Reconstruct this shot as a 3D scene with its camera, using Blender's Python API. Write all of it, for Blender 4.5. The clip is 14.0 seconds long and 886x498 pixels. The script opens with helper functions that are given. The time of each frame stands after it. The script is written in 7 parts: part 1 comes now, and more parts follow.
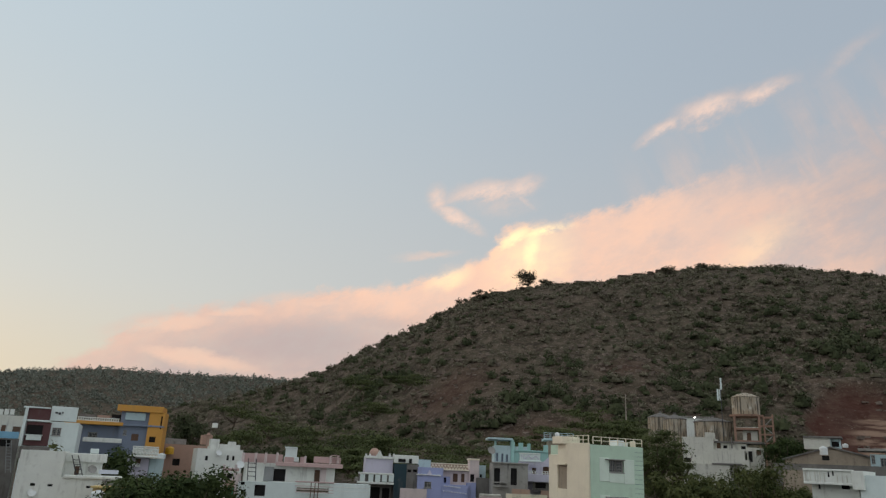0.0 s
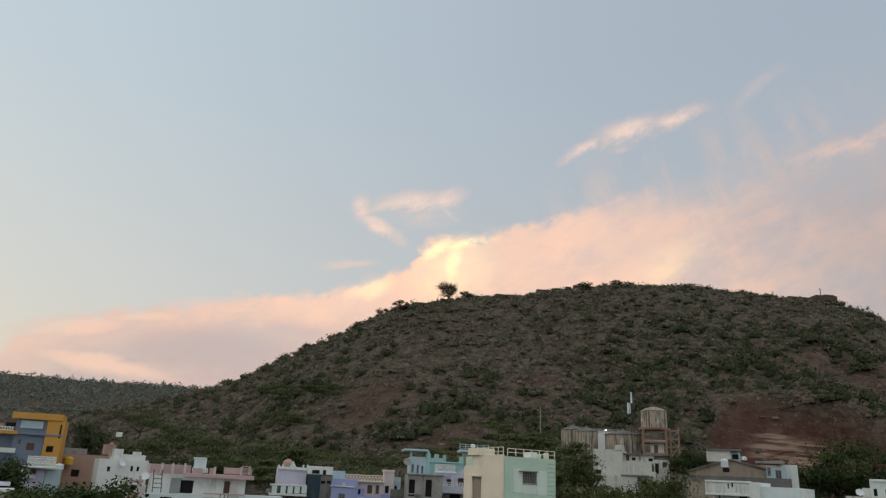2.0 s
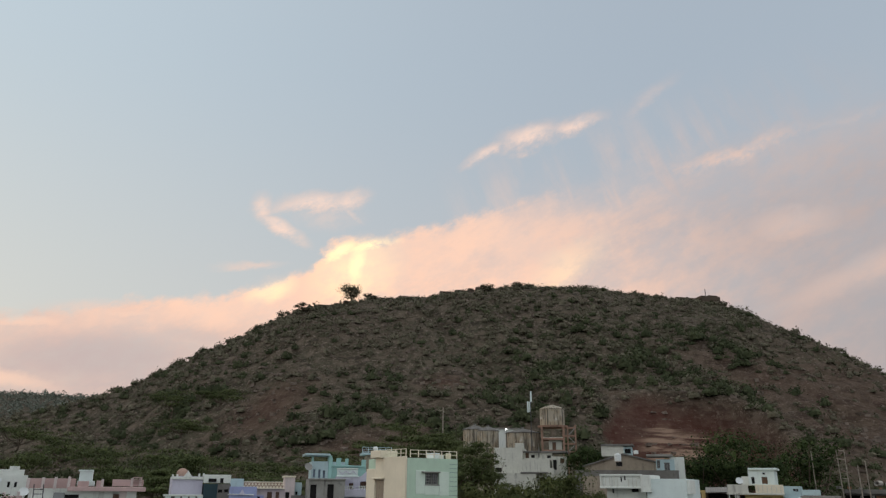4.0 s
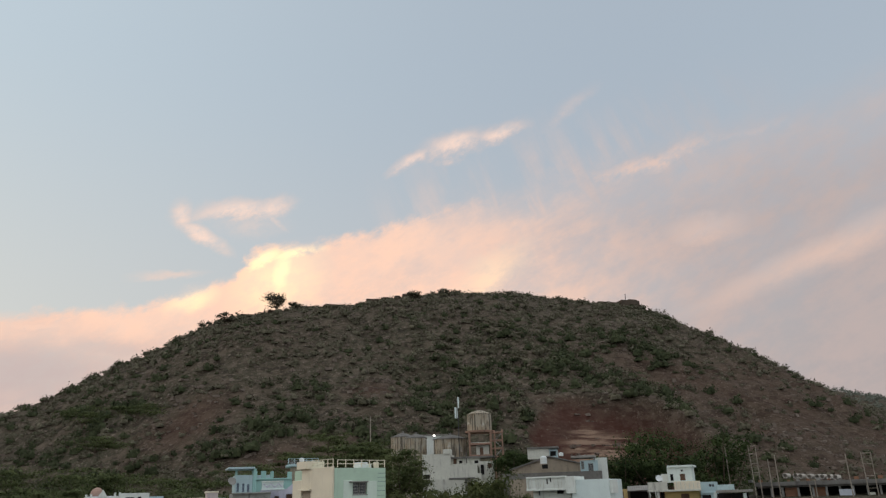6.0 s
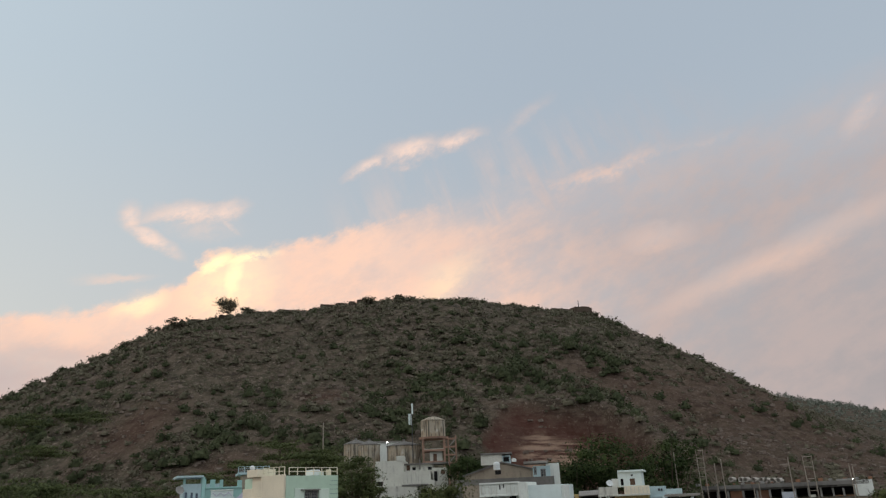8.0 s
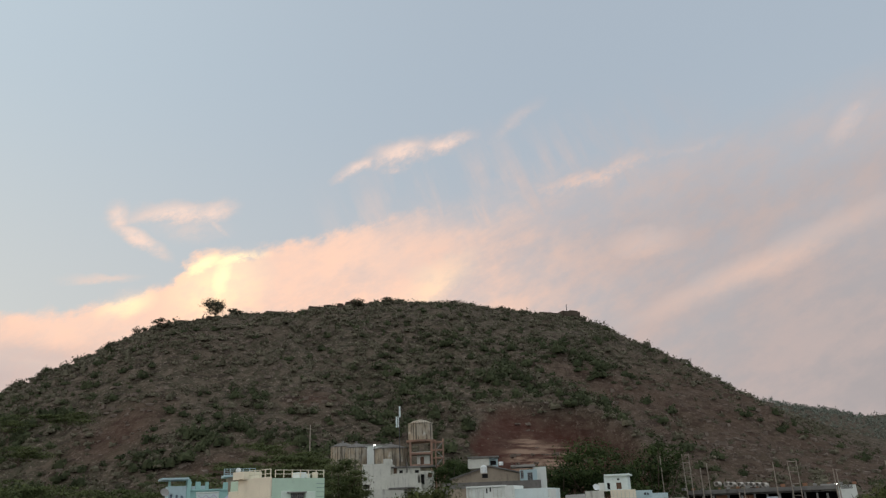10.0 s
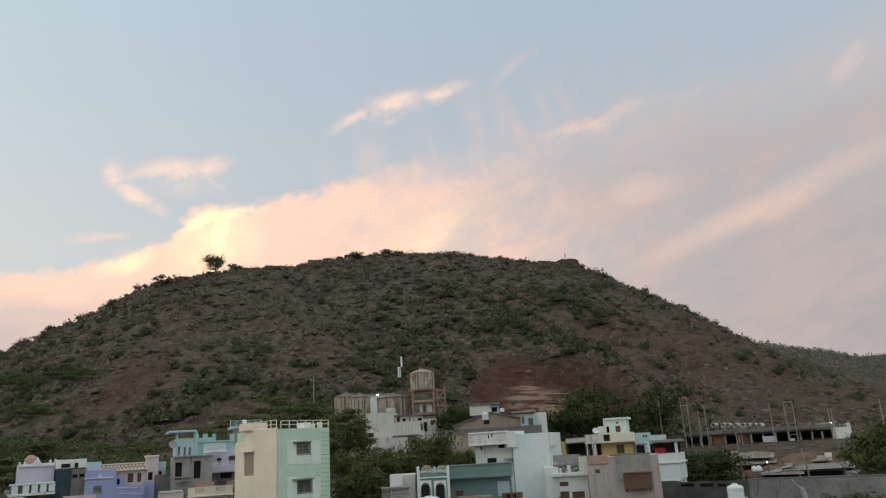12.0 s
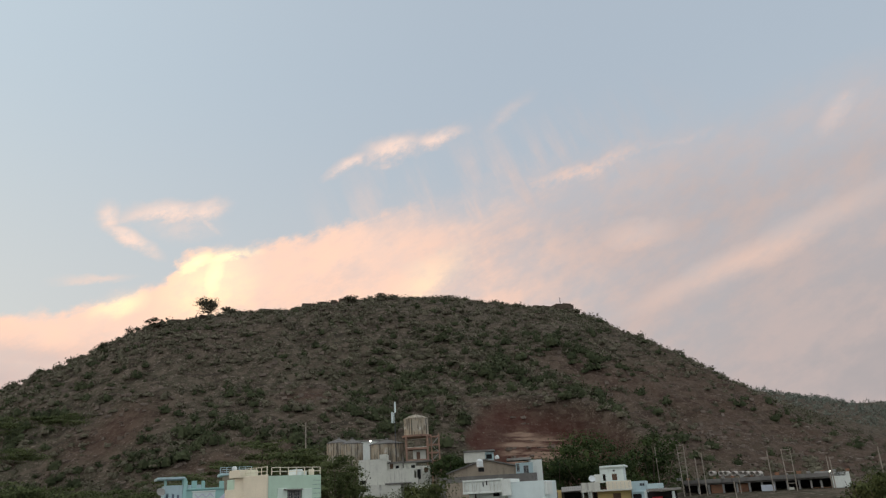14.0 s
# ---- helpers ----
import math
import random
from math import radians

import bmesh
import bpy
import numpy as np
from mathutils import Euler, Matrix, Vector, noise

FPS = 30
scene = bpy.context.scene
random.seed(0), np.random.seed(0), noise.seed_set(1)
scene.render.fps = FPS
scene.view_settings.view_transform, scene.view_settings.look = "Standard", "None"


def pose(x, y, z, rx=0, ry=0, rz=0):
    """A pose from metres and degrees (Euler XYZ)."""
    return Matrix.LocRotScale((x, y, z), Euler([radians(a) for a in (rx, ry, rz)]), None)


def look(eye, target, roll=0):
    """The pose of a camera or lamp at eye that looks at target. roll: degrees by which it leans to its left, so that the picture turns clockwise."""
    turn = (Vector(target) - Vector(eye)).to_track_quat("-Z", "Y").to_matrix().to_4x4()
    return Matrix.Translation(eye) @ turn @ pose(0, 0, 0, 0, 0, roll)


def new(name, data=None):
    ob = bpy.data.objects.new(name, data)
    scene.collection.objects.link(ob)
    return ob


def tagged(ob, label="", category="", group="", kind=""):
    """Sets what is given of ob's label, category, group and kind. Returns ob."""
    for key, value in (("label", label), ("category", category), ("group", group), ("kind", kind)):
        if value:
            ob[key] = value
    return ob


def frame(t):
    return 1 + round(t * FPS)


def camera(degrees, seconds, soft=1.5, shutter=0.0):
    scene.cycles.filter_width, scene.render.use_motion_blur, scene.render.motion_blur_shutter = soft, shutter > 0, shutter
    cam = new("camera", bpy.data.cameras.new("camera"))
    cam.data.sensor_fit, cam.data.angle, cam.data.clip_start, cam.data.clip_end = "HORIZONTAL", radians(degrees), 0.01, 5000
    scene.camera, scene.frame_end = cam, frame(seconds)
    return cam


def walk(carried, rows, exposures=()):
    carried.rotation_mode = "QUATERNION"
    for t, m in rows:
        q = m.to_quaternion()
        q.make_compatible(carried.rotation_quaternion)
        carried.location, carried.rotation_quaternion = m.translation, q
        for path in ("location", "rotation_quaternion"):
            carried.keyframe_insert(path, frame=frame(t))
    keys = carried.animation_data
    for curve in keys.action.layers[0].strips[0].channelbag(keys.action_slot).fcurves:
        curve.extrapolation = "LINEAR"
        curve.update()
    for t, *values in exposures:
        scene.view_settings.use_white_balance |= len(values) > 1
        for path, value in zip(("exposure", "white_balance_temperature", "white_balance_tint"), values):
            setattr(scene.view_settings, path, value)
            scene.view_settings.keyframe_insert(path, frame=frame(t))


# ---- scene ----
# camera on a roof terrace, nine metres over the street, turning on the spot
cam = camera(63.1, 14.0, soft=1.3)
walk(cam, [
    (0.0, pose(0, 0, 9.0, 106.82, -2.58, -0.78)),
    (0.5, pose(0, 0, 9.0, 107.06, -2.56, -2.34)),
    (1.0, pose(0, 0, 9.0, 107.43, -2.66, -3.89)),
    (1.5, pose(0, 0, 9.0, 107.72, -2.66, -5.38)),
    (2.0, pose(0, 0, 9.0, 107.94, -2.60, -7.22)),
    (2.5, pose(0, 0, 9.0, 108.12, -2.17, -8.83)),
    (3.0, pose(0, 0, 9.0, 108.12, -1.55, -10.90)),
    (5.5, pose(0, 0, 9.0, 108.66, 1.05, -18.68)),
    (6.0, pose(0, 0, 9.0, 108.79, 1.72, -19.96)),
    (6.5, pose(0, 0, 9.0, 109.37, 2.29, -21.28)),
    (7.0, pose(0, 0, 9.0, 109.17, 2.33, -22.53)),
    (7.5, pose(0, 0, 9.0, 109.13, 2.34, -23.18)),
    (10.0, pose(0, 0, 9.0, 109.34, 2.11, -24.48)),
    (10.5, pose(0, 0, 9.0, 109.38, 2.31, -25.09)),
    (11.0, pose(0, 0, 9.0, 107.74, 2.74, -24.29)),
    (11.5, pose(0, 0, 9.0, 106.41, 3.04, -23.86)),
    (12.0, pose(0, 0, 9.0, 105.46, 3.27, -24.26)),
    (12.5, pose(0, 0, 9.0, 107.30, 2.87, -24.45)),
    (13.0, pose(0, 0, 9.0, 108.51, 2.74, -24.34)),
    (13.5, pose(0, 0, 9.0, 109.00, 2.71, -24.36)),
    (14.0, pose(0, 0, 9.0, 108.93, 3.12, -24.73)),
], exposures=[(0.0, -0.10), (3.0, -0.05), (6.0, 0.0), (10.5, 0.02), (12.0, 0.12), (14.0, 0.08)])

# ---------------------------------------------------------------- sky and light
world = bpy.data.worlds.new("dusk_sky")
scene.world = world
world.use_nodes = True
wt = world.node_tree
wt.nodes.clear()


def wm(op, a, b=None, c=None, clamp=False):
    """A math node on sockets or numbers."""
    n = wt.nodes.new("ShaderNodeMath")
    n.operation, n.use_clamp = op, clamp
    for i, v in enumerate((a, b, c)):
        if v is None:
            continue
        if isinstance(v, (int, float)):
            n.inputs[i].default_value = v
        else:
            wt.links.new(v, n.inputs[i])
    return n.outputs[0]


def wmix(fac, a, b, mode="MIX"):
    n = wt.nodes.new("ShaderNodeMixRGB")
    n.blend_type = mode
    for i, v in enumerate((fac, a, b)):
        if isinstance(v, (int, float)):
            n.inputs[i].default_value = v
        elif isinstance(v, tuple):
            n.inputs[i].default_value = (*v, 1)
        else:
            wt.links.new(v, n.inputs[i])
    return n.outputs[0]


def ramp01(x, lo, hi):
    n = wt.nodes.new("ShaderNodeMapRange")
    n.interpolation_type = "SMOOTHSTEP"
    n.inputs[1].default_value, n.inputs[2].default_value = lo, hi
    wt.links.new(x, n.inputs[0])
    return n.outputs[0]


SUN_AZ, SUN_EL = -58.0, 4.0      # degrees from straight ahead, clockwise; height
sky = wt.nodes.new("ShaderNodeTexSky")
sky.sky_type = "NISHITA"
sky.sun_disc = False
sky.sun_elevation, sky.sun_rotation = radians(SUN_EL), radians(SUN_AZ)
sky.air_density, sky.dust_density = 1.0, 3.0
coord = wt.nodes.new("ShaderNodeTexCoord")
sep = wt.nodes.new("ShaderNodeSeparateXYZ")
wt.links.new(coord.outputs["Generated"], sep.inputs[0])
DX, DY, DZ = sep.outputs
AZ = wm("MULTIPLY", wm("ARCTAN2", DX, DY), 57.2958)
EL = wm("MULTIPLY", wm("ARCSINE", DZ), 57.2958)


def cloud_noise(sx, sy, lean, detail=6.0, rough=0.55, offset=0.0):
    """Noise over azimuth and height, drawn out along a slope of lean degrees."""
    c, s = math.cos(radians(lean)), math.sin(radians(lean))
    u = wm("ADD", wm("MULTIPLY", AZ, c), wm("MULTIPLY", EL, s))
    v = wm("SUBTRACT", wm("MULTIPLY", EL, c), wm("MULTIPLY", AZ, s))
    comb = wt.nodes.new("ShaderNodeCombineXYZ")
    wt.links.new(wm("MULTIPLY", u, sx), comb.inputs[0])
    wt.links.new(wm("MULTIPLY", v, sy), comb.inputs[1])
    comb.inputs[2].default_value = offset
    n = wt.nodes.new("ShaderNodeTexNoise")
    n.inputs["Scale"].default_value = 1.0
    n.inputs["Detail"].default_value, n.inputs["Roughness"].default_value = detail, rough
    wt.links.new(comb.outputs[0], n.inputs["Vector"])
    return n.outputs["Fac"]


BILLOW = cloud_noise(0.16, 0.26, 20, 7, 0.6)
WISP = cloud_noise(0.13, 0.24, 26, 6, 0.6, 4.0)
STREAK = cloud_noise(0.50, 0.10, 22, 5, 0.55, 9.0)
FINE = cloud_noise(0.5, 0.8, 20, 6, 0.65, 2.0)
WARP = wm("SUBTRACT", BILLOW, 0.5)
WARP2 = wm("SUBTRACT", FINE, 0.5)


def tuft(az, el, along, across, lean, edge=0.45, warp=5.0):
    """A soft tuft of cloud round a direction, frayed by the noise."""
    c, s = math.cos(radians(lean)), math.sin(radians(lean))
    x = wm("SUBTRACT", AZ, az)
    y = wm("ADD", wm("SUBTRACT", EL, el), wm("ADD", wm("MULTIPLY", WARP, warp), wm("MULTIPLY", WARP2, warp * 0.55)))
    u = wm("DIVIDE", wm("ADD", wm("MULTIPLY", x, c), wm("MULTIPLY", y, s)), along)
    v = wm("DIVIDE", wm("SUBTRACT", wm("MULTIPLY", y, c), wm("MULTIPLY", x, s)), across)
    d = wm("SQRT", wm("ADD", wm("MULTIPLY", u, u), wm("MULTIPLY", v, v)))
    return wm("SUBTRACT", 1.0, ramp01(d, edge, 1.25))


def joined(*masks):
    out = masks[0]
    for m in masks[1:]:
        out = wm("MAXIMUM", out, m)
    return out


# clear dusk sky: grey blue overhead, pale towards the sunset, warm at the horizon there
toward = wm("SUBTRACT", 1.0, ramp01(wm("ABSOLUTE", wm("SUBTRACT", AZ, SUN_AZ)), 5.0, 100.0))
high = ramp01(EL, 3.0, 34.0)
clear = wmix(high, (0.55, 0.56, 0.58), (0.44, 0.515, 0.60))
pale = wmix(high, (0.82, 0.80, 0.71), (0.63, 0.74, 0.81))
pale = wmix(ramp01(EL, 3.0, 13.0), (0.88, 0.77, 0.58), pale)
clear = wmix(toward, clear, pale)
dull = wm("MULTIPLY", ramp01(AZ, 28.0, 60.0), wm("SUBTRACT", 1.0, ramp01(AZ, 80.0, 150.0)))
clear = wmix(wm("MULTIPLY", dull, wm("SUBTRACT", 1.0, ramp01(EL, 6.0, 24.0))), clear, (0.41, 0.375, 0.38))
nish = wmix(1.0, sky.outputs[0], (0.1, 0.1, 0.1), "MULTIPLY")
clear = wmix(0.10, clear, nish)

# the bank of sunset cloud: its upper edge climbs from the far ridge, steps up at the bright head, then thins out
profile = wt.nodes.new("ShaderNodeValToRGB")
EDGE = ((-30, 4.0), (-24.8, 7.6), (-22.6, 9.5), (-20.8, 10.2), (-16.8, 11.1), (-12.6, 12.3), (-8.2, 13.0), (-3.7, 13.6), (-1.5, 14.6), (0.8, 15.5), (3.9, 16.3), (4.6, 17.8), (5.6, 18.6), (7.3, 19.0), (10.5, 19.6), (14.6, 20.3), (17.0, 21.0), (21.3, 22.2), (27.6, 23.0), (34.0, 24.1), (41.0, 24.9), (49.0, 25.3), (65.0, 26.0))
ramp_stops = profile.color_ramp.elements
while len(ramp_stops) < len(EDGE):
    ramp_stops.new(0.5)
for stop, (a, e) in zip(ramp_stops, EDGE):
    stop.position, stop.color = (a + 30) / 95, (e / 40, e / 40, e / 40, 1)
wt.links.new(wm("DIVIDE", wm("ADD", wm("ADD", AZ, wm("MULTIPLY", WARP2, 1.6)), 30.0), 95.0), profile.inputs[0])
under = wm("ADD", wm("SUBTRACT", wm("MULTIPLY", profile.outputs[0], 40.0), EL), wm("ADD", wm("MULTIPLY", WARP, 2.2), wm("MULTIPLY", WARP2, 1.8)))
thin = ramp01(AZ, 12.0, 30.0)
bank = wm("ADD", wm("MULTIPLY", wm("SUBTRACT", 1.0, thin), ramp01(under, -0.5, 0.8)), wm("MULTIPLY", thin, wm("MULTIPLY", ramp01(under, -2.5, 5.0), wm("ADD", 0.58, wm("MULTIPLY", ramp01(WISP, 0.32, 0.62), 0.40)))))
bank = wm("MULTIPLY", bank, wm("SUBTRACT", 1.0, ramp01(AZ, 60.0, 110.0)))
# pale combed strands that rise out of the bank
veil = wm("MULTIPLY", wm("MULTIPLY", ramp01(under, -6.5, 3.0), wm("MULTIPLY", ramp01(AZ, 12.0, 24.0), wm("SUBTRACT", 1.0, ramp01(AZ, 38.0, 52.0)))), ramp01(STREAK, 0.36, 0.72))
bird = joined(tuft(3.6, 21.5, 4.3, 0.95, 9, 0.1, 2.4), tuft(6.2, 21.9, 2.4, 1.0, 22, 0.0, 2.4), tuft(0.9, 19.4, 2.7, 0.7, -24, 0.15, 1.8), tuft(-0.7, 20.9, 1.0, 1.3, 0, 0.0, 1.8), wm("MULTIPLY", tuft(6.6, 20.9, 1.5, 0.35, -40, 0.0, 2.0), 0.5), wm("MULTIPLY", tuft(4.6, 20.6, 3.4, 1.3, 0, 0.0, 2.0), 0.3))
plume = joined(tuft(21.8, 26.9, 3.5, 1.15, 12, 0.1, 2.8), tuft(18.0, 25.8, 2.6, 0.6, 26, 0.1, 1.8), tuft(25.8, 27.7, 3.2, 0.85, 14, 0.0, 2.4), wm("MULTIPLY", tuft(32.0, 28.9, 3.4, 0.8, 30, 0.0, 2.5), 0.35))
streaks = joined(tuft(38.0, 24.2, 9.0, 1.0, 8, 0.05, 2.6), wm("MULTIPLY", tuft(46.0, 25.0, 6.0, 0.8, 3, 0.0, 2.6), 0.6), wm("MULTIPLY", tuft(57.8, 24.4, 3.0, 1.3, 40, 0.0, 2.5), 0.9), wm("MULTIPLY", tuft(41.5, 18.4, 4.6, 1.6, 0, 0.0, 2.5), 0.6))
ribbon = tuft(49.5, 15.5, 15.5, 1.5, 16.5, 0.0, 1.8)
hook = joined(tuft(-20.5, 9.3, 5.0, 0.95, 14, 0.25, 1.8), tuft(-16.0, 10.7, 5.0, 0.7, 10, 0.1, 1.8), tuft(-9.5, 11.9, 6.5, 0.8, 3, 0.1, 2.0), tuft(-18.5, 6.9, 6.5, 0.9, -6, 0.2, 2.0), wm("MULTIPLY", tuft(-1.2, 16.2, 3.0, 0.45, 8, 0.0, 2.0), 0.5))
tufts = joined(bird, plume, wm("MULTIPLY", streaks, 0.85), wm("MULTIPLY", ribbon, 0.58), hook)
own_shade = wm("MULTIPLY", joined(tuft(-11.0, 8.8, 7.5, 2.0, 6, 0.2, 2.0), wm("MULTIPLY", tuft(-5.0, 10.6, 4.0, 1.0, 4, 0.1, 2.0), 0.6)), 0.9)
sunny = joined(tuft(5.9, 17.9, 1.9, 0.75, 32, 0.0, 1.6), tuft(8.3, 18.3, 2.7, 0.7, 10, 0.0, 1.8), tuft(7.3, 16.9, 1.1, 2.4, -12, 0.0, 1.6), wm("MULTIPLY", tuft(7.2, 16.4, 4.2, 3.2, 25, 0.0, 2.0), 0.45), wm("MULTIPLY", tuft(0.6, 14.6, 2.4, 1.1, 25, 0.0, 1.8), 0.5), wm("MULTIPLY", tuft(24.5, 16.4, 4.5, 1.8, 35, 0.0), 0.22))
sunny = wm("MULTIPLY", sunny, wm("MULTIPLY", ramp01(under, -0.9, 0.5), wm("ADD", 0.75, wm("MULTIPLY", ramp01(FINE, 0.3, 0.6), 0.25))))
frayed = wm("ADD", 0.3, wm("MULTIPLY", ramp01(FINE, 0.28, 0.66), 0.7))
density = wm("MULTIPLY", bank, wm("ADD", 0.70, wm("MULTIPLY", ramp01(wm("ADD", BILLOW, wm("MULTIPLY", WARP2, 0.5)), 0.25, 0.7), 0.28)), clamp=True)
density = joined(density, wm("MULTIPLY", veil, 0.7), wm("MULTIPLY", wm("MULTIPLY", tufts, frayed), 0.9), sunny)
# peach where the low sun still reaches, lilac grey in the cloud's own shade
lit = wm("MULTIPLY", ramp01(wm("ADD", WISP, wm("MULTIPLY", WARP2, 0.5)), 0.30, 0.66), 1.0)
rim = wm("SUBTRACT", 1.0, ramp01(under, 0.3, 5.0))
glow_d = wm("SQRT", wm("ADD", wm("POWER", wm("DIVIDE", wm("SUBTRACT", AZ, 12.0), 27.0), 2.0), wm("POWER", wm("DIVIDE", wm("SUBTRACT", EL, 15.0), 9.0), 2.0)))
near_glow = wm("SUBTRACT", 1.0, ramp01(glow_d, 0.1, 1.3))
warmth = wm("ADD", wm("MULTIPLY", rim, 0.35), wm("ADD", wm("MULTIPLY", lit, 0.30), wm("MULTIPLY", near_glow, 0.75)), clamp=True)
shade_col = wmix(ramp01(AZ, 18.0, 46.0), (0.59, 0.475, 0.455), (0.45, 0.395, 0.395))
warmth = wm("MULTIPLY", warmth, wm("SUBTRACT", 1.0, wm("MULTIPLY", ramp01(AZ, 26.0, 48.0), 0.6)))
warmth = wm("MULTIPLY", warmth, wm("SUBTRACT", 1.0, own_shade))
warmth = wm("MAXIMUM", warmth, wm("MULTIPLY", tufts, 0.8))
ccol = wmix(warmth, shade_col, (1.06, 0.685, 0.51))
ccol = wmix(wm("MULTIPLY", joined(bird, plume), 0.55), ccol, (1.0, 0.80, 0.70))
ccol = wmix(sunny, ccol, (1.68, 1.26, 0.66))
out_col = wmix(density, clear, ccol)
# overhead and behind, the unseen sky is made plain and bright to lift facades
around = wm("MAXIMUM", ramp01(wm("ABSOLUTE", wm("SUBTRACT", AZ, 12.0)), 62.0, 120.0), ramp01(EL, 38.0, 65.0))
out_col = wmix(around, out_col, (0.78, 0.83, 0.87))
bg = wt.nodes.new("ShaderNodeBackground")
bg.inputs["Strength"].default_value = 1.0
wt.links.new(out_col, bg.inputs["Color"])
wo = wt.nodes.new("ShaderNodeOutputWorld")
wt.links.new(bg.outputs[0], wo.inputs["Surface"])

sun = new("sun", bpy.data.lights.new("sun", "SUN"))
sun.data.energy, sun.data.angle, sun.data.color = 0.5, radians(18), (1.0, 0.80, 0.62)
sun.matrix_world = look((0, 0, 0), (-math.sin(radians(SUN_AZ)), -math.cos(radians(SUN_AZ)), -math.tan(radians(SUN_EL + 6))))
sun.location = (0, 0, 200)

# ---------------------------------------------------------------- materials
def material(name, col, col2=None, scale=3.0, rough=0.85, bump=0.15, stain=0.0, stain_col=(0.09, 0.08, 0.07), metal=0.0, vary=0.0, fine=18.0, streak=False):
    """A weathered surface: two colours mixed by broad noise, fine grain, patchy or streaked stains, relief."""
    m = bpy.data.materials.new(name)
    m.use_nodes = True
    nt = m.node_tree
    bsdf = nt.nodes["Principled BSDF"]
    bsdf.inputs["Roughness"].default_value, bsdf.inputs["Metallic"].default_value = rough, metal
    bsdf.inputs["Specular IOR Level"].default_value = 0.15 if rough > 0.75 else 0.4
    tc = nt.nodes.new("ShaderNodeTexCoord")

    def noise_node(sc, detail, stretch=None):
        n = nt.nodes.new("ShaderNodeTexNoise")
        n.inputs["Scale"].default_value, n.inputs["Detail"].default_value, n.inputs["Roughness"].default_value = sc, detail, 0.62
        src = tc.outputs["Object"]
        if stretch:
            mp = nt.nodes.new("ShaderNodeMapping")
            mp.inputs["Scale"].default_value = stretch
            nt.links.new(src, mp.inputs["Vector"])
            src = mp.outputs[0]
        nt.links.new(src, n.inputs["Vector"])
        return n.outputs["Fac"]

    def mix(fac, a, b, mode="MIX"):
        n = nt.nodes.new("ShaderNodeMixRGB")
        n.blend_type = mode
        for i, v in enumerate((fac, a, b)):
            if isinstance(v, (int, float)):
                n.inputs[i].default_value = v
            elif isinstance(v, tuple):
                n.inputs[i].default_value = (*v, 1)
            else:
                nt.links.new(v, n.inputs[i])
        return n.outputs[0]

    def ramp(x, lo, hi, top=1.0):
        n = nt.nodes.new("ShaderNodeMapRange")
        n.inputs[1].default_value, n.inputs[2].default_value, n.inputs[4].default_value = lo, hi, top
        nt.links.new(x, n.inputs[0])
        return n.outputs[0]

    col2 = col2 or tuple(c * 0.82 for c in col)
    grain = noise_node(fine, 4)
    out = mix(ramp(noise_node(scale * 0.25, 5), 0.35, 0.68), col, col2)
    out = mix(ramp(grain, 0.45, 0.75, 0.3), out, tuple(c * 0.6 for c in col))
    if stain:
        st = noise_node(1.0, 5, (2.2, 2.2, 0.22)) if streak else noise_node(0.7, 6)
        patch = ramp(noise_node(0.38, 6), 0.46, 0.64)
        both = nt.nodes.new("ShaderNodeMath")
        both.operation = "MULTIPLY"
        nt.links.new(ramp(st, 0.52, 0.66, min(1.0, stain * 1.3)), both.inputs[0])
        nt.links.new(patch, both.inputs[1])
        out = mix(both.outputs[0], out, stain_col)
        out = mix(ramp(noise_node(2.3, 7), 0.56, 0.72, stain * 0.6), out, stain_col)
    if vary:
        oi = nt.nodes.new("ShaderNodeObjectInfo")
        out = mix(ramp(oi.outputs["Random"], 0, 1, vary), out, tuple(c * 0.45 for c in col))
    nt.links.new(out, bsdf.inputs["Base Color"])
    if bump:
        b = nt.nodes.new("ShaderNodeBump")
        b.inputs["Strength"].default_value, b.inputs["Distance"].default_value = bump, 0.05
        nt.links.new(grain, b.inputs["Height"])
        nt.links.new(b.outputs[0], bsdf.inputs["Normal"])
    return m


def leaf_material(name, col, col2):
    """Foliage that differs from clump to clump."""
    m = bpy.data.materials.new(name)
    m.use_nodes = True
    nt = m.node_tree
    bsdf = nt.nodes["Principled BSDF"]
    bsdf.inputs["Roughness"].default_value = 0.8
    bsdf.inputs["Specular IOR Level"].default_value = 0.1
    tc, geo = nt.nodes.new("ShaderNodeTexCoord"), nt.nodes.new("ShaderNodeNewGeometry")
    n = nt.nodes.new("ShaderNodeTexNoise")
    n.inputs["Scale"].default_value, n.inputs["Detail"].default_value = 0.14, 3
    nt.links.new(tc.outputs["Object"], n.inputs["Vector"])
    add = nt.nodes.new("ShaderNodeMath")
    add.operation = "MULTIPLY_ADD"
    add.inputs[1].default_value, add.inputs[2].default_value = 0.30, -0.15
    nt.links.new(geo.outputs["Random Per Island"], add.inputs[0])
    tot = nt.nodes.new("ShaderNodeMath")
    nt.links.new(add.outputs[0], tot.inputs[0])
    nt.links.new(n.outputs["Fac"], tot.inputs[1])
    ramp = nt.nodes.new("ShaderNodeMapRange")
    ramp.inputs[1].default_value, ramp.inputs[2].default_value = 0.3, 0.75
    nt.links.new(tot.outputs[0], ramp.inputs[0])
    mx = nt.nodes.new("ShaderNodeMixRGB")
    mx.inputs[1].default_value, mx.inputs[2].default_value = (*col, 1), (*col2, 1)
    nt.links.new(ramp.outputs[0], mx.inputs[0])
    nt.links.new(mx.outputs[0], bsdf.inputs["Base Color"])
    return m


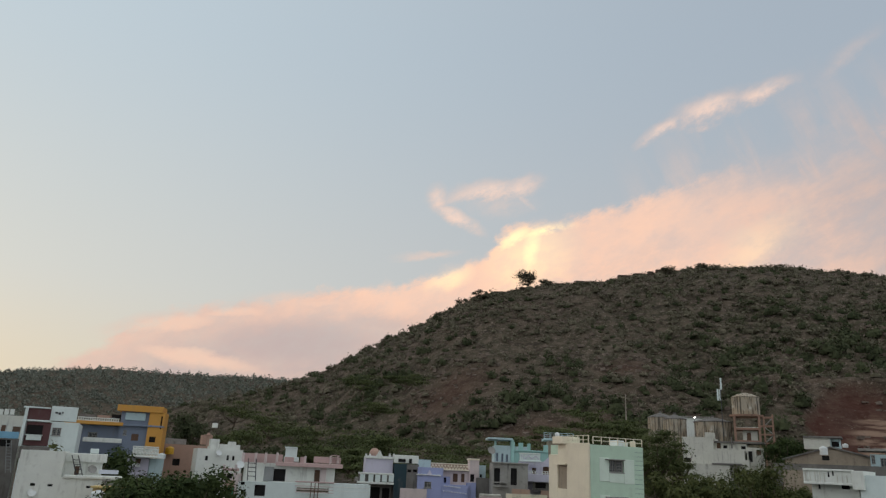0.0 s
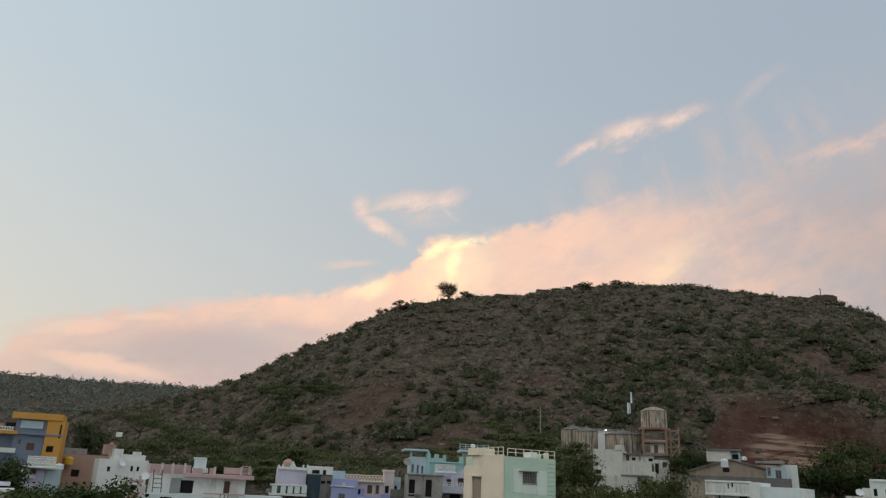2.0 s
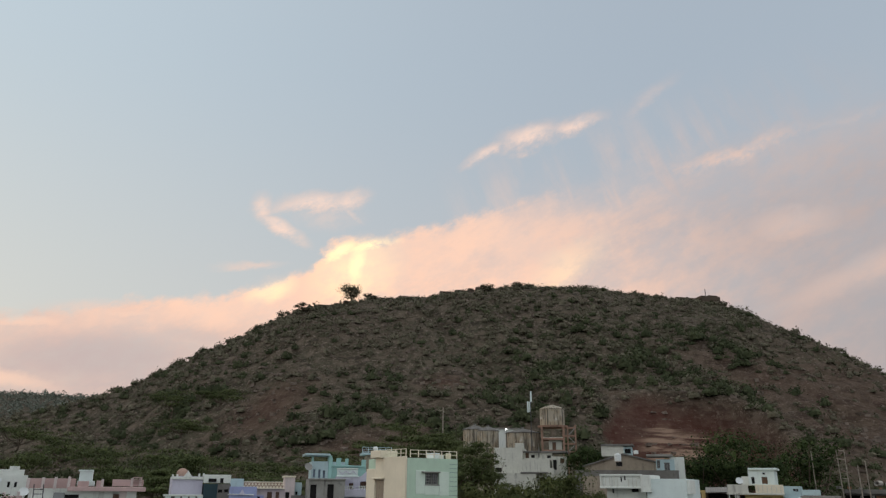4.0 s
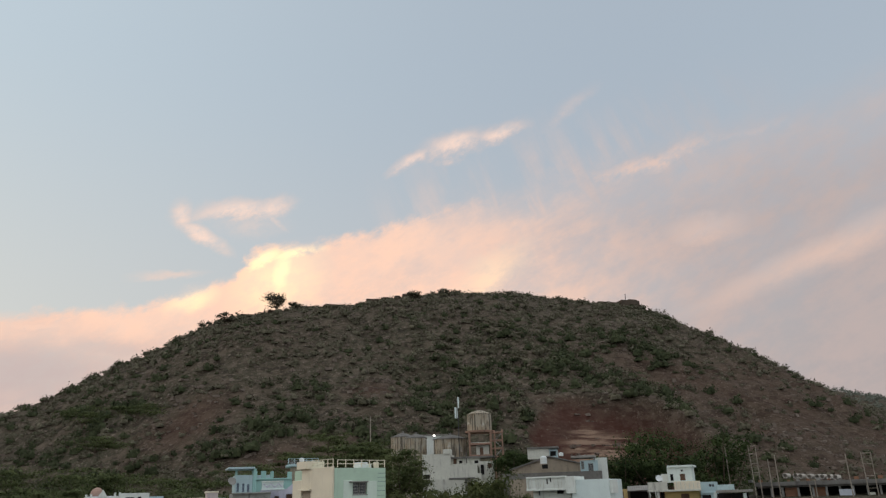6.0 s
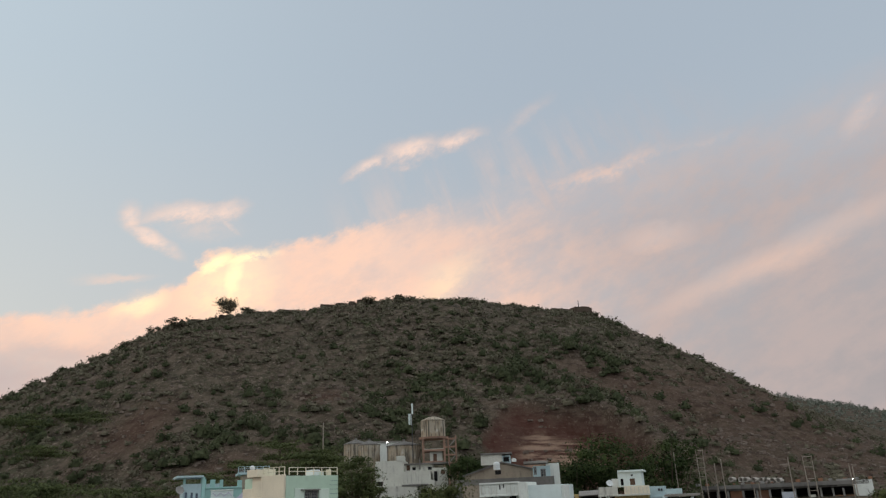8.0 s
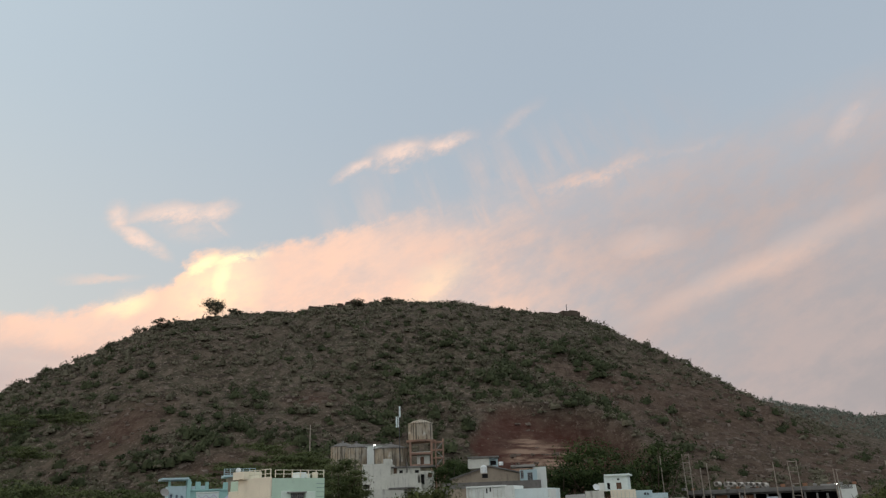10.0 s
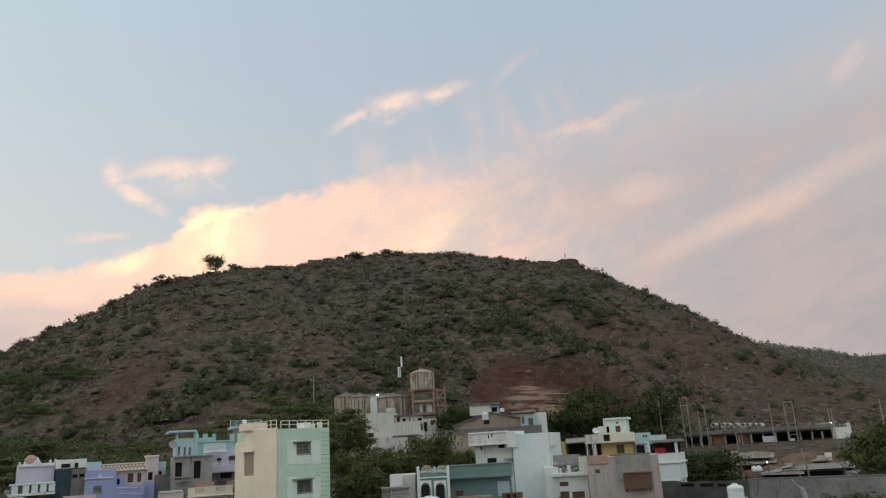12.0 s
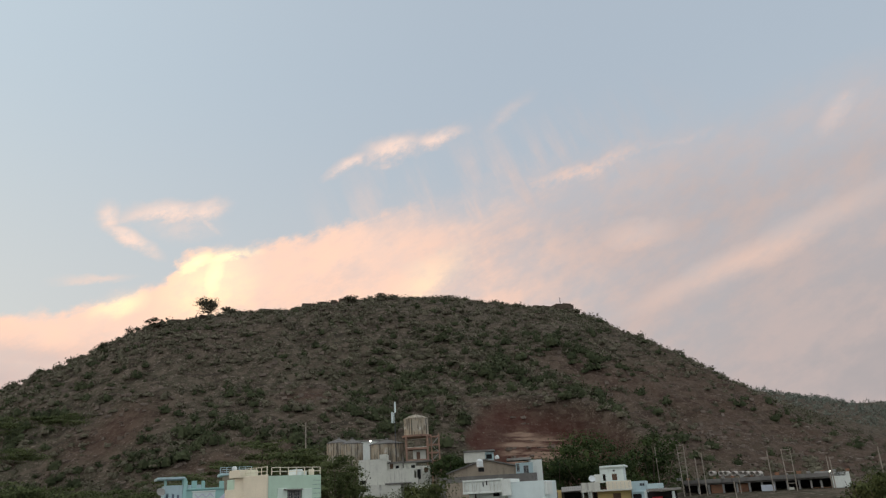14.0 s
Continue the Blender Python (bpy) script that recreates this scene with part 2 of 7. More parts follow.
def glass_material(name, col):
    m = bpy.data.materials.new(name)
    m.use_nodes = True
    b = m.node_tree.nodes["Principled BSDF"]
    b.inputs["Base Color"].default_value, b.inputs["Roughness"].default_value = (*col, 1), 0.12
    return m


def paint(name, col, stain=0.35, **kw):
    return material(name, col, tuple(c * 0.88 for c in col), 2.0, 0.8, 0.12, stain, (0.17, 0.155, 0.14), streak=True, **kw)


WHITE = paint("whitewash", (0.72, 0.74, 0.69), 0.4)
CLEANWHITE = paint("white_paint", (0.68, 0.755, 0.735), 0.12)
OLDWHITE = paint("stained_whitewash", (0.60, 0.59, 0.52), 0.5)
CREAM = paint("cream_paint", (0.78, 0.70, 0.55), 0.08)
MINT = paint("mint_paint", (0.53, 0.68, 0.54), 0.2)
PALEMINT = paint("pale_mint_paint", (0.68, 0.78, 0.68), 0.12)
PINK = paint("pink_paint", (0.52, 0.37, 0.35), 0.35)
PALEPINK = paint("pale_pink_paint", (0.62, 0.53, 0.51), 0.3)
LILAC = paint("lilac_paint", (0.58, 0.56, 0.66), 0.25)
BLUE = paint("periwinkle_paint", (0.34, 0.38, 0.60), 0.25)
SLATE = paint("slate_blue_paint", (0.19, 0.225, 0.29), 0.3)
SKYBLUE = paint("sky_blue_paint", (0.44, 0.56, 0.58), 0.3)
TEAL = paint("turquoise_paint", (0.33, 0.54, 0.50), 0.3)
SEAGREEN = paint("sea_green_paint", (0.17, 0.26, 0.245), 0.3)
ORANGE = paint("orange_paint", (0.56, 0.29, 0.07), 0.15)
YELLOW = paint("ochre_paint", (0.62, 0.46, 0.20), 0.3)
MAROON = paint("maroon_paint", (0.12, 0.06, 0.06), 0.2)
PLASTER = paint("weathered_plaster", (0.44, 0.385, 0.345), 0.8)
SALMON = paint("salmon_paint", (0.42, 0.28, 0.22), 0.4)
CEMENT = material("bare_cement", (0.34, 0.33, 0.31), (0.22, 0.21, 0.19), 2.0, 0.92, 0.3, 0.85, (0.08, 0.075, 0.07), streak=True)
DARKCEMENT = material("weathered_cement", (0.20, 0.19, 0.175), (0.13, 0.12, 0.11), 2.0, 0.95, 0.35, 0.6, (0.05, 0.045, 0.04), streak=True)
OLDWALL = material("stained_compound_plaster", (0.27, 0.27, 0.25), (0.15, 0.148, 0.138), 1.2, 0.95, 0.4, 1.0, (0.06, 0.058, 0.052), streak=True)
BLACKWALL = material("blackened_wall", (0.115, 0.112, 0.105), (0.06, 0.058, 0.053), 1.2, 0.95, 0.4, 0.9, (0.03, 0.03, 0.027), streak=True)
MOUNDEARTH = material("dumped_earth", (0.19, 0.125, 0.085), (0.11, 0.075, 0.052), 1.4, 0.97, 0.6, 0.5, (0.06, 0.045, 0.035), fine=4.0)
TANCEMENT = material("tan_plaster", (0.36, 0.30, 0.23), (0.27, 0.22, 0.17), 2.0, 0.92, 0.3, 0.5, (0.10, 0.08, 0.06), streak=True)
STONE = material("fort_stone", (0.11, 0.082, 0.062), (0.07, 0.053, 0.042), 1.5, 0.95, 0.5, 0.4, fine=6.0)
RUST = material("rust_painted_concrete", (0.36, 0.22, 0.16), (0.25, 0.16, 0.12), 2.0, 0.9, 0.3, 0.5, (0.06, 0.05, 0.045), streak=True)
BRICK = material("brick_wall", (0.30, 0.15, 0.09), (0.22, 0.12, 0.08), 3.0, 0.95, 0.4, 0.3, fine=9.0)
WOOD = material("brown_wood", (0.14, 0.075, 0.045), (0.09, 0.05, 0.03), 4.0, 0.7, 0.2, 0.2)
BAMBOO = material("bamboo_scaffold", (0.36, 0.31, 0.26), (0.24, 0.20, 0.16), 4.0, 0.8, 0.2)
# near-black that stands in for the shade behind openings and in open bays
DARK = material("unlit_room_black", (0.022, 0.02, 0.02), (0.014, 0.013, 0.013), 2.0, 0.9, 0.0)
GREYMETAL = material("grey_metal", (0.30, 0.31, 0.31), None, 4.0, 0.5, 0.05, 0.2, metal=0.6)
DARKMETAL = material("dark_metal", (0.06, 0.06, 0.065), None, 4.0, 0.5, 0.05, metal=0.5)
NAVY = paint("deep_teal_paint", (0.035, 0.062, 0.075), 0.3)
TIN = material("corrugated_tin", (0.31, 0.295, 0.27), (0.19, 0.17, 0.145), 2.0, 0.6, 0.1, 0.5, (0.16, 0.09, 0.06), metal=0.3)
RUSTTIN = material("rusty_tin", (0.27, 0.20, 0.15), (0.17, 0.115, 0.085), 2.0, 0.7, 0.1, 0.6, (0.10, 0.06, 0.04), metal=0.2)
PLASTIC = material("white_plastic", (0.72, 0.75, 0.74), None, 2.0, 0.45, 0.02, 0.15)
YPLASTIC = material("yellow_plastic", (0.65, 0.38, 0.03), None, 2.0, 0.5, 0.02)
BLUEPLASTIC = material("blue_plastic", (0.20, 0.42, 0.58), None, 2.0, 0.5, 0.02, 0.2)
PIPEMAT = material("concrete_pipe", (0.52, 0.48, 0.43), (0.38, 0.34, 0.30), 2.0, 0.9, 0.2, 0.3)
REDCLOTH = material("red_cloth", (0.45, 0.04, 0.05), None, 3.0, 0.9, 0.1)
WHITECLOTH = material("pale_cloth", (0.62, 0.65, 0.72), None, 3.0, 0.9, 0.1)
GREENPAINT = material("green_paint", (0.05, 0.28, 0.15), None, 3.0, 0.7, 0.1)
GLASS = glass_material("window_glass", (0.03, 0.035, 0.04))
BARK = material("bark", (0.13, 0.10, 0.075), (0.08, 0.06, 0.045), 4.0, 0.95, 0.4, fine=12.0)
LEAF = leaf_material("acacia_leaves", (0.036, 0.044, 0.021), (0.078, 0.088, 0.045))
LEAFTHORN = leaf_material("thorn_tree_leaves", (0.046, 0.060, 0.022), (0.125, 0.142, 0.058))
LEAFGREEN = leaf_material("neem_leaves", (0.022, 0.036, 0.012), (0.068, 0.090, 0.030))
LEAFYELLOW = leaf_material("tamarind_leaves", (0.040, 0.052, 0.018), (0.112, 0.118, 0.042))
LEAFDRY = leaf_material("dry_scrub", (0.078, 0.073, 0.047), (0.170, 0.150, 0.106))
# far leaves lightened and greyed: distance haze put into the colour
LEAFFAR = leaf_material("hazed_far_scrub", (0.135, 0.148, 0.122), (0.19, 0.20, 0.165))
LAMP = bpy.data.materials.new("lamp_glow")
LAMP.use_nodes = True
LAMP.node_tree.nodes["Principled BSDF"].inputs["Emission Color"].default_value = (1, 0.97, 0.9, 1)
LAMP.node_tree.nodes["Principled BSDF"].inputs["Emission Strength"].default_value = 7.0


def tank_material():
    """Pale concrete with black rain streaks running down from the rim."""
    m = bpy.data.materials.new("streaked_tank_concrete")
    m.use_nodes = True
    nt = m.node_tree
    bsdf = nt.nodes["Principled BSDF"]
    bsdf.inputs["Roughness"].default_value, bsdf.inputs["Specular IOR Level"].default_value = 0.92, 0.15
    tc = nt.nodes.new("ShaderNodeTexCoord")
    col = None
    for sc, lo, hi, tone in (((0.5, 0.5, 0.5), 0.40, 0.62, (0.34, 0.27, 0.19)), ((3.4, 3.4, 0.16), 0.52, 0.62, (0.06, 0.052, 0.042)), ((3.6, 3.6, 0.4), 0.58, 0.66, (0.12, 0.09, 0.06)), ((0.9, 0.9, 0.7), 0.60, 0.72, (0.56, 0.52, 0.45))):
        mp, n, rp, mx = (nt.nodes.new("ShaderNode" + k) for k in ("Mapping", "TexNoise", "MapRange", "MixRGB"))
        mp.inputs["Scale"].default_value = sc
        n.inputs["Scale"].default_value, n.inputs["Detail"].default_value = 1.0, 5
        rp.inputs[1].default_value, rp.inputs[2].default_value, rp.inputs[4].default_value = lo, hi, 0.85
        nt.links.new(tc.outputs["Object"], mp.inputs["Vector"])
        nt.links.new(mp.outputs[0], n.inputs["Vector"])
        nt.links.new(n.outputs["Fac"], rp.inputs[0])
        nt.links.new(rp.outputs[0], mx.inputs[0])
        mx.inputs[1].default_value, mx.inputs[2].default_value = (0.40, 0.36, 0.29, 1), (*tone, 1)
        if col:
            nt.links.new(col, mx.inputs[1])
        col = mx.outputs[0]
    nt.links.new(col, bsdf.inputs["Base Color"])
    return m


def ground_material():
    """Hillside: reddish earth, grey stones, dry grass, redder where the hill is dug open."""
    m = bpy.data.materials.new("hillside_earth")
    m.use_nodes = True
    nt = m.node_tree
    bsdf = nt.nodes["Principled BSDF"]
    bsdf.inputs["Roughness"].default_value = 0.95
    bsdf.inputs["Specular IOR Level"].default_value = 0.08
    tc = nt.nodes.new("ShaderNodeTexCoord")

    def nz(sc, detail, stretch=(1, 1, 1)):
        mp = nt.nodes.new("ShaderNodeMapping")
        mp.inputs["Scale"].default_value = stretch
        nt.links.new(tc.outputs["Object"], mp.inputs["Vector"])
        n = nt.nodes.new("ShaderNodeTexNoise")
        n.inputs["Scale"].default_value, n.inputs["Detail"].default_value, n.inputs["Roughness"].default_value = sc, detail, 0.65
        nt.links.new(mp.outputs[0], n.inputs["Vector"])
        return n.outputs["Fac"]

    def mix(fac, a, b):
        n = nt.nodes.new("ShaderNodeMixRGB")
        for i, v in enumerate((fac, a, b)):
            if isinstance(v, tuple):
                n.inputs[i].default_value = (*v, 1)
            elif isinstance(v, (int, float)):
                n.inputs[i].default_value = v
            else:
                nt.links.new(v, n.inputs[i])
        return n.outputs[0]

    def ramp(x, lo, hi, top=1.0):
        n = nt.nodes.new("ShaderNodeMapRange")
        n.inputs[1].default_value, n.inputs[2].default_value, n.inputs[4].default_value = lo, hi, top
        nt.links.new(x, n.inputs[0])
        return n.outputs[0]

    dig = nt.nodes.new("ShaderNodeAttribute")
    dig.attribute_name = "dug"
    grass = nt.nodes.new("ShaderNodeAttribute")
    grass.attribute_name = "grass"
    soil = mix(ramp(nz(0.05, 5), 0.35, 0.65), (0.076, 0.053, 0.038), (0.054, 0.046, 0.031))
    stony = mix(ramp(nz(0.45, 6), 0.50, 0.60, 0.75), soil, (0.112, 0.086, 0.068))
    stony = mix(ramp(nz(1.7, 5), 0.56, 0.64, 0.8), stony, (0.19, 0.15, 0.122))
    tuft = mix(ramp(nz(0.35, 6), 0.38, 0.58, 0.95), stony, (0.066, 0.062, 0.040))
    c = mix(grass.outputs["Fac"], stony, tuft)
    red = mix(ramp(nz(0.25, 6, (1, 1, 2.5)), 0.40, 0.62), (0.064, 0.027, 0.020), (0.092, 0.049, 0.037))
    strata = mix(ramp(nz(0.15, 7, (0.35, 0.35, 4.5)), 0.42, 0.53), red, (0.27, 0.180, 0.130))
    bare = nt.nodes.new("ShaderNodeAttribute")
    bare.attribute_name = "strata"
    dug = mix(bare.outputs["Fac"], red, strata)
    c = mix(ramp(nz(0.20, 9), 0.50, 0.57, 0.65), c, (0.132, 0.102, 0.076))
    c = mix(ramp(nz(0.16, 9, (1, 1, 2.5)), 0.52, 0.60, 0.75), c, (0.032, 0.026, 0.019))
    c = mix(ramp(nz(0.75, 6), 0.58, 0.64, 0.75), c, (0.22, 0.175, 0.142))
    c = mix(dig.outputs["Fac"], c, dug)
    c = mix(ramp(nz(0.9, 6), 0.60, 0.68, 0.5), c, (0.19, 0.145, 0.115))
    nt.links.new(c, bsdf.inputs["Base Color"])
    b = nt.nodes.new("ShaderNodeBump")
    b.inputs["Strength"].default_value, b.inputs["Distance"].default_value = 0.9, 0.5
    nt.links.new(nz(0.8, 7), b.inputs["Height"])
    nt.links.new(b.outputs[0], bsdf.inputs["Normal"])
    return m


GROUND = ground_material()

# ---------------------------------------------------------------- terrain
rng = np.random.default_rng(7)
LATTICE = rng.random((256, 256))


def vnoise(x, y):
    xi, yi = np.floor(x).astype(int), np.floor(y).astype(int)
    fx, fy = x - xi, y - yi
    fx, fy = fx * fx * (3 - 2 * fx), fy * fy * (3 - 2 * fy)
    g = lambda a, b: LATTICE[a % 256, b % 256]
    return (g(xi, yi) * (1 - fx) + g(xi + 1, yi) * fx) * (1 - fy) + (g(xi, yi + 1) * (1 - fx) + g(xi + 1, yi + 1) * fx) * fy


def fbm(x, y, octaves=5):
    out, amp = 0.0, 0.5
    for k in range(octaves):
        out = out + amp * (vnoise(x * 2**k + 17 * k, y * 2**k + 31 * k) - 0.5)
        amp *= 0.5
    return out


def smooth(x, lo, hi):
    t = np.clip((x - lo) / (hi - lo), 0, 1)
    return t * t * (3 - 2 * t)


EYE_Z = 9.0
CREST_Y = 335.0    # the crest of the hill runs across the view
CREST_AZ = (-60, -30, -21.6, -16.6, -12.7, -9.4, -6.9, -4.3, -1.7, 0.1, 2.3, 3.4, 5.7, 9.1, 13.1, 16.6, 20.4, 23.7, 26.5, 29.1, 31.8, 35.8, 36.6, 38.3, 40.3, 41.8, 43.7, 45.5, 47.2, 48.9, 51.6, 54.3, 62, 80)
CREST_EL = (0, 1.0, 2.5, 3.7, 4.9, 6.2, 7.5, 8.9, 10.2, 11.3, 12.6, 13.0, 13.3, 13.9, 14.2, 14.7, 15.0, 14.8, 14.6, 14.1, 13.6, 13.0, 12.5, 11.8, 10.6, 9.6, 8.9, 7.6, 6.5, 5.7, 4.7, 3.5, 2.0, 1.0)
FAR_Y = 820.0
FAR_AZ = (-75, -40, -30.9, -26.9, -24, -20, -16, -9, 0, 40, 47, 49, 51.7, 53.3, 54.5, 62, 75)
FAR_EL = (3.0, 4.2, 4.6, 5.1, 5.5, 5.5, 5.6, 5.7, 5.0, 5.5, 6.2, 5.6, 5.0, 4.2, 4.3, 4.0, 3.0)


def terrain(x, y):
    """Height of the ground, how far it is dug open, bare strata, and grass cover."""
    x, y = np.asarray(x, float), np.asarray(y, float)
    rad = np.hypot(x, y)
    base = (7.0 * smooth(rad, 70, 160) + 5.0 * smooth(rad, 170, 400)) * smooth(y, -60, 40)
    az = np.degrees(np.arctan2(x, CREST_Y))
    zc = EYE_Z + np.hypot(x, CREST_Y) * np.tan(np.radians(np.interp(az, CREST_AZ, CREST_EL) + np.where(az < 36.2, 0.25, -0.5)))
    zc = np.maximum(zc, base)
    foot = CREST_Y - (zc - base) / math.tan(radians(27.5)) + 14 * fbm(x / 60, y * 0 + 3.3, 3)
    foot = np.minimum(foot, CREST_Y - 12)
    t = np.clip((y - foot) / (CREST_Y - foot), 0, 1)
    front = base + (zc - base) * (0.80 * t + 0.20 * t * t * (3 - 2 * t))
    back = zc - np.maximum(y - CREST_Y, 0) * 0.42
    z = np.where(y < CREST_Y, front, np.maximum(back, base))
    slope = smooth(t, 0.02, 0.25) * (1 - smooth(t, 0.93, 1.0))
    # gullies and ribs
    z = z + slope * (zc - base) / 90 * (17 * fbm(x / 42, y / 60) + 7.0 * (0.5 - np.abs(fbm(x / 28 + 5, y / 120, 3)) * 4) * 0.5)
    z = z + slope * 2.6 * fbm(x / 8, y / 8, 4)
    # ledges of rock across the upper slope
    led = smooth(fbm(x / 55 + 9, y / 40, 3), 0.02, 0.16)
    z = z + slope * led * 2.4 * (np.abs(((z / 3.2 + 2 * fbm(x / 40, y / 40, 2)) % 1.0) - 0.5) - 0.25)
    # far ridge
    azf = np.degrees(np.arctan2(x, FAR_Y))
    zf = EYE_Z + np.hypot(x, FAR_Y) * np.tan(np.radians(np.interp(azf, FAR_AZ, FAR_EL) + 0.15))
    tf = np.clip(1 - np.abs(y - FAR_Y) / 330.0, 0, 1)
    far = base + (zf - base) * tf * (1.25 - 0.25 * tf) + 5 * fbm(x / 60, y / 60) * smooth(tf, 0, 0.3) * (1 - smooth(tf, 0.9, 1))
    z = np.maximum(z, far)
    # the open digging: a scooped face over a levelled yard
    qx, qy = DIG
    dx, dy = (x - qx) / 24.0, (y - qy) / 27.0
    m = smooth(1.1 + 0.25 * fbm(x / 9, y / 9, 3) - np.hypot(dx, dy), 0.0, 0.14)
    face = np.maximum(y - (qy + 2), 0)
    floor_z = 12.5 + 0.76 * face + 0.75 * (np.floor(face / 3.2) * 3.2 - face + 1.6) + 1.6 * fbm(x / 7, y / 7, 3)
    z = np.where(floor_z < z, z * (1 - m) + floor_z * m, z)
    loose = smooth(x, qx + 8, qx + 60) * smooth(0.62 - t + 0.3 * fbm(x / 30, y / 30, 3), 0.0, 0.25) * smooth(y, 110, 140)
    dug = np.clip(np.maximum(m * 1.25, 0.42 * loose) * (0.85 + 0.7 * fbm(x / 12, y / 12, 4)), 0, 1)
    strata = m * smooth(0.85 - np.hypot((dx + 0.05) / 0.75, (dy - 0.35) / 0.55) + 0.9 * fbm(x / 13, y / 13, 3), 0.0, 0.25)
    # bare washed earth on the lower slope
    for ex, ey, wide, deep in ((5, 246, 15, 13), (29, 204, 11, 9), (42, 198, 8, 6), (62, 237, 9, 6)):
        dug = np.maximum(dug, 0.55 * np.exp(-((x - ex) / wide) ** 2 - ((y - ey) / deep) ** 2))
    grass = np.clip(0.68 + 1.6 * fbm(x / 70, y / 50, 4) - 0.7 * dug, 0, 1)
    town = 1 - smooth(y, 40, 75)
    z = z + 0.25 * fbm(x / 9, y / 9, 3) * (1 - town) + 0.05 * fbm(x / 3, y / 3, 2)
    return z, dug, strata, grass


DIG = (116.0, 173.0)
xs = np.unique(np.concatenate([np.linspace(-4700, -700, 18), np.linspace(-700, -190, 60), np.arange(-190, 470, 2.2), np.linspace(470, 1500, 60), np.linspace(1500, 4700, 16)]))
ys = np.unique(np.concatenate([np.linspace(-4700, -200, 14), np.linspace(-200, 60, 14), np.linspace(60, 120, 20), np.arange(120, 350, 1.6), np.linspace(350, 1200, 90), np.linspace(1200, 4700, 16)]))
gx, gy = np.meshgrid(xs, ys)
gz, gdug, gstrata, ggrass = terrain(gx, gy)
nx, ny = len(xs), len(ys)
idx = np.arange(nx * ny).reshape(ny, nx)
quads = np.stack([idx[:-1, :-1], idx[:-1, 1:], idx[1:, 1:], idx[1:, :-1]], -1).reshape(-1, 4)


def mesh_from(name, verts, quad_faces, mat, smooth_faces=False):
    """A mesh from arrays of corners and four-cornered faces."""
    me = bpy.data.meshes.new(name)
    me.vertices.add(len(verts))
    me.vertices.foreach_set("co", np.asarray(verts, np.float32).ravel())
    n = len(quad_faces)
    me.loops.add(4 * n)
    me.loops.foreach_set("vertex_index", np.asarray(quad_faces, np.int32).ravel())
    me.polygons.add(n)
    me.polygons.foreach_set("loop_start", np.arange(0, 4 * n, 4, dtype=np.int32))
    if smooth_faces:
        me.polygons.foreach_set("use_smooth", np.ones(n, bool))
    me.update(calc_edges=True)
    me.materials.append(mat)
    return me


gme = mesh_from("ground", np.stack([gx, gy, gz], -1).reshape(-1, 3), quads, GROUND, True)
for key, values in (("dug", gdug), ("strata", gstrata), ("grass", ggrass)):
    a = gme.attributes.new(key, "FLOAT", "POINT")
    a.data.foreach_set("value", values.astype(np.float32).ravel())
ground = tagged(new("ground", gme), "brown rocky hillside and earth around the town", "ground", kind="structure")


def height(x, y):
    return float(terrain(np.array([x]), np.array([y]))[0][0])


# ---------------------------------------------------------------- scrub and trees
def leaf_cloud(n, rx, ry, rz, size, seed, lumps=5, flat=0.75):
    """Small leaf quads lying over flattened lumps of a crown; returns corners (n, 4, 3)."""
    r = np.random.default_rng(seed)
    lc = r.normal(0, 1, (lumps, 3))
    lc /= np.linalg.norm(lc, axis=1)[:, None]
    lc *= r.uniform(0.2, 0.78, (lumps, 1))
    d = r.normal(0, 1, (n, 3))
    d[:, 2] += 0.25
    d /= np.linalg.norm(d, axis=1)[:, None]
    k = r.integers(0, lumps, n)
    lump = r.uniform(0.22, 0.46, (lumps, 1))[k] * np.array([1, 1, flat])
    inner = r.random((n, 1)) < 0.14
    p = lc[k] + d * lump * np.where(inner, 0.45, r.uniform(0.7, 1.15, (n, 1)))
    p = p * np.array([rx, ry, rz])
    nrm = d / np.array([1, 1, flat]) + r.normal(0, 0.45, (n, 3)) + np.array([0, 0, 0.2])
    nrm /= np.linalg.norm(nrm, axis=1)[:, None]
    a = np.cross(nrm, r.normal(0, 1, (n, 3)))
    a /= np.linalg.norm(a, axis=1)[:, None]
    b = np.cross(nrm, a)
    s = size * r.uniform(0.6, 1.4, (n, 1)) * np.where(inner, 2.2, 1.0)
    return np.stack([p - a * s, p - b * s * 0.6, p + a * s, p + b * s * 0.6], 1)


def scatter(name, label, mat, places, scales, templates, flat=1.0):
    """One object of many shrubs, each a turned, scaled copy of a template."""
    r = np.random.default_rng(len(places))
    out = []
    for i, (p, s) in enumerate(zip(places, scales)):
        t = templates[i % len(templates)]
        a = r.uniform(0, 6.283)
        c, n = math.cos(a) * s, math.sin(a) * s
        q = t.copy()
        q[..., 0], q[..., 1] = t[..., 0] * c - t[..., 1] * n, t[..., 0] * n + t[..., 1] * c
        q[..., 2] = t[..., 2] * s * flat * r.uniform(0.8, 1.2)
        out.append(q + p)
    v = np.concatenate(out).reshape(-1, 3)
    me = mesh_from(name, v, np.arange(len(v)).reshape(-1, 4), mat)
    return tagged(new(name, me), label, "shrubs", kind="stuff")


def candidates(n, x0, x1, y0, y1, seed):
    r = np.random.default_rng(seed)
    x, y = r.uniform(x0, x1, n), r.uniform(y0, y1, n)
    z, dug, strata, grass = terrain(x, y)
    return x, y, z, dug, grass, r


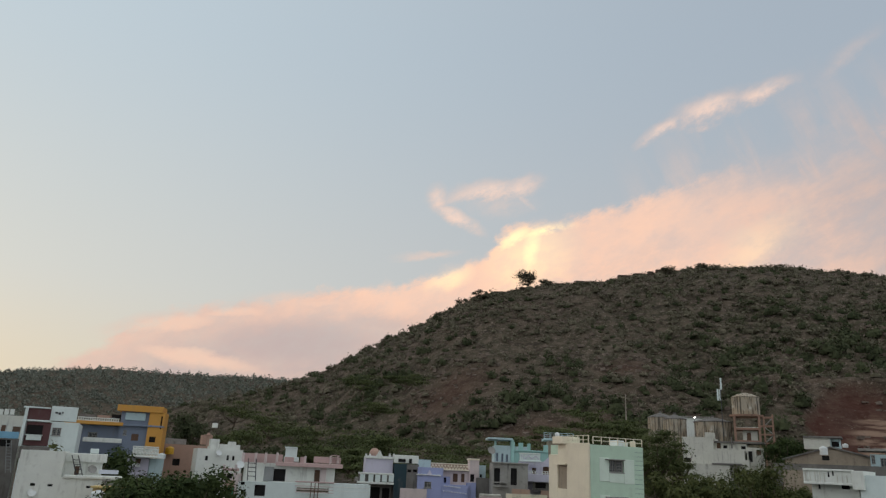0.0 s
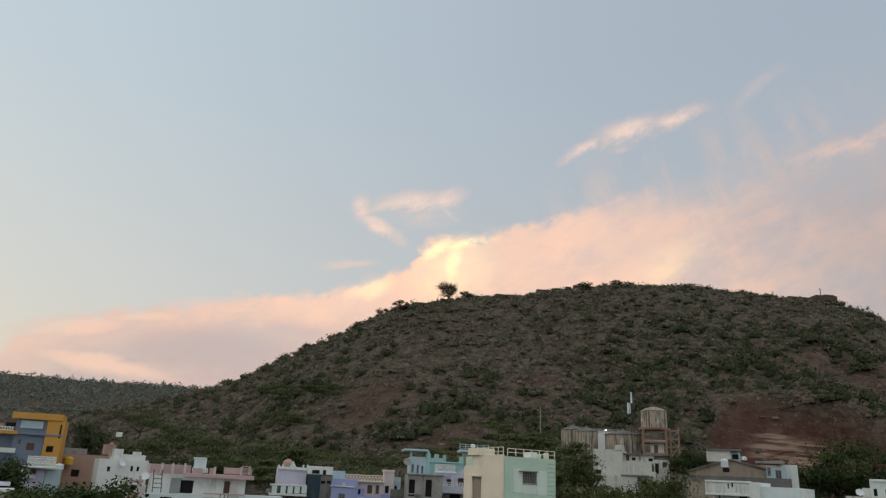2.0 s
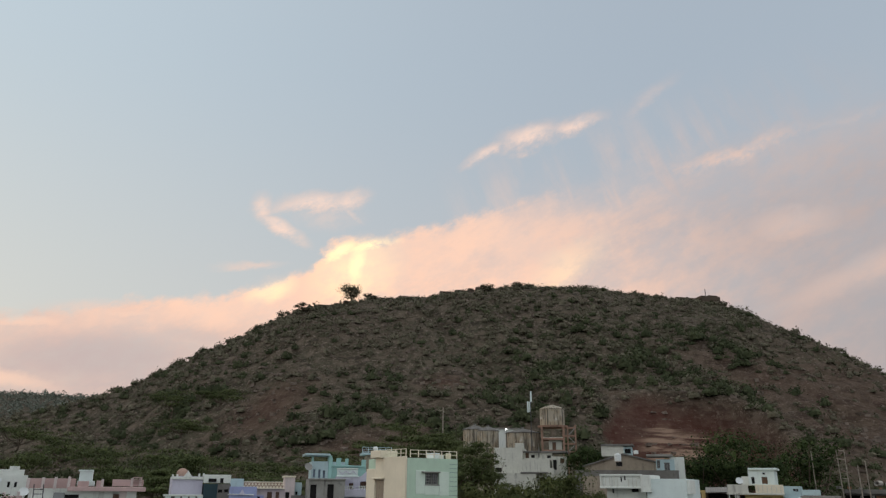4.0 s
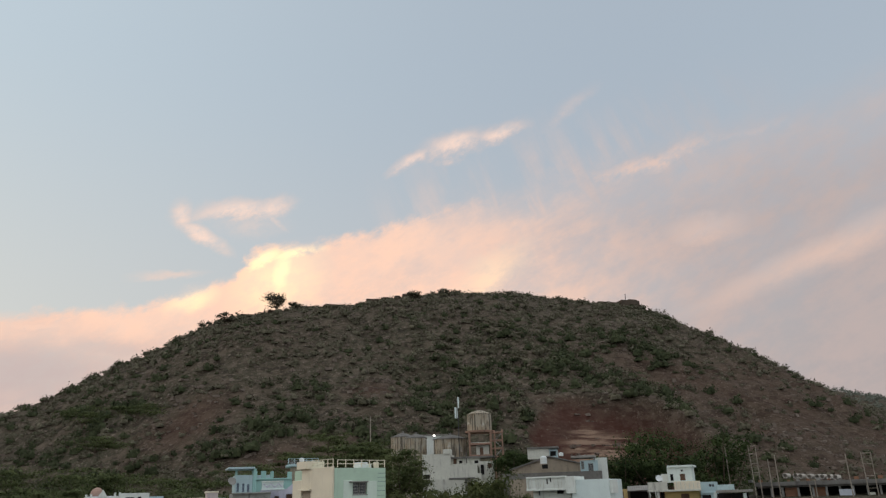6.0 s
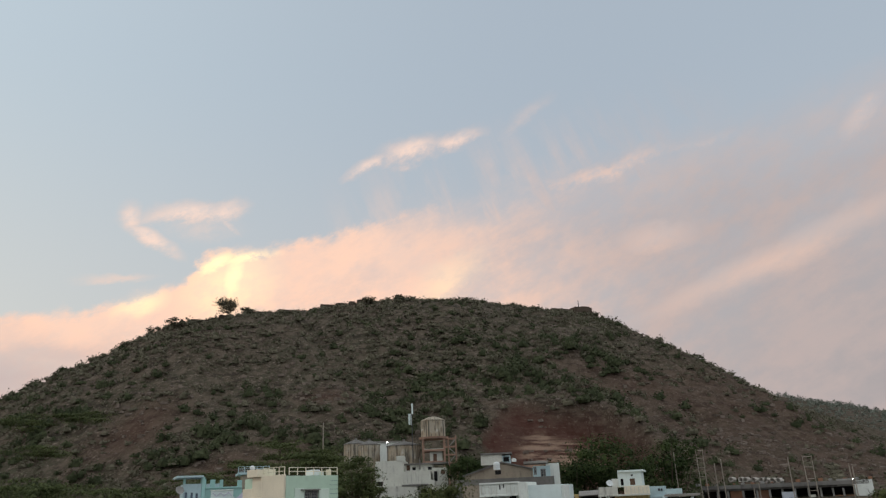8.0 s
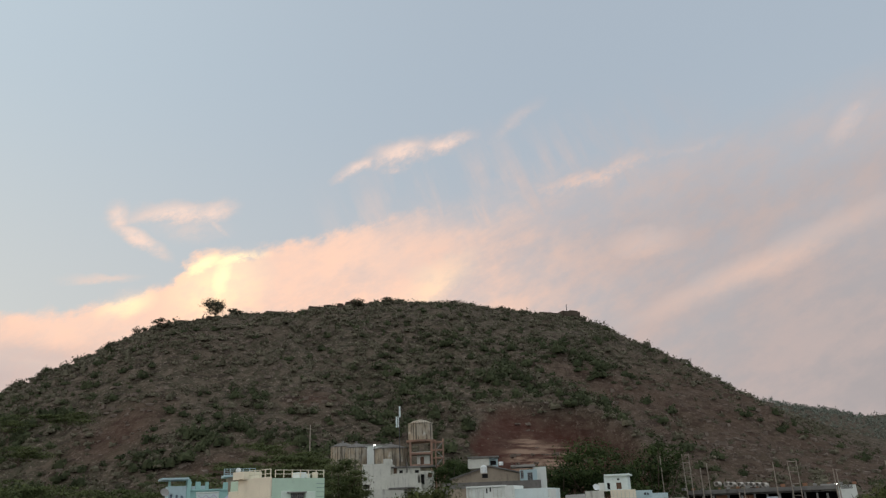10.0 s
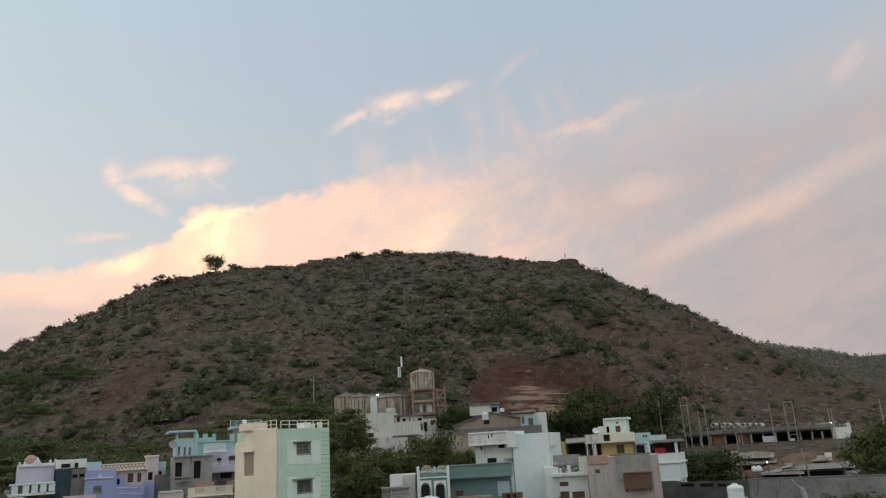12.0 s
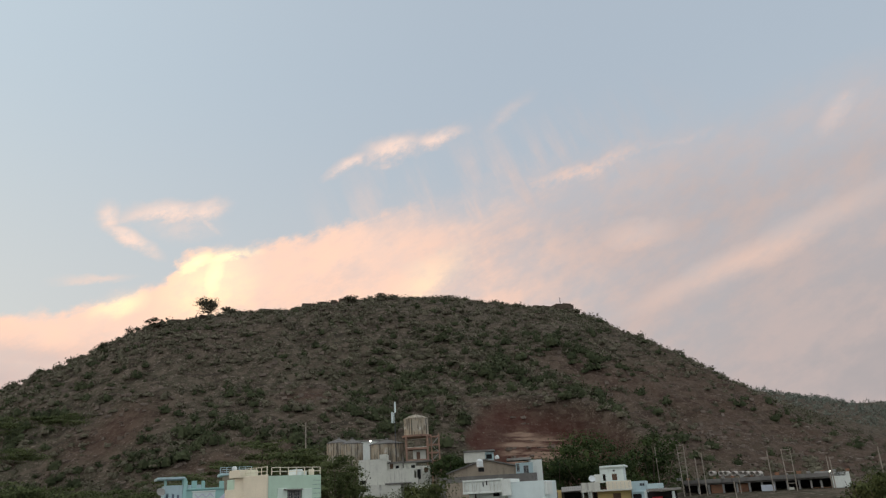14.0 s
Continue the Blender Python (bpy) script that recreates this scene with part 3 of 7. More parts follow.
def shrub(n, wide, tall, size, seed, lobes=4, heart=True):
    """A spreading shrub: low domed lobes, a dark heart of each and leaf sprays lying over it."""
    r = np.random.default_rng(seed)
    out = []
    for k in range(lobes):
        a, off = r.uniform(0, 6.283), wide * r.uniform(0.15, 0.62) * (k > 0)
        c = np.array([math.cos(a) * off, math.sin(a) * off, tall * r.uniform(-0.05, 0.22)])
        rad = np.array([wide * r.uniform(0.42, 0.68), wide * r.uniform(0.42, 0.68), tall * r.uniform(0.5, 0.95) * (1 - 0.45 * off / wide)])
        m = n // lobes
        d = r.normal(0, 1, (m, 3))
        d[:, 2] = np.abs(d[:, 2]) * 0.9 - 0.12
        d /= np.linalg.norm(d, axis=1)[:, None]
        p = c + d * rad * r.uniform(0.72, 1.25, (m, 1))
        nrm = d / rad * rad.mean() + r.normal(0, 0.42, (m, 3))
        nrm /= np.linalg.norm(nrm, axis=1)[:, None]
        u = np.cross(nrm, r.normal(0, 1, (m, 3)))
        u /= np.linalg.norm(u, axis=1)[:, None]
        v = np.cross(nrm, u)
        s = size * r.uniform(0.55, 1.5, (m, 1))
        out.append(np.stack([p - u * s, p - v * s * 0.6, p + u * s, p + v * s * 0.6], 1))
        if not heart:
            continue
        ring = [np.array([c + rad * 0.6 * np.array([math.cos(j * 1.2566) * math.cos(e), math.sin(j * 1.2566) * math.cos(e), math.sin(e)]) for j in range(6)]) for e in (-0.25, 0.45, 1.2)]
        for lo, hi in zip(ring, ring[1:]):
            out.append(np.stack([lo[:-1], lo[1:], hi[1:], hi[:-1]], 1))
    return np.concatenate(out)


BUSH = [shrub(28, 1.9, 1.6, 0.25, 20 + k, 2) for k in range(10)]
GREENBUSH = [shrub(96, 2.0, 1.9, 0.20, 40 + k, 3) for k in range(10)]
FARBUSH = [shrub(20, 2.5, 2.3, 0.42, 60 + k, 1, False) for k in range(6)]

# dry scrub all over the slope, in drifts, thinner on the dug ground
x, y, z, dug, grass, r = candidates(20000, -230, 420, 128, 342, 3)
drift = smooth(fbm(x / 16 + 4, y / 11 + 1, 3), -0.13, 0.08)


def spots(x, y, places):
    """Soft patches on the plan: centre, half widths, strength."""
    return sum(k * np.exp(-((x - a) / w) ** 2 - ((y - c) / d) ** 2) for a, c, w, d, k in places)


STONY = ((6, 248, 14, 13, 0.8), (28, 205, 10, 8, 0.9), (62, 236, 11, 8, 0.7), (88, 229, 8, 6, 0.6), (60, 261, 18, 7, 0.5), (188, 178, 34, 26, 0.8), (186, 212, 16, 10, 0.5), (40, 200, 7, 7, 0.6))
SHADY = ((-20, 279, 20, 13, 1.0), (35, 246, 12, 8, 0.9), (26, 228, 9, 8, 0.8), (13, 220, 8, 7, 0.8), (42, 216, 8, 8, 0.7), (53, 202, 10, 10, 0.9), (102, 234, 27, 11, 0.7), (85, 251, 14, 8, 0.4), (143, 198, 8, 8, 0.9), (167, 240, 15, 13, 0.6), (-10, 230, 22, 11, 0.7), (120, 222, 14, 8, 0.5), (78, 206, 18, 16, 0.8), (100, 218, 30, 14, 0.5), (-45, 250, 25, 30, 0.5), (150, 228, 40, 24, 0.45), (125, 258, 50, 22, 0.3))
keep = (r.random(len(x)) < (0.34 + 0.62 * drift) * (0.8 + 0.2 * grass) * (1 - np.minimum(1, 1.9 * dug)) * (1 - 0.75 * np.minimum(1, spots(x, y, STONY)))) & (z > 6)
scatter("dry_scrub", "grey-brown dry thorn scrub covering the hill slope", LEAFDRY, np.stack([x, y, z], 1)[keep], 0.55 + 1.35 * r.random(keep.sum()) ** 1.7, BUSH)
# greener thorn bushes, denser low down, to the west and in the gullies
x, y, z, dug, grass, r = candidates(9000, -260, 420, 122, 338, 4)
low = 1 - smooth(y, 165, 290)
west = smooth(-x, -10, 90)
wet = smooth(fbm(x / 30 + 2, y / 22 + 8, 4), -0.02, 0.14)
thick = spots(x, y, SHADY)
keep = (r.random(len(x)) < (0.10 + 0.55 * wet * (0.55 + 0.45 * low) + 0.30 * low + 0.4 * west + thick) * (1 - np.minimum(1, 2.2 * dug)) * (1 - np.minimum(1, spots(x, y, STONY)))) & (z > 6)
scatter("thorn_bushes", "dusty green thorn bushes on the hill slope", LEAF, np.stack([x, y, z], 1)[keep], ((0.5 + 1.3 * r.random(len(x)) ** 1.6) * (0.85 + 0.5 * low * wet + 0.2 * west + 0.6 * np.minimum(thick, 1)))[keep], GREENBUSH)
# skyline shrubs along the crest
r = np.random.default_rng(12)
x = r.uniform(-190, 330, 900)
x = x[r.random(900) < 0.25 + 0.75 * smooth(fbm(x / 14, x * 0, 3), -0.08, 0.08)]
y = CREST_Y + r.uniform(-4, 1, len(x))
scatter("skyline_scrub", "thin thorn scrub along the hill crest", LEAFDRY, np.stack([x, y, terrain(x, y)[0] - 0.2], 1), 0.4 + 1.1 * r.random(len(x)) ** 2, [b * np.array([1.3, 1.3, 1.1]) for b in BUSH])
# far woods, their leaf colour paled to carry the haze
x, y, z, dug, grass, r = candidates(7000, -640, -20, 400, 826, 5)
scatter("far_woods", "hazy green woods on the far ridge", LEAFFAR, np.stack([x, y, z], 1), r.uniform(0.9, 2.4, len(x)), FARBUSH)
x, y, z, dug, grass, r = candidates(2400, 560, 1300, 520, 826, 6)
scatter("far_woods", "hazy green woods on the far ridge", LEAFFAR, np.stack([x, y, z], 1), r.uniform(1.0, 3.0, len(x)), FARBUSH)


def rock_template(seed):
    """A chipped block: eight jittered corners."""
    r = np.random.default_rng(seed)
    c = np.array([(sx, sy, sz) for sx in (-1, 1) for sy in (-1, 1) for sz in (-1, 1)], float) * np.array([0.9, 0.6, 0.42])
    c += r.uniform(-0.28, 0.28, (8, 3))
    return c[np.array([(0, 1, 3, 2), (4, 6, 7, 5), (0, 4, 5, 1), (2, 3, 7, 6), (0, 2, 6, 4), (1, 5, 7, 3)])]


ROCK = material("slope_rock", (0.21, 0.165, 0.135), (0.11, 0.085, 0.068), 1.0, 0.95, 0.4, 0.3, fine=5.0)
ROCKS = [rock_template(80 + k) for k in range(10)]
x, y, z, dug, grass, r = candidates(30000, -190, 420, 128, 335, 9)
bare = smooth(fbm(x / 40 + 9, y / 22, 3), 0.0, 0.14)
keep = (r.random(len(x)) < 0.10 + 0.5 * bare + 0.25 * dug + 0.35 * spots(x, y, STONY)) & (z > 5)
ob = scatter("slope_rocks", "brown broken rocks strewn over the slope", ROCK, np.stack([x, y, z], 1)[keep], 0.18 + 1.1 * r.random(keep.sum()) ** 3.4, ROCKS)
ob["category"] = "rocks"


def tube(bm, pts, radii, sides=7):
    """A tapered limb through points."""
    rings = []
    for i, (p, rad) in enumerate(zip(pts, radii)):
        d = (Vector(pts[min(i + 1, len(pts) - 1)]) - Vector(pts[max(i - 1, 0)])).normalized()
        a = d.orthogonal().normalized()
        b = d.cross(a)
        rings.append([bm.verts.new(Vector(p) + (a * math.cos(k * 6.2832 / sides) + b * math.sin(k * 6.2832 / sides)) * rad) for k in range(sides)])
    for q, w in zip(rings, rings[1:]):
        for k in range(sides):
            bm.faces.new((q[k], q[(k + 1) % sides], w[(k + 1) % sides], w[k]))
    bm.faces.new(rings[-1])
    bm.faces.new(rings[0][::-1])


def part(name, bm, mat, parent, label=""):
    me = bpy.data.meshes.new(name)
    bmesh.ops.recalc_face_normals(bm, faces=bm.faces)
    bm.to_mesh(me)
    bm.free()
    me.materials.append(mat)
    ob = new(name, me)
    ob.parent = parent
    if label:
        ob["label"] = label
    return ob


def tree(x, y, height_m, crown_w, mat, label, seed, leaves=2600, z=None, leaf=0.16, trunk_frac=0.22, lumps=22, crown_h=None):
    """A tree: tapered trunk with limbs, and a crown of leaf sprays in uneven lumps."""
    r = random.Random(seed)
    z0 = height(x, y) if z is None else z
    ob = new("tree")
    ob.location = (x, y, z0 - 0.1)
    tagged(ob, label, "tree")
    th = height_m * trunk_frac
    bm = bmesh.new()
    rad = 0.035 * height_m
    tube(bm, [(0, 0, 0), (0.1, 0.05, th * 0.5), (0.15, -0.1, th), (0.1, 0, height_m * 0.6)], [rad, rad * 0.8, rad * 0.65, rad * 0.25], 9)
    for k in range(7):
        a = k * 0.9 + r.uniform(-0.3, 0.3)
        reach = crown_w * r.uniform(0.25, 0.42)
        s = th * r.uniform(0.75, 1.15)
        tube(bm, [(0.1, 0, s), (math.cos(a) * reach * 0.5, math.sin(a) * reach * 0.5, s + height_m * 0.16), (math.cos(a) * reach, math.sin(a) * reach, height_m * r.uniform(0.55, 0.85))], [rad * 0.45, rad * 0.3, rad * 0.08], 6)
    part("trunk", bm, BARK, ob)
    ch = (crown_h or height_m * (1 - trunk_frac)) * 0.56
    v = leaf_cloud(leaves, crown_w * 0.6, crown_w * 0.6, ch, leaf, seed, lumps, 0.5 if mat is LEAFTHORN else 0.8) + np.array([0, 0, height_m - ch * 1.0])
    me = mesh_from("crown", v.reshape(-1, 3), np.arange(4 * leaves).reshape(-1, 4), mat)
    c = new("crown", me)
    c.parent = ob
    return ob

# ---------------------------------------------------------------- building kit
def thing(name, label, category, x, y, turn, group=""):
    """An empty at a thing's base: local x along its front, y away from the street, z up."""
    ob = new(name)
    ob.location = (x, y, height(x, y))
    ob.rotation_euler = (0, 0, radians(turn))
    return tagged(ob, label, category, group)


def add_box(bm, x0, x1, y0, y1, z0, z1):
    v = [bm.verts.new((x, y, z)) for x in (x0, x1) for y in (y0, y1) for z in (z0, z1)]
    for f in ((0, 1, 3, 2), (4, 6, 7, 5), (0, 4, 5, 1), (2, 3, 7, 6), (0, 2, 6, 4), (1, 5, 7, 3)):
        bm.faces.new([v[i] for i in f])


def box(h, name, x0, x1, y0, y1, z0, z1, mat, label="", bevel=0.025, under=None):
    x0, x1, y0, y1, z0, z1 = min(x0, x1), max(x0, x1), min(y0, y1), max(y0, y1), min(z0, z1), max(z0, z1)
    bm = bmesh.new()
    b = h.location.z
    add_box(bm, x0, x1, y0, y1, z0 - b, z1 - b)
    w = min(bevel, 0.2 * min(x1 - x0, y1 - y0, z1 - z0))
    if w > 0.004:
        bmesh.ops.bevel(bm, geom=bm.edges[:], offset=w, segments=1, affect="EDGES")
    return part(name, bm, mat, under or h, label)


def pierced(bm, x0, x1, y0, y1, z0, z1, holes):
    """A slab with rectangular openings right through it."""
    xs_ = sorted({x0, x1, *(min(max(v, x0), x1) for q in holes for v in q[:2])})
    zs_ = sorted({z0, z1, *(min(max(v, z0), z1) for q in holes for v in q[2:4])})
    solid = lambda i, k: 0 <= i < len(xs_) - 1 and 0 <= k < len(zs_) - 1 and not any(q[0] < (xs_[i] + xs_[i + 1]) / 2 < q[1] and q[2] < (zs_[k] + zs_[k + 1]) / 2 < q[3] for q in holes)
    face = lambda *c: bm.faces.new([bm.verts.new(p) for p in c])
    for i in range(len(xs_) - 1):
        for k in range(len(zs_) - 1):
            if not solid(i, k):
                continue
            a, b, c, d = xs_[i], xs_[i + 1], zs_[k], zs_[k + 1]
            face((a, y0, c), (b, y0, c), (b, y0, d), (a, y0, d))
            face((a, y1, c), (a, y1, d), (b, y1, d), (b, y1, c))
            if not solid(i - 1, k):
                face((a, y0, c), (a, y0, d), (a, y1, d), (a, y1, c))
            if not solid(i + 1, k):
                face((b, y0, c), (b, y1, c), (b, y1, d), (b, y0, d))
            if not solid(i, k - 1):
                face((a, y0, c), (a, y1, c), (b, y1, c), (b, y0, c))
            if not solid(i, k + 1):
                face((a, y0, d), (b, y0, d), (b, y1, d), (a, y1, d))
    bmesh.ops.remove_doubles(bm, verts=bm.verts, dist=0.001)


def block(h, name, x0, x1, y0, y1, z0, z1, mat, holes=()):
    """A storey or room: a pierced front wall, the body behind it, and a filling in each opening."""
    b = h.location.z
    z0 = b - 1.0 if z0 is None else z0
    x0, x1 = min(x0, x1), max(x0, x1)
    holes = [(max(min(q[0], q[1]), x0 + 0.02), min(max(q[0], q[1]), x1 - 0.02), max(q[2], z0), min(q[3], z1 - 0.02), q[4]) for q in holes]
    holes = [q for q in holes if q[1] - q[0] > 0.05 and q[3] - q[2] > 0.05]
    t = min(0.24, (y1 - y0) * 0.6)
    bm = bmesh.new()
    pierced(bm, x0, x1, y0, y0 + t, z0 - b, z1 - b, [(q[0], q[1], q[2] - b, q[3] - b) for q in holes])
    wall = part(name, bm, mat, h)
    if y1 - y0 > 0.7:
        body = box(h, "body", x0 + 0.01, x1 - 0.01, y0 + t + 0.004, y1, z0, z1 - 0.01, mat)
    for a, c, lo, hi, kind in holes:
        opening(h, a, c, y0, y0 + t, lo, hi, kind)
    return wall


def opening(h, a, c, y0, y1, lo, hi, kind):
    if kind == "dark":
        # near-black sheet at the back of the hole, in place of interior shade
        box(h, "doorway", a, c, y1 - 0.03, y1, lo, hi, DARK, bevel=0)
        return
    if kind == "blue":
        box(h, "slit_pane", a, c, y1 - 0.08, y1, lo, hi, SLATE, bevel=0)
        return
    if kind == "vent":
        for k in range(4):
            z = lo + (hi - lo) * (k + 0.5) / 4
            box(h, "slat", a, c, y0 + 0.03, y1, z - 0.06, z + 0.03, CREAM)
        return
    w = min(0.07, (c - a) * 0.12)
    if kind in ("door", "green"):
        d = box(h, "door", a + w, c - w, y0 + 0.12, y0 + 0.17, lo, hi - w, GREENPAINT if kind == "green" else WOOD)
        box(h, "door_frame", a, a + w, y0 + 0.05, y1, lo, hi, WOOD, under=d)
        box(h, "door_frame", c - w, c, y0 + 0.05, y1, lo, hi, WOOD, under=d)
        box(h, "door_frame", a + w, c - w, y0 + 0.05, y1, hi - w, hi, WOOD, under=d)
        return
    if kind == "shutter":
        win = box(h, "window", a, c, y0 + 0.13, y0 + 0.18, lo, hi, WOOD, bevel=0)
        for k in range(2):
            m0, m1 = a + (c - a) * k / 2 + w * 0.5, a + (c - a) * (k + 1) / 2 - w * 0.5
            box(h, "shutter", m0, m1, y0 + 0.08, y0 + 0.125, lo + w * 0.5, hi - w * 0.5, WOOD, under=win)
        return
    win = box(h, "window", a, c, y0 + 0.17, y0 + 0.2, lo, hi, GLASS, bevel=0)
    for p, q, r_, s in ((a, a + w, lo, hi), (c - w, c, lo, hi), (a + w, c - w, lo, lo + w), (a + w, c - w, hi - w, hi), ((a + c) / 2 - w / 2, (a + c) / 2 + w / 2, lo + w, hi - w)):
        box(h, "window_frame", p, q, y0 + 0.1, y0 + 0.16, r_, s, CEMENT, under=win)
    n = max(3, int((c - a) / 0.16))
    for k in range(1, n):
        x = a + (c - a) * k / n
        box(h, "window_bar", x - 0.014, x + 0.014, y0 + 0.05, y0 + 0.075, lo, hi, CEMENT, bevel=0, under=win)
    for k in range(1, 4):
        z = lo + (hi - lo) * k / 4
        box(h, "window_bar", a, c, y0 + 0.046, y0 + 0.05, z - 0.014, z + 0.014, CEMENT, bevel=0, under=win)
    box(h, "window_sill", a - 0.06, c + 0.06, y0 - 0.08, y0 + 0.1, lo - 0.07, lo - 0.004, CEMENT, under=win)


def railing(h, x0, x1, y, z0, z1, mat, posts, rails=2):
    for k in range(posts):
        x = x0 + (x1 - x0) * k / (posts - 1)
        box(h, "post", x - 0.035, x + 0.035, y - 0.035, y + 0.035, z0, z1, mat)
    for k in range(rails):
        z = z1 - (z1 - z0) * k / rails
        box(h, "rail", x0, x1, y - 0.03, y + 0.03, z - 0.05, z, mat)


def baluster_row(h, x0, x1, y, z0, z1, mat, posts, rails=2):
    box(h, "handrail", x0, x1, y - 0.1, y + 0.1, z1 - 0.1, z1, mat)
    box(h, "base_rail", x0, x1, y - 0.1, y + 0.1, z0, z0 + 0.1, mat)
    n = posts * 2
    for k in range(n):
        x = x0 + (x1 - x0) * (k + 0.5) / n
        bm = bmesh.new()
        b = h.location.z
        hh = z1 - z0 - 0.2
        tube(bm, [(x, y, z0 + 0.1 - b), (x, y, z0 + 0.1 + hh * 0.35 - b), (x, y, z0 + 0.1 + hh * 0.7 - b), (x, y, z1 - 0.1 - b)], [0.05, 0.085, 0.045, 0.06], 6)
        part("baluster", bm, mat, h)


def lattice(h, x0, x1, y, z0, z1, mat, posts, rails=2):
    """A parapet of diamond shaped blocks between two ledges."""
    box(h, "parapet_backing", x0, x1, y + 0.03, y + 0.12, z0, z1, SALMON)
    box(h, "coping", x0, x1, y - 0.08, y + 0.15, z1, z1 + 0.1, mat)
    b = h.location.z
    for row in range(2):
        for k in range(posts):
            x = x0 + (x1 - x0) * (k + 0.5 + 0.5 * (row % 2) - 0.25) / posts
            z = z0 + (z1 - z0) * (0.3 + 0.42 * row) - b
            s = (z1 - z0) * 0.24
            bm = bmesh.new()
            f = [bm.verts.new((x + u, y - 0.06, z + w)) for u, w in ((-s, 0), (0, -s), (s, 0), (0, s))]
            g = [bm.verts.new((p.co.x, y + 0.03, p.co.z)) for p in f]
            bm.faces.new(f)
            for i in range(4):
                bm.faces.new((f[i], g[i], g[(i + 1) % 4], f[(i + 1) % 4]))
            part("lattice_block", bm, mat, h)


def ladder(h, xb, zb, xt, zt, y, mat, width=0.5):
    b = h.location.z
    for s in (-0.5, 0.5):
        bm = bmesh.new()
        tube(bm, [(xb + s * width, y - 0.5, zb - b), (xt + s * width, y, zt - b)], [0.04, 0.04], 6)
        part("ladder_rail", bm, mat, h)
    n = max(3, int((zt - zb) / 0.32))
    for k in range(1, n):
        t = k / n
        bm = bmesh.new()
        x, z, yy = xb + (xt - xb) * t, zb + (zt - zb) * t - b, y - 0.5 * (1 - t)
        tube(bm, [(x - width / 2, yy, z), (x + width / 2, yy, z)], [0.03, 0.03], 5)
        part("rung", bm, mat, h)


def lathe(h, name, x, y, prof, mat, sides=16, label=""):
    """A turned body from (radius, height) pairs."""
    bm = bmesh.new()
    b = h.location.z
    tube(bm, [(x, y, z - b) for r_, z in prof], [max(r_, 0.005) for r_, z in prof], sides)
    return part(name, bm, mat, h, label)


def dish(h, x, z, y, r_, mat):
    """A small satellite dish tipped to the sky on a bracket."""
    r_ = r_ * 0.7
    b = h.location.z
    bm = bmesh.new()
    n = 14
    tip = Matrix.Translation((x, y, z - b)) @ pose(0, 0, 0, 62, 0, 18)
    prev = None
    for rr, zz in ((0.02, 0.0), (0.5, 0.05), (0.8, 0.12), (1.0, 0.2)):
        ring = [bm.verts.new(tip @ Vector((math.cos(k * 6.2832 / n) * rr * r_, math.sin(k * 6.2832 / n) * rr * r_, zz * r_))) for k in range(n)]
        if prev:
            for k in range(n):
                bm.faces.new((prev[k], prev[(k + 1) % n], ring[(k + 1) % n], ring[k]))
        prev = ring
    d = part("satellite_dish", bm, mat, h, "small satellite dish")
    bm = bmesh.new()
    tube(bm, [(x, y + 0.02, z - b), (x + 0.05, y + 0.3, z - b - r_ * 0.9)], [0.03, 0.03], 6)
    part("dish_bracket", bm, DARKMETAL, h)


def tank(h, x, z, y, hh, r_, mat):
    prof = [(r_, z), (r_, z + hh * 0.18), (r_ * 0.94, z + hh * 0.22), (r_, z + hh * 0.26), (r_, z + hh * 0.44), (r_ * 0.94, z + hh * 0.48), (r_, z + hh * 0.52), (r_, z + hh * 0.74), (r_ * 0.82, z + hh * 0.86), (r_ * 0.35, z + hh * 0.93), (r_ * 0.33, z + hh)]
    lathe(h, "water_tank", x, y, prof, mat, 18, "ribbed plastic water tank")


def yellow_tank(h, x, z, y):
    tank(h, x, z, y, 1.0, 0.55, YPLASTIC)


def gable(h, x0, z0, x1, z1, y0, y1, mat):
    b = h.location.z
    bm = bmesh.new()
    f = [bm.verts.new((x, y0, z - b)) for x, z in ((x0, z0), (x1, z0), ((x0 + x1) / 2, z1))]
    g = [bm.verts.new((p.co.x, y1, p.co.z)) for p in f]
    bm.faces.new(f), bm.faces.new(g[::-1])
    for i in range(3):
        bm.faces.new((f[i], g[i], g[(i + 1) % 3], f[(i + 1) % 3]))
    part("gable", bm, mat, h)


def dome(h, x, z, y, r_, mat):
    lathe(h, "dome", x, y, [(r_, z - 0.3), (r_, z), (r_ * 0.9, z + r_ * 0.4), (r_ * 0.6, z + r_ * 0.75), (r_ * 0.2, z + r_ * 0.95)], mat, 14)


def beads(h, x0, z0, x1, z1, y, n):
    for k in range(n):
        t = k / (n - 1)
        x, z = x0 + (x1 - x0) * t, z0 + (z1 - z0) * t
        box(h, "moulding_boss", x - 0.05, x + 0.05, y, y + 0.4, z - 0.05, z + 0.05, WHITE)


def vpattern(h, x0, z0, x1, z1, y, mat):
    b = h.location.z
    n = 5
    for k in range(n):
        xa, xb = x0 + (x1 - x0) * k / n, x0 + (x1 - x0) * (k + 1) / n
        za, zb = (z0, z1) if k % 2 else (z1, z0)
        bm = bmesh.new()
        tube(bm, [(xa, y, za - b), (xb, y, zb - b)], [0.05, 0.05], 4)
        part("moulding", bm, mat, h)


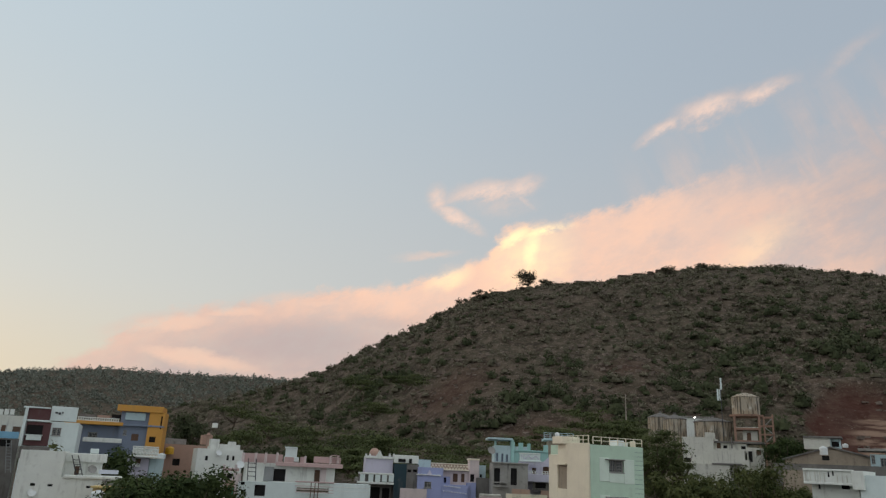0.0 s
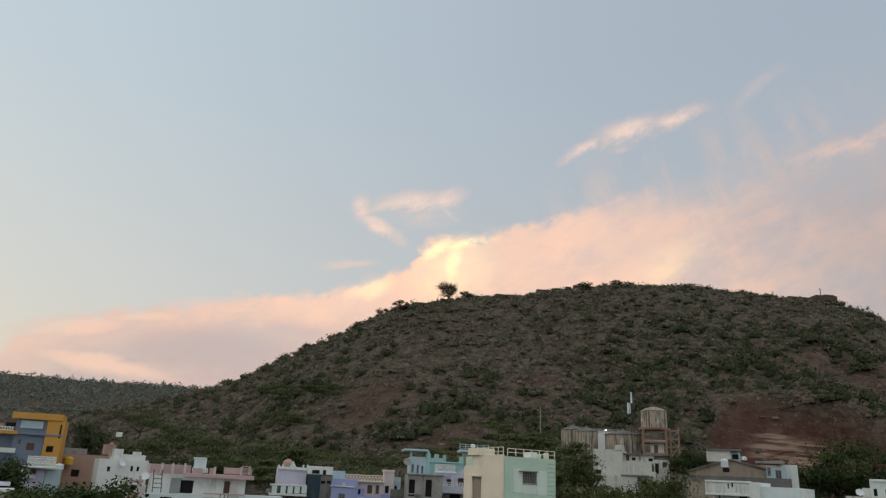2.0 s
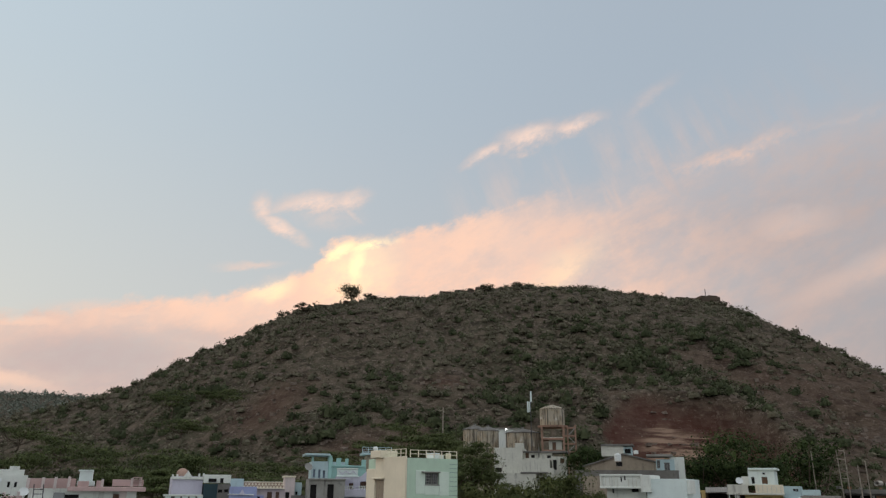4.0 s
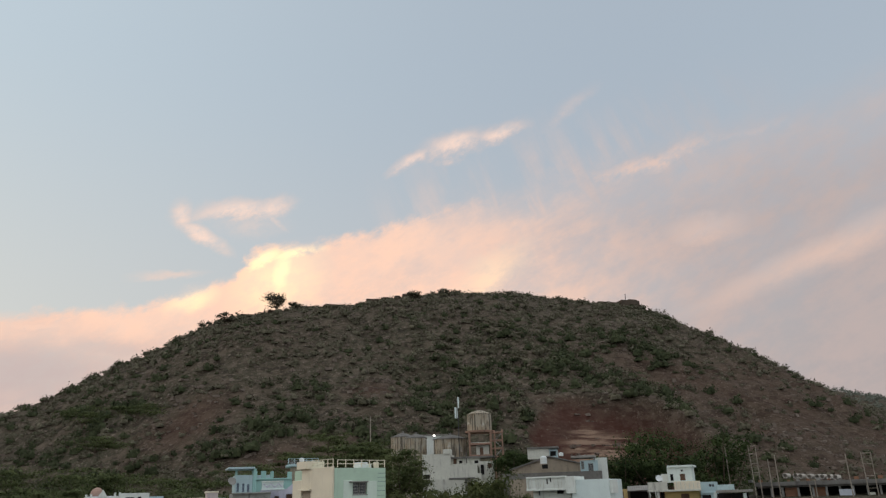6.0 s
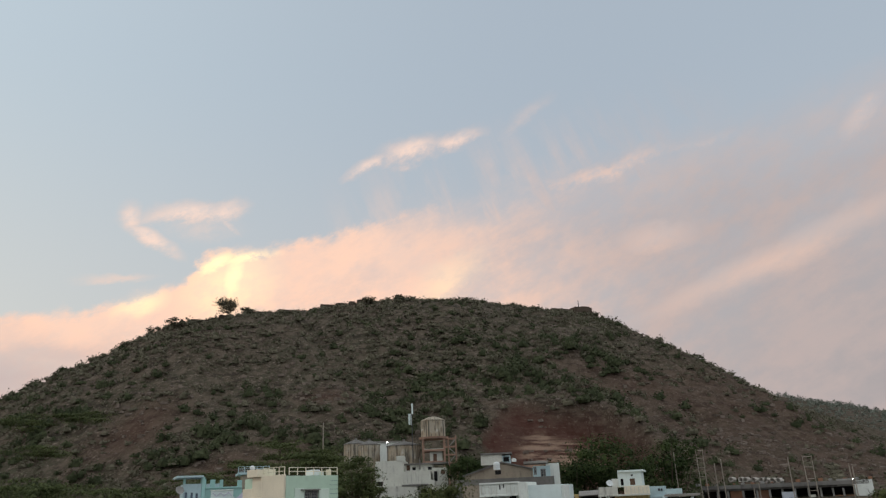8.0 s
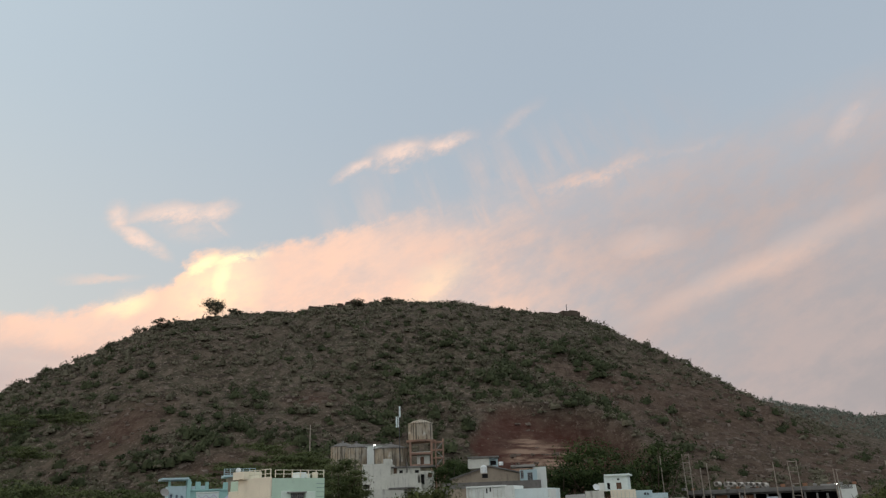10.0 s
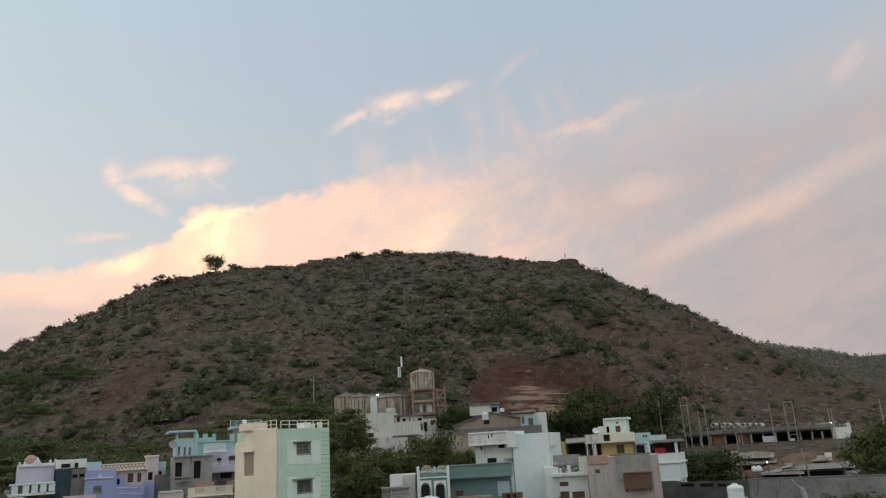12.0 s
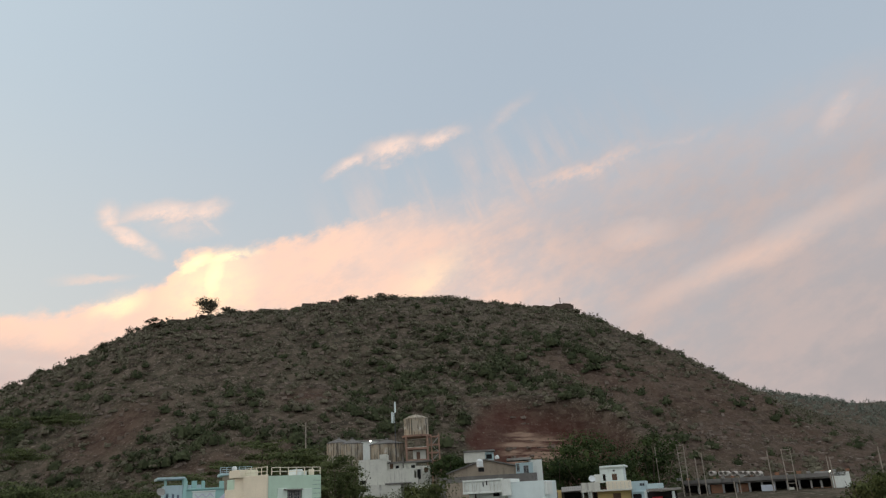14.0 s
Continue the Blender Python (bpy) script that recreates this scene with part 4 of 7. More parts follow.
def arch(h, x0, z0, x1, z1, y0, y1, mat):
    """A wall panel with a round-headed opening."""
    b = h.location.z
    z0, z1 = z0 - b, z1 - b
    w = x1 - x0
    rx = w * 0.42
    spring = z0 + (z1 - z0) * 0.35
    rise = (z1 - spring) * 0.82
    c = (x0 + x1) / 2
    n = 12
    inner = [(c - rx, z0)] + [(c - rx * math.cos(math.pi * k / n), spring + rise * math.sin(math.pi * k / n)) for k in range(n + 1)] + [(c + rx, z0)]
    outer = [(x0, z0)] + [(min(max(c - w * 0.5 * math.cos(math.pi * k / n) * 1.6, x0), x1), z1 if 0 < k < n else spring) for k in range(n + 1)] + [(x1, z0)]
    bm = bmesh.new()
    fi = [bm.verts.new((x, y0, z)) for x, z in inner]
    fo = [bm.verts.new((x, y0, z)) for x, z in outer]
    gi = [bm.verts.new((x, y1, z)) for x, z in inner]
    go = [bm.verts.new((x, y1, z)) for x, z in outer]
    for k in range(len(inner) - 1):
        bm.faces.new((fo[k], fo[k + 1], fi[k + 1], fi[k]))
        bm.faces.new((fi[k], fi[k + 1], gi[k + 1], gi[k]))
        bm.faces.new((go[k], gi[k], gi[k + 1], go[k + 1]))
    part("arch", bm, mat, h)


def fan(h, x0, z0, x1, z1, y, mat):
    """A fan shaped grille of curved bars in a round-headed parapet."""
    b = h.location.z
    c, rx, rz = (x0 + x1) / 2, (x1 - x0) / 2, z1 - z0
    for s in (1.0, 0.75, 0.5, 0.28):
        bm = bmesh.new()
        tube(bm, [(c - rx * s * math.cos(math.pi * k / 10), y, z0 - b + rz * s * math.sin(math.pi * k / 10)) for k in range(11)], [0.035] * 11, 5)
        part("fan_bar", bm, mat, h)


def cream_side(h):
    """Cream side wall of the mint house with its recessed stair window and raised end."""
    top = 11.35
    box(h, "side_wall", -0.16, -0.004, 0.02, 3.2, h.location.z - 1, top, CREAM)
    box(h, "side_wall", -0.16, -0.004, 4.6, 6.0, h.location.z - 1, top - 0.9, CREAM)
    box(h, "side_wall", -0.16, -0.004, 3.2, 4.6, h.location.z - 1, top - 3.6, CREAM)
    box(h, "side_wall", -0.16, -0.004, 3.2, 4.6, top - 1.7, top, CREAM)
    box(h, "recess_back", -0.03, -0.002, 3.2, 4.6, top - 3.6, top - 1.7, TANCEMENT)
    box(h, "stair_head", -0.5, 1.2, 3.3, 4.9, top - 0.05, top + 0.55, CREAM)
    box(h, "side_ledge", -0.4, -0.16, 3.1, 4.7, top - 1.75, top - 1.6, CREAM)
    lathe(h, "roof_pot", -0.2, 4.6, [(0.14, top + 0.55), (0.22, top + 0.65), (0.2, top + 0.8), (0.1, top + 0.9)], PLASTIC, 12)


def roof_rail_side(h):
    top = 11.3
    for k in range(5):
        y = 0.3 + k * 0.75
        box(h, "post", 0.0, 0.07, y - 0.035, y + 0.035, top, top + 0.66, CREAM)
    for z in (0.33, 0.66):
        box(h, "rail", 0.005, 0.065, 0.3, 3.3, top + z - 0.05, top + z, CREAM)


def water_tower(h, x0, zb, x1, zt, xm, zm, x2, z2):
    """Round tank with a conical lid on a two stage frame of beams and posts, with a stair frame beside it."""
    r_ = (x1 - x0) / 2
    c = (x0 + x1) / 2
    base = h.location.z - 1
    lathe(h, "tank", c, 0, [(r_, zm), (r_, zt), (r_ * 1.03, zt + 0.05), (r_ * 1.03, zt + 0.2), (r_ * 0.6, zt + 0.75), (0.1, zt + 1.15)], TANKMAT, 28, "streaked concrete tank")
    lathe(h, "ring_beam", c, 0, [(r_ * 1.2, zm - 0.45), (r_ * 1.22, zm - 0.05), (r_ * 1.02, zm)], RUST, 28)
    d = r_ * 0.85
    for sx in (-1, 1):
        for sy in (-1, 1):
            box(h, "leg", c + sx * d - 0.22, c + sx * d + 0.22, sy * d - 0.22, sy * d + 0.22, base, zm - 0.4, RUST)
    for lv in (zm - 2.9, zm - 5.4):
        for sy in (-1, 1):
            box(h, "beam", c - d, c + d, sy * d - 0.17, sy * d + 0.17, lv - 0.25, lv + 0.2, RUST)
        for sx in (-1, 1):
            box(h, "beam", c + sx * d - 0.17, c + sx * d + 0.17, -d, d, lv - 0.25, lv + 0.2, RUST)
    box(h, "landing", c - d, c + d, -d, d, zm - 2.75, zm - 2.6, OLDWHITE)
    box(h, "valve_room", c - d * 0.4, c + d * 0.8, -d * 0.6, d * 0.7, zm - 5.2, zm - 3.2, OLDWHITE)
    box(h, "valve_door", c - 0.2, c + 0.6, -d * 0.62, -d * 0.6, zm - 5.2, zm - 3.6, WOOD)
    xa, xb = x1 + 0.5, x2
    for x in (xa, xb):
        for y in (-1.2, 1.2):
            box(h, "stair_post", x - 0.14, x + 0.14, y - 0.14, y + 0.14, base, zm - 0.3 + 0.4 * (x > xa), RUST)
    for k in range(4):
        lv = zm - 0.5 - k * 1.7
        for y in (-1.2, 1.2):
            box(h, "stair_beam", x1 - 0.6, xb, y - 0.1, y + 0.1, lv - 0.12, lv + 0.12, RUST)
    bm = bmesh.new()
    b = h.location.z
    tube(bm, [(xa, -1.0, zm - 5.6 - b), (xb, -1.0, zm - 3.9 - b), (xa, 1.0, zm - 2.2 - b), (xb, 1.0, zm - 0.5 - b)], [0.12] * 4, 5)
    part("stair_flight", bm, CEMENT, h)


def round_tank(h, x0, zb, x1, zt):
    r_, c = (x1 - x0) / 2, (x0 + x1) / 2
    base = h.location.z - 1
    lathe(h, "tank_wall", c, 0, [(r_, base), (r_, zt), (r_ * 1.02, zt)], TANKMAT, 28)
    lathe(h, "cone_roof", c, 0, [(r_ * 1.05, zt), (r_ * 1.05, zt + 0.12), (r_ * 0.5, zt + 0.75), (0.3, zt + 1.1), (0.3, zt + 1.5)], DARKCEMENT, 28)


def gable_house(h, x0, zb, x1, zt, x2, z2):
    """Low gabled front: pierced-free plaster wall under a shallow pitched roof."""
    b = h.location.z
    base = b - 1
    eave = zb + (zt - zb) * 0.45
    m = x0 + (x1 - x0) * 0.55
    bm = bmesh.new()
    prof = ((x0, base), (x1, base), (x1, eave + 0.2), (m, zt), (x0, eave - 0.3))
    f = [bm.verts.new((x, 0, z - b)) for x, z in prof]
    g = [bm.verts.new((x, 9, z - b)) for x, z in prof]
    bm.faces.new(f), bm.faces.new(g[::-1])
    for i in range(5):
        bm.faces.new((f[i], g[i], g[(i + 1) % 5], f[(i + 1) % 5]))
    part("wall", bm, TANCEMENT, h)
    for (xa, za), (xb, zc) in (((x0 - 0.3, eave - 0.45), (m, zt)), ((m, zt), (x1 + 0.5, eave + 0.1))):
        bm = bmesh.new()
        v = [bm.verts.new(p) for p in ((xa, -0.4, za + 0.03 - b), (xb, -0.4, zc + 0.03 - b), (xb, 9.4, zc + 0.03 - b), (xa, 9.4, za + 0.03 - b))]
        w = [bm.verts.new(p.co + Vector((0, 0, 0.22))) for p in v]
        bm.faces.new(v), bm.faces.new(w[::-1])
        for i in range(4):
            bm.faces.new((v[i], w[i], w[(i + 1) % 4], v[(i + 1) % 4]))
        part("roof", bm, DARKCEMENT, h)
    for k in range(3):
        x = x0 + (x1 - x0) * (0.2 + 0.25 * k)
        box(h, "pilaster", x - 0.12, x + 0.12, -0.08, 0.05, base, eave - 0.4, TANCEMENT)


def tin(h, name, x0, x1, y0, y1, z0, z1, mat):
    """A corrugated sheet on a shed: it overhangs, tips towards the front and sags unevenly."""
    b = h.location.z
    r = random.Random(x0 * 7 + y0)
    n = max(8, int((x1 - x0) / 0.12))
    tip, skew, over = r.uniform(0.25, 0.6), r.uniform(-0.25, 0.25), r.uniform(0.15, 0.5)
    bm = bmesh.new()
    rows_ = []
    for lift in (0.0, -0.03):
        for y, dz in ((y0 - over, -tip), ((y0 + y1) / 2, -0.06), (y1, tip)):
            rows_.append([bm.verts.new((x0 - 0.2 + (x1 - x0 + 0.4) * k / n + skew * (y - y0) * 0.2, y, (z0 + z1) / 2 - b + dz * 0.6 + skew * (k / n - 0.5) + 0.035 * (k % 2) + lift)) for k in range(n + 1)])
    for p, q in ((0, 1), (1, 2), (4, 3), (5, 4), (3, 0), (2, 5)):
        for k in range(n):
            bm.faces.new((rows_[p][k], rows_[p][k + 1], rows_[q][k + 1], rows_[q][k]))
    return part(name, bm, mat, h)


def mound(x, y, wide, deep, tall, label, seed):
    """A heap of dumped earth with a ragged outline and clods."""
    ob = new("earth_mound")
    z0 = height(x, y)
    ob.location = (x, y, z0)
    tagged(ob, label, "earth mound")
    bm = bmesh.new()
    n = 34
    grid = []
    for a in range(n + 1):
        row = []
        for c in range(n + 1):
            u, v = a / n * 2 - 1, c / n * 2 - 1
            f = max(0.0, 1 - (u * u + v * v)) ** 0.8
            k = float(fbm(np.array([u * 3 + seed]), np.array([v * 3 + seed]), 5)[0])
            gx_, gy_ = u * wide / 2, v * deep / 2
            row.append(bm.verts.new((gx_, gy_, f * tall * (0.75 + 1.3 * k) - 0.6 * (f <= 0))))
        grid.append(row)
    for a in range(n):
        for c in range(n):
            bm.faces.new((grid[a][c], grid[a + 1][c], grid[a + 1][c + 1], grid[a][c + 1]))
    part("heap", bm, MOUNDEARTH, ob)
    r = random.Random(seed)
    for k in range(14):
        bm = bmesh.new()
        u, v = r.uniform(-0.7, 0.7), r.uniform(-0.8, 0.2)
        bmesh.ops.create_icosphere(bm, subdivisions=1, radius=r.uniform(0.15, 0.4), matrix=Matrix.Translation((u * wide / 2, v * deep / 2, max(0, 1 - u * u - v * v) ** 0.8 * tall * 0.75)))
        for w in bm.verts:
            w.co += Vector((r.uniform(-1, 1), r.uniform(-1, 1), r.uniform(-1, 1))) * 0.08
        part("clod", bm, MOUNDEARTH, ob)
    return ob


def rubble(h, x, z, y):
    r = random.Random(4)
    b = h.location.z
    for k in range(26):
        bm = bmesh.new()
        bmesh.ops.create_icosphere(bm, subdivisions=1, radius=r.uniform(0.12, 0.4), matrix=Matrix.Translation((x + r.uniform(-1, 1.3), y + r.uniform(-0.5, 0.5), z - b + r.uniform(0, 0.7))))
        for v in bm.verts:
            v.co += Vector((r.uniform(-1, 1), r.uniform(-1, 1), r.uniform(-1, 1))) * 0.09
        part("rubble_stone", bm, CEMENT if k % 3 else DARKCEMENT, h)


def end_thing(h):
    """Loose bricks and shuttering left along the roof edge."""
    r = random.Random(8)
    for k in range(16):
        x = -14 + k * 1.9 + r.uniform(-0.6, 0.6)
        s = r.uniform(0.2, 0.5)
        box(h, "brick_stack", x, x + s * 1.6, 0.2, 0.8, SITE_Z, SITE_Z + s, BRICK if k % 2 else CEMENT)


def pipe(h, x0, z0, x1, z1):
    """A concrete pipe lying end on, slightly turned."""
    b = h.location.z
    r_ = (z1 - z0) / 2
    c, z = (x0 + x1) / 2, (z0 + z1) / 2 - b
    n = 18
    bm = bmesh.new()
    rings = []
    for rad, y in ((r_ * 0.8, 1.6), (r_ * 0.8, 0), (r_, 0), (r_, 1.6)):
        rings.append([bm.verts.new((c + 0.35 * y + rad * math.cos(k * 6.2832 / n), y, z + rad * math.sin(k * 6.2832 / n))) for k in range(n)])
    for i in range(4):
        p, q = rings[i], rings[(i + 1) % 4]
        for k in range(n):
            bm.faces.new((p[k], p[(k + 1) % n], q[(k + 1) % n], q[k]))
    part("pipe_shell", bm, PIPEMAT, h)
    box(h, "pipe_wedge", c - 0.3, c + 0.3, 0.2, 0.5, z0 - 0.12 + 0.0, z0 + 0.04, WOOD)


def pole(h, x0, z0, x1, z1, r_, mat):
    b = h.location.z
    bm = bmesh.new()
    tube(bm, [(x0, 0, min(z0 - b, 0) - 0.3), (x0 + (x1 - x0) * 0.5, 0, (z0 + z1) / 2 - b), (x1, 0, z1 - b)], [r_, r_ * 0.9, r_ * 0.7], 8)
    part("pole_shaft", bm, mat, h)


def scaffold(h, x0, z0, x1, z1):
    for x, lean in ((x0, 0.1), (x1, -0.06)):
        pole(h, x, z0, x - lean, z1, 0.09, BAMBOO)
    n = 4
    for k in range(1, n):
        z = z0 + (z1 - z0) * k / n
        box(h, "cross_bar", x0 - 0.1, x1 + 0.1, -0.12, 0.0, z - 0.05, z + 0.05, BAMBOO)
    box(h, "cross_bar", x0 - 0.15, x1 + 0.1, -0.12, 0.0, z1 - 0.3, z1 - 0.16, BAMBOO)


def antenna(h, x0, z0, x1, z1):
    pole(h, x0, z0, x1, z1 - 1.0, 0.09, DARKMETAL)
    box(h, "panel_antenna", x1 - 0.05, x1 + 0.3, -0.25, -0.1, z1 - 2.0, z1 + 0.3, CLEANWHITE, "white panel antenna")
    box(h, "panel_antenna", x1 - 0.75, x1 - 0.4, -0.25, -0.1, z1 - 4.2, z1 - 1.9, CLEANWHITE, "white panel antenna")
    box(h, "panel_antenna", x1 - 0.3, x1 - 0.1, -0.3, -0.1, z1 - 4.2, z1 - 2.0, CLEANWHITE, "white panel antenna")
    box(h, "antenna_bracket", x1 - 0.7, x1 + 0.2, -0.1, 0.1, z1 - 2.3, z1 - 2.1, DARKMETAL)


def lamp(h, x0, z0, x1, z1, size=1.0):
    pole(h, x0, z0, x1, z1, 0.06 * size, DARKMETAL)
    lathe(h, "lamp_head", x1, -0.3, [(0.08 * size, z1 - 0.15 * size), (0.16 * size, z1 - 0.03), (0.12 * size, z1 + 0.08 * size)], LAMP, 10, "glowing lamp head")
    box(h, "lamp_arm", x1 - 0.04, x1 + 0.04, -0.35, 0.05, z1 + 0.05, z1 + 0.12, DARKMETAL)


TANKMAT = tank_material()
SITE_Z = 9.36

# ---------------------------------------------------------------- the town, house by house

h = thing("house", "cream house with rounded parapet merlons", "house", -49.35, 86.97, 29.6)
block(h, "wall", -3.15, 1.44, 0.00, 8.00, None, 12.51, OLDWHITE, [(-0.83, -0.38, 10.51, 11.39, "door"), (0.33, 1.13, 10.46, 11.29, "shutter")])
box(h, "merlon", -2.09, -1.64, 0.00, 0.30, 12.46, 13.09, WHITE)
box(h, "merlon", -1.42, -0.97, 0.00, 0.30, 12.51, 13.14, WHITE)
box(h, "merlon", -0.86, -0.40, 0.00, 0.30, 12.55, 13.19, WHITE)
box(h, "merlon", -0.29, 0.16, 0.00, 0.30, 12.59, 13.23, WHITE)
box(h, "sheet_roof", -2.45, 1.09, -1.50, 0.00, 9.92, 10.66, BLUEPLASTIC, "faded blue sheet awning")
block(h, "wall", -2.58, 1.21, -2.60, -0.10, None, 9.89, DARKCEMENT, [(-0.89, 0.36, 9.01, 9.74, "dark")])
ladder(h, 0.75, 6.24, 0.21, 9.66, -2.8, GREYMETAL)

h = thing("house", "white modern house with maroon panels and balcony", "house", -38.95, 76.67, 22.9)
block(h, "wall", -2.65, 2.23, 0.35, 9.35, None, 11.68, CLEANWHITE, [(-0.18, 0.65, 10.31, 11.09, "win")])
box(h, "parapet", -3.13, -0.69, 0.00, 0.50, 12.90, 13.04, CLEANWHITE)
box(h, "parapet", -0.60, 1.86, 0.35, 1.00, 11.76, 13.23, CLEANWHITE)
box(h, "maroon_panel", -2.90, -0.59, 0.15, 0.60, 11.76, 12.91, MAROON, "maroon wall panel")
box(h, "ledge", -2.98, -0.45, -0.05, 0.50, 11.58, 11.75, CLEANWHITE)
box(h, "fin", -2.91, -2.64, -0.15, 0.60, 9.10, 12.94, CLEANWHITE)
block(h, "maroon_panel", -2.55, -0.33, 0.10, 0.34, 9.22, 11.53, MAROON, [(-2.48, -1.02, 9.75, 11.24, "dark")])
box(h, "balcony_front", -2.35, -1.00, -0.25, 0.05, 9.74, 10.24, CLEANWHITE)
box(h, "balcony_top", -2.49, -0.94, -0.30, 0.10, 10.21, 10.29, CLEANWHITE)
box(h, "lower_bay", -2.72, -0.07, -0.30, 0.30, 7.95, 9.14, DARKCEMENT)
box(h, "sign_bar", -0.20, 0.05, 0.28, 0.36, 12.50, 12.67, DARKMETAL)
box(h, "sign_bar", 0.12, 0.33, 0.28, 0.36, 12.41, 12.63, DARKMETAL)
box(h, "sign_bar", 0.42, 0.57, 0.28, 0.36, 12.54, 12.71, DARKMETAL)

h = thing("house", "slate blue house with orange tower and terrace", "house", -38.31, 90.20, 15.0)
block(h, "wall", -5.61, 0.76, 0.00, 9.00, None, 11.96, SLATE, [(-3.11, -2.06, 10.39, 11.11, "win")])
box(h, "slab", -5.70, 0.74, -1.20, 2.00, 11.99, 12.38, ORANGE, "orange edged roof slab")
baluster_row(h, -4.37, 0.26, -0.90, 12.36, 12.81, WHITE, 9, 2)
block(h, "wall", 0.33, 3.50, -0.60, 7.40, None, 13.79, SLATE, [(0.84, 1.22, 10.97, 11.55, "win"), (1.81, 2.63, 10.37, 11.16, "shutter")])
box(h, "tower_band", -0.15, 5.06, -1.20, 4.00, 13.74, 14.47, ORANGE, "orange tower parapet")
block(h, "wall", 3.55, 5.35, -1.00, 4.00, None, 13.86, ORANGE, [(3.89, 4.62, 10.27, 10.93, "dark"), (4.91, 5.10, 11.84, 13.37, "dark")])
box(h, "cornice", 0.41, 5.35, -1.10, 0.00, 12.04, 12.24, SLATE)
box(h, "wall_panel", 0.82, 3.10, -0.75, -0.55, 12.74, 13.60, SKYBLUE)
box(h, "roof_shed", -4.98, -3.07, 3.00, 5.00, 12.82, 13.30, DARKCEMENT)
box(h, "roof_shed", -3.01, -1.52, 3.50, 5.00, 12.95, 13.29, SALMON)
box(h, "roof_shed", -1.25, 0.32, 3.00, 5.00, 12.97, 13.45, DARK)
box(h, "terrace_wall", -3.31, 0.92, -1.50, -1.20, 9.98, 10.49, WHITE)
baluster_row(h, 2.50, 5.35, -3.00, 9.13, 9.76, WHITE, 10, 2)

h = thing("house", "low white house with roof terrace and ladder", "house", -31.77, 64.61, 23.2)
block(h, "wall", -3.07, 0.27, 0.00, 8.00, None, 8.83, WHITE, [(-1.94, -1.56, 5.95, 6.18, "dark"), (-0.63, -0.24, 5.95, 6.13, "dark")])
block(h, "wall", 0.26, 5.15, 0.00, 8.00, None, 6.74, WHITE, [(2.33, 2.68, 5.90, 6.09, "dark")])
box(h, "roof_slab", -0.01, 3.61, 1.90, 8.00, 7.99, 8.71, WHITE)
block(h, "wall", 0.16, 3.32, 2.20, 7.20, 6.55, 8.02, WHITE, [(1.15, 1.51, 6.82, 7.63, "door")])
box(h, "floor_slab", 0.47, 5.10, -0.20, 3.00, 6.66, 6.89, WHITE)
box(h, "dome", 2.11, 2.81, 3.00, 4.50, 8.74, 9.18, CLEANWHITE)
ladder(h, 1.73, 6.62, 1.00, 8.54, 1.7, DARKMETAL)
dish(h, 2.53, 7.39, 2.0, 0.55, CEMENT)
dish(h, -1.69, 5.42, -0.1, 0.5, PLASTIC)
baluster_row(h, 3.52, 4.95, -0.30, 6.06, 6.62, CEMENT, 6, 2)
box(h, "clothes", 3.12, 4.72, 1.20, 1.30, 7.08, 7.42, WHITECLOTH, "washing on a line")

h = thing("house", "small yellow house below the trees", "house", -26.26, 60.55, 23.4)
block(h, "wall", -0.50, 2.05, 0.00, 5.00, None, 6.20, YELLOW, [])
box(h, "cornice", -0.69, 2.01, -0.30, 0.30, 6.19, 6.34, YELLOW)
tank(h, -0.06, 5.33, -1.0, 0.75, 0.5, PLASTIC)

h = thing("house", "white and pale blue house with balcony", "house", -31.69, 82.10, 26.1)
block(h, "wall", -1.19, 0.85, 0.00, 6.00, None, 8.73, LILAC, [(-0.52, -0.01, 7.68, 8.38, "shutter")])
block(h, "wall", 0.91, 2.36, 0.00, 6.00, None, 8.46, SKYBLUE, [])
baluster_row(h, -1.09, 1.58, -1.00, 8.65, 9.47, WHITE, 9, 2)
box(h, "balcony_slab", -1.48, 1.80, -1.20, 0.20, 8.53, 8.70, WHITE)
tank(h, 2.14, 8.49, 1.0, 0.6, 0.45, PLASTIC)
dish(h, -0.94, 7.76, -0.3, 0.35, PLASTIC)
dish(h, -0.59, 7.72, -0.3, 0.35, PLASTIC)
dish(h, -0.24, 7.68, -0.3, 0.35, PLASTIC)

h = thing("house", "long salmon walled shed with flat roof", "house", -32.93, 98.65, 22.5)
block(h, "wall", -2.92, 3.67, 0.00, 7.00, None, 10.29, SALMON, [(-1.00, -0.10, 7.63, 8.47, "dark")])
box(h, "roof_slab", -3.21, 0.44, 1.00, 7.00, 10.30, 11.01, CEMENT)
box(h, "roof_shed", 2.38, 3.69, 0.50, 3.00, 10.46, 11.69, SALMON)
yellow_tank(h, -1.56, 9.00, -0.6)

h = thing("house", "white house with stepped parapet and chimney room", "house", -25.29, 88.45, 22.0)
block(h, "wall", -2.29, 2.87, 0.00, 7.00, None, 9.84, WHITE, [(-1.37, -1.05, 8.50, 9.01, "dark"), (1.05, 1.31, 8.61, 9.18, "dark"), (1.70, 1.96, 8.64, 9.15, "dark")])
block(h, "wall", -0.96, 0.07, 0.40, 3.40, 9.62, 10.97, WHITE, [])
box(h, "parapet", 0.08, 2.48, 0.20, 0.60, 9.77, 10.41, WHITE)
box(h, "parapet", 1.06, 1.97, 0.20, 0.60, 10.30, 10.75, WHITE)
dish(h, 0.08, 9.39, -0.3, 0.5, PLASTIC)
box(h, "chimney", -1.41, -1.10, 0.50, 1.00, 10.10, 11.64, SALMON)
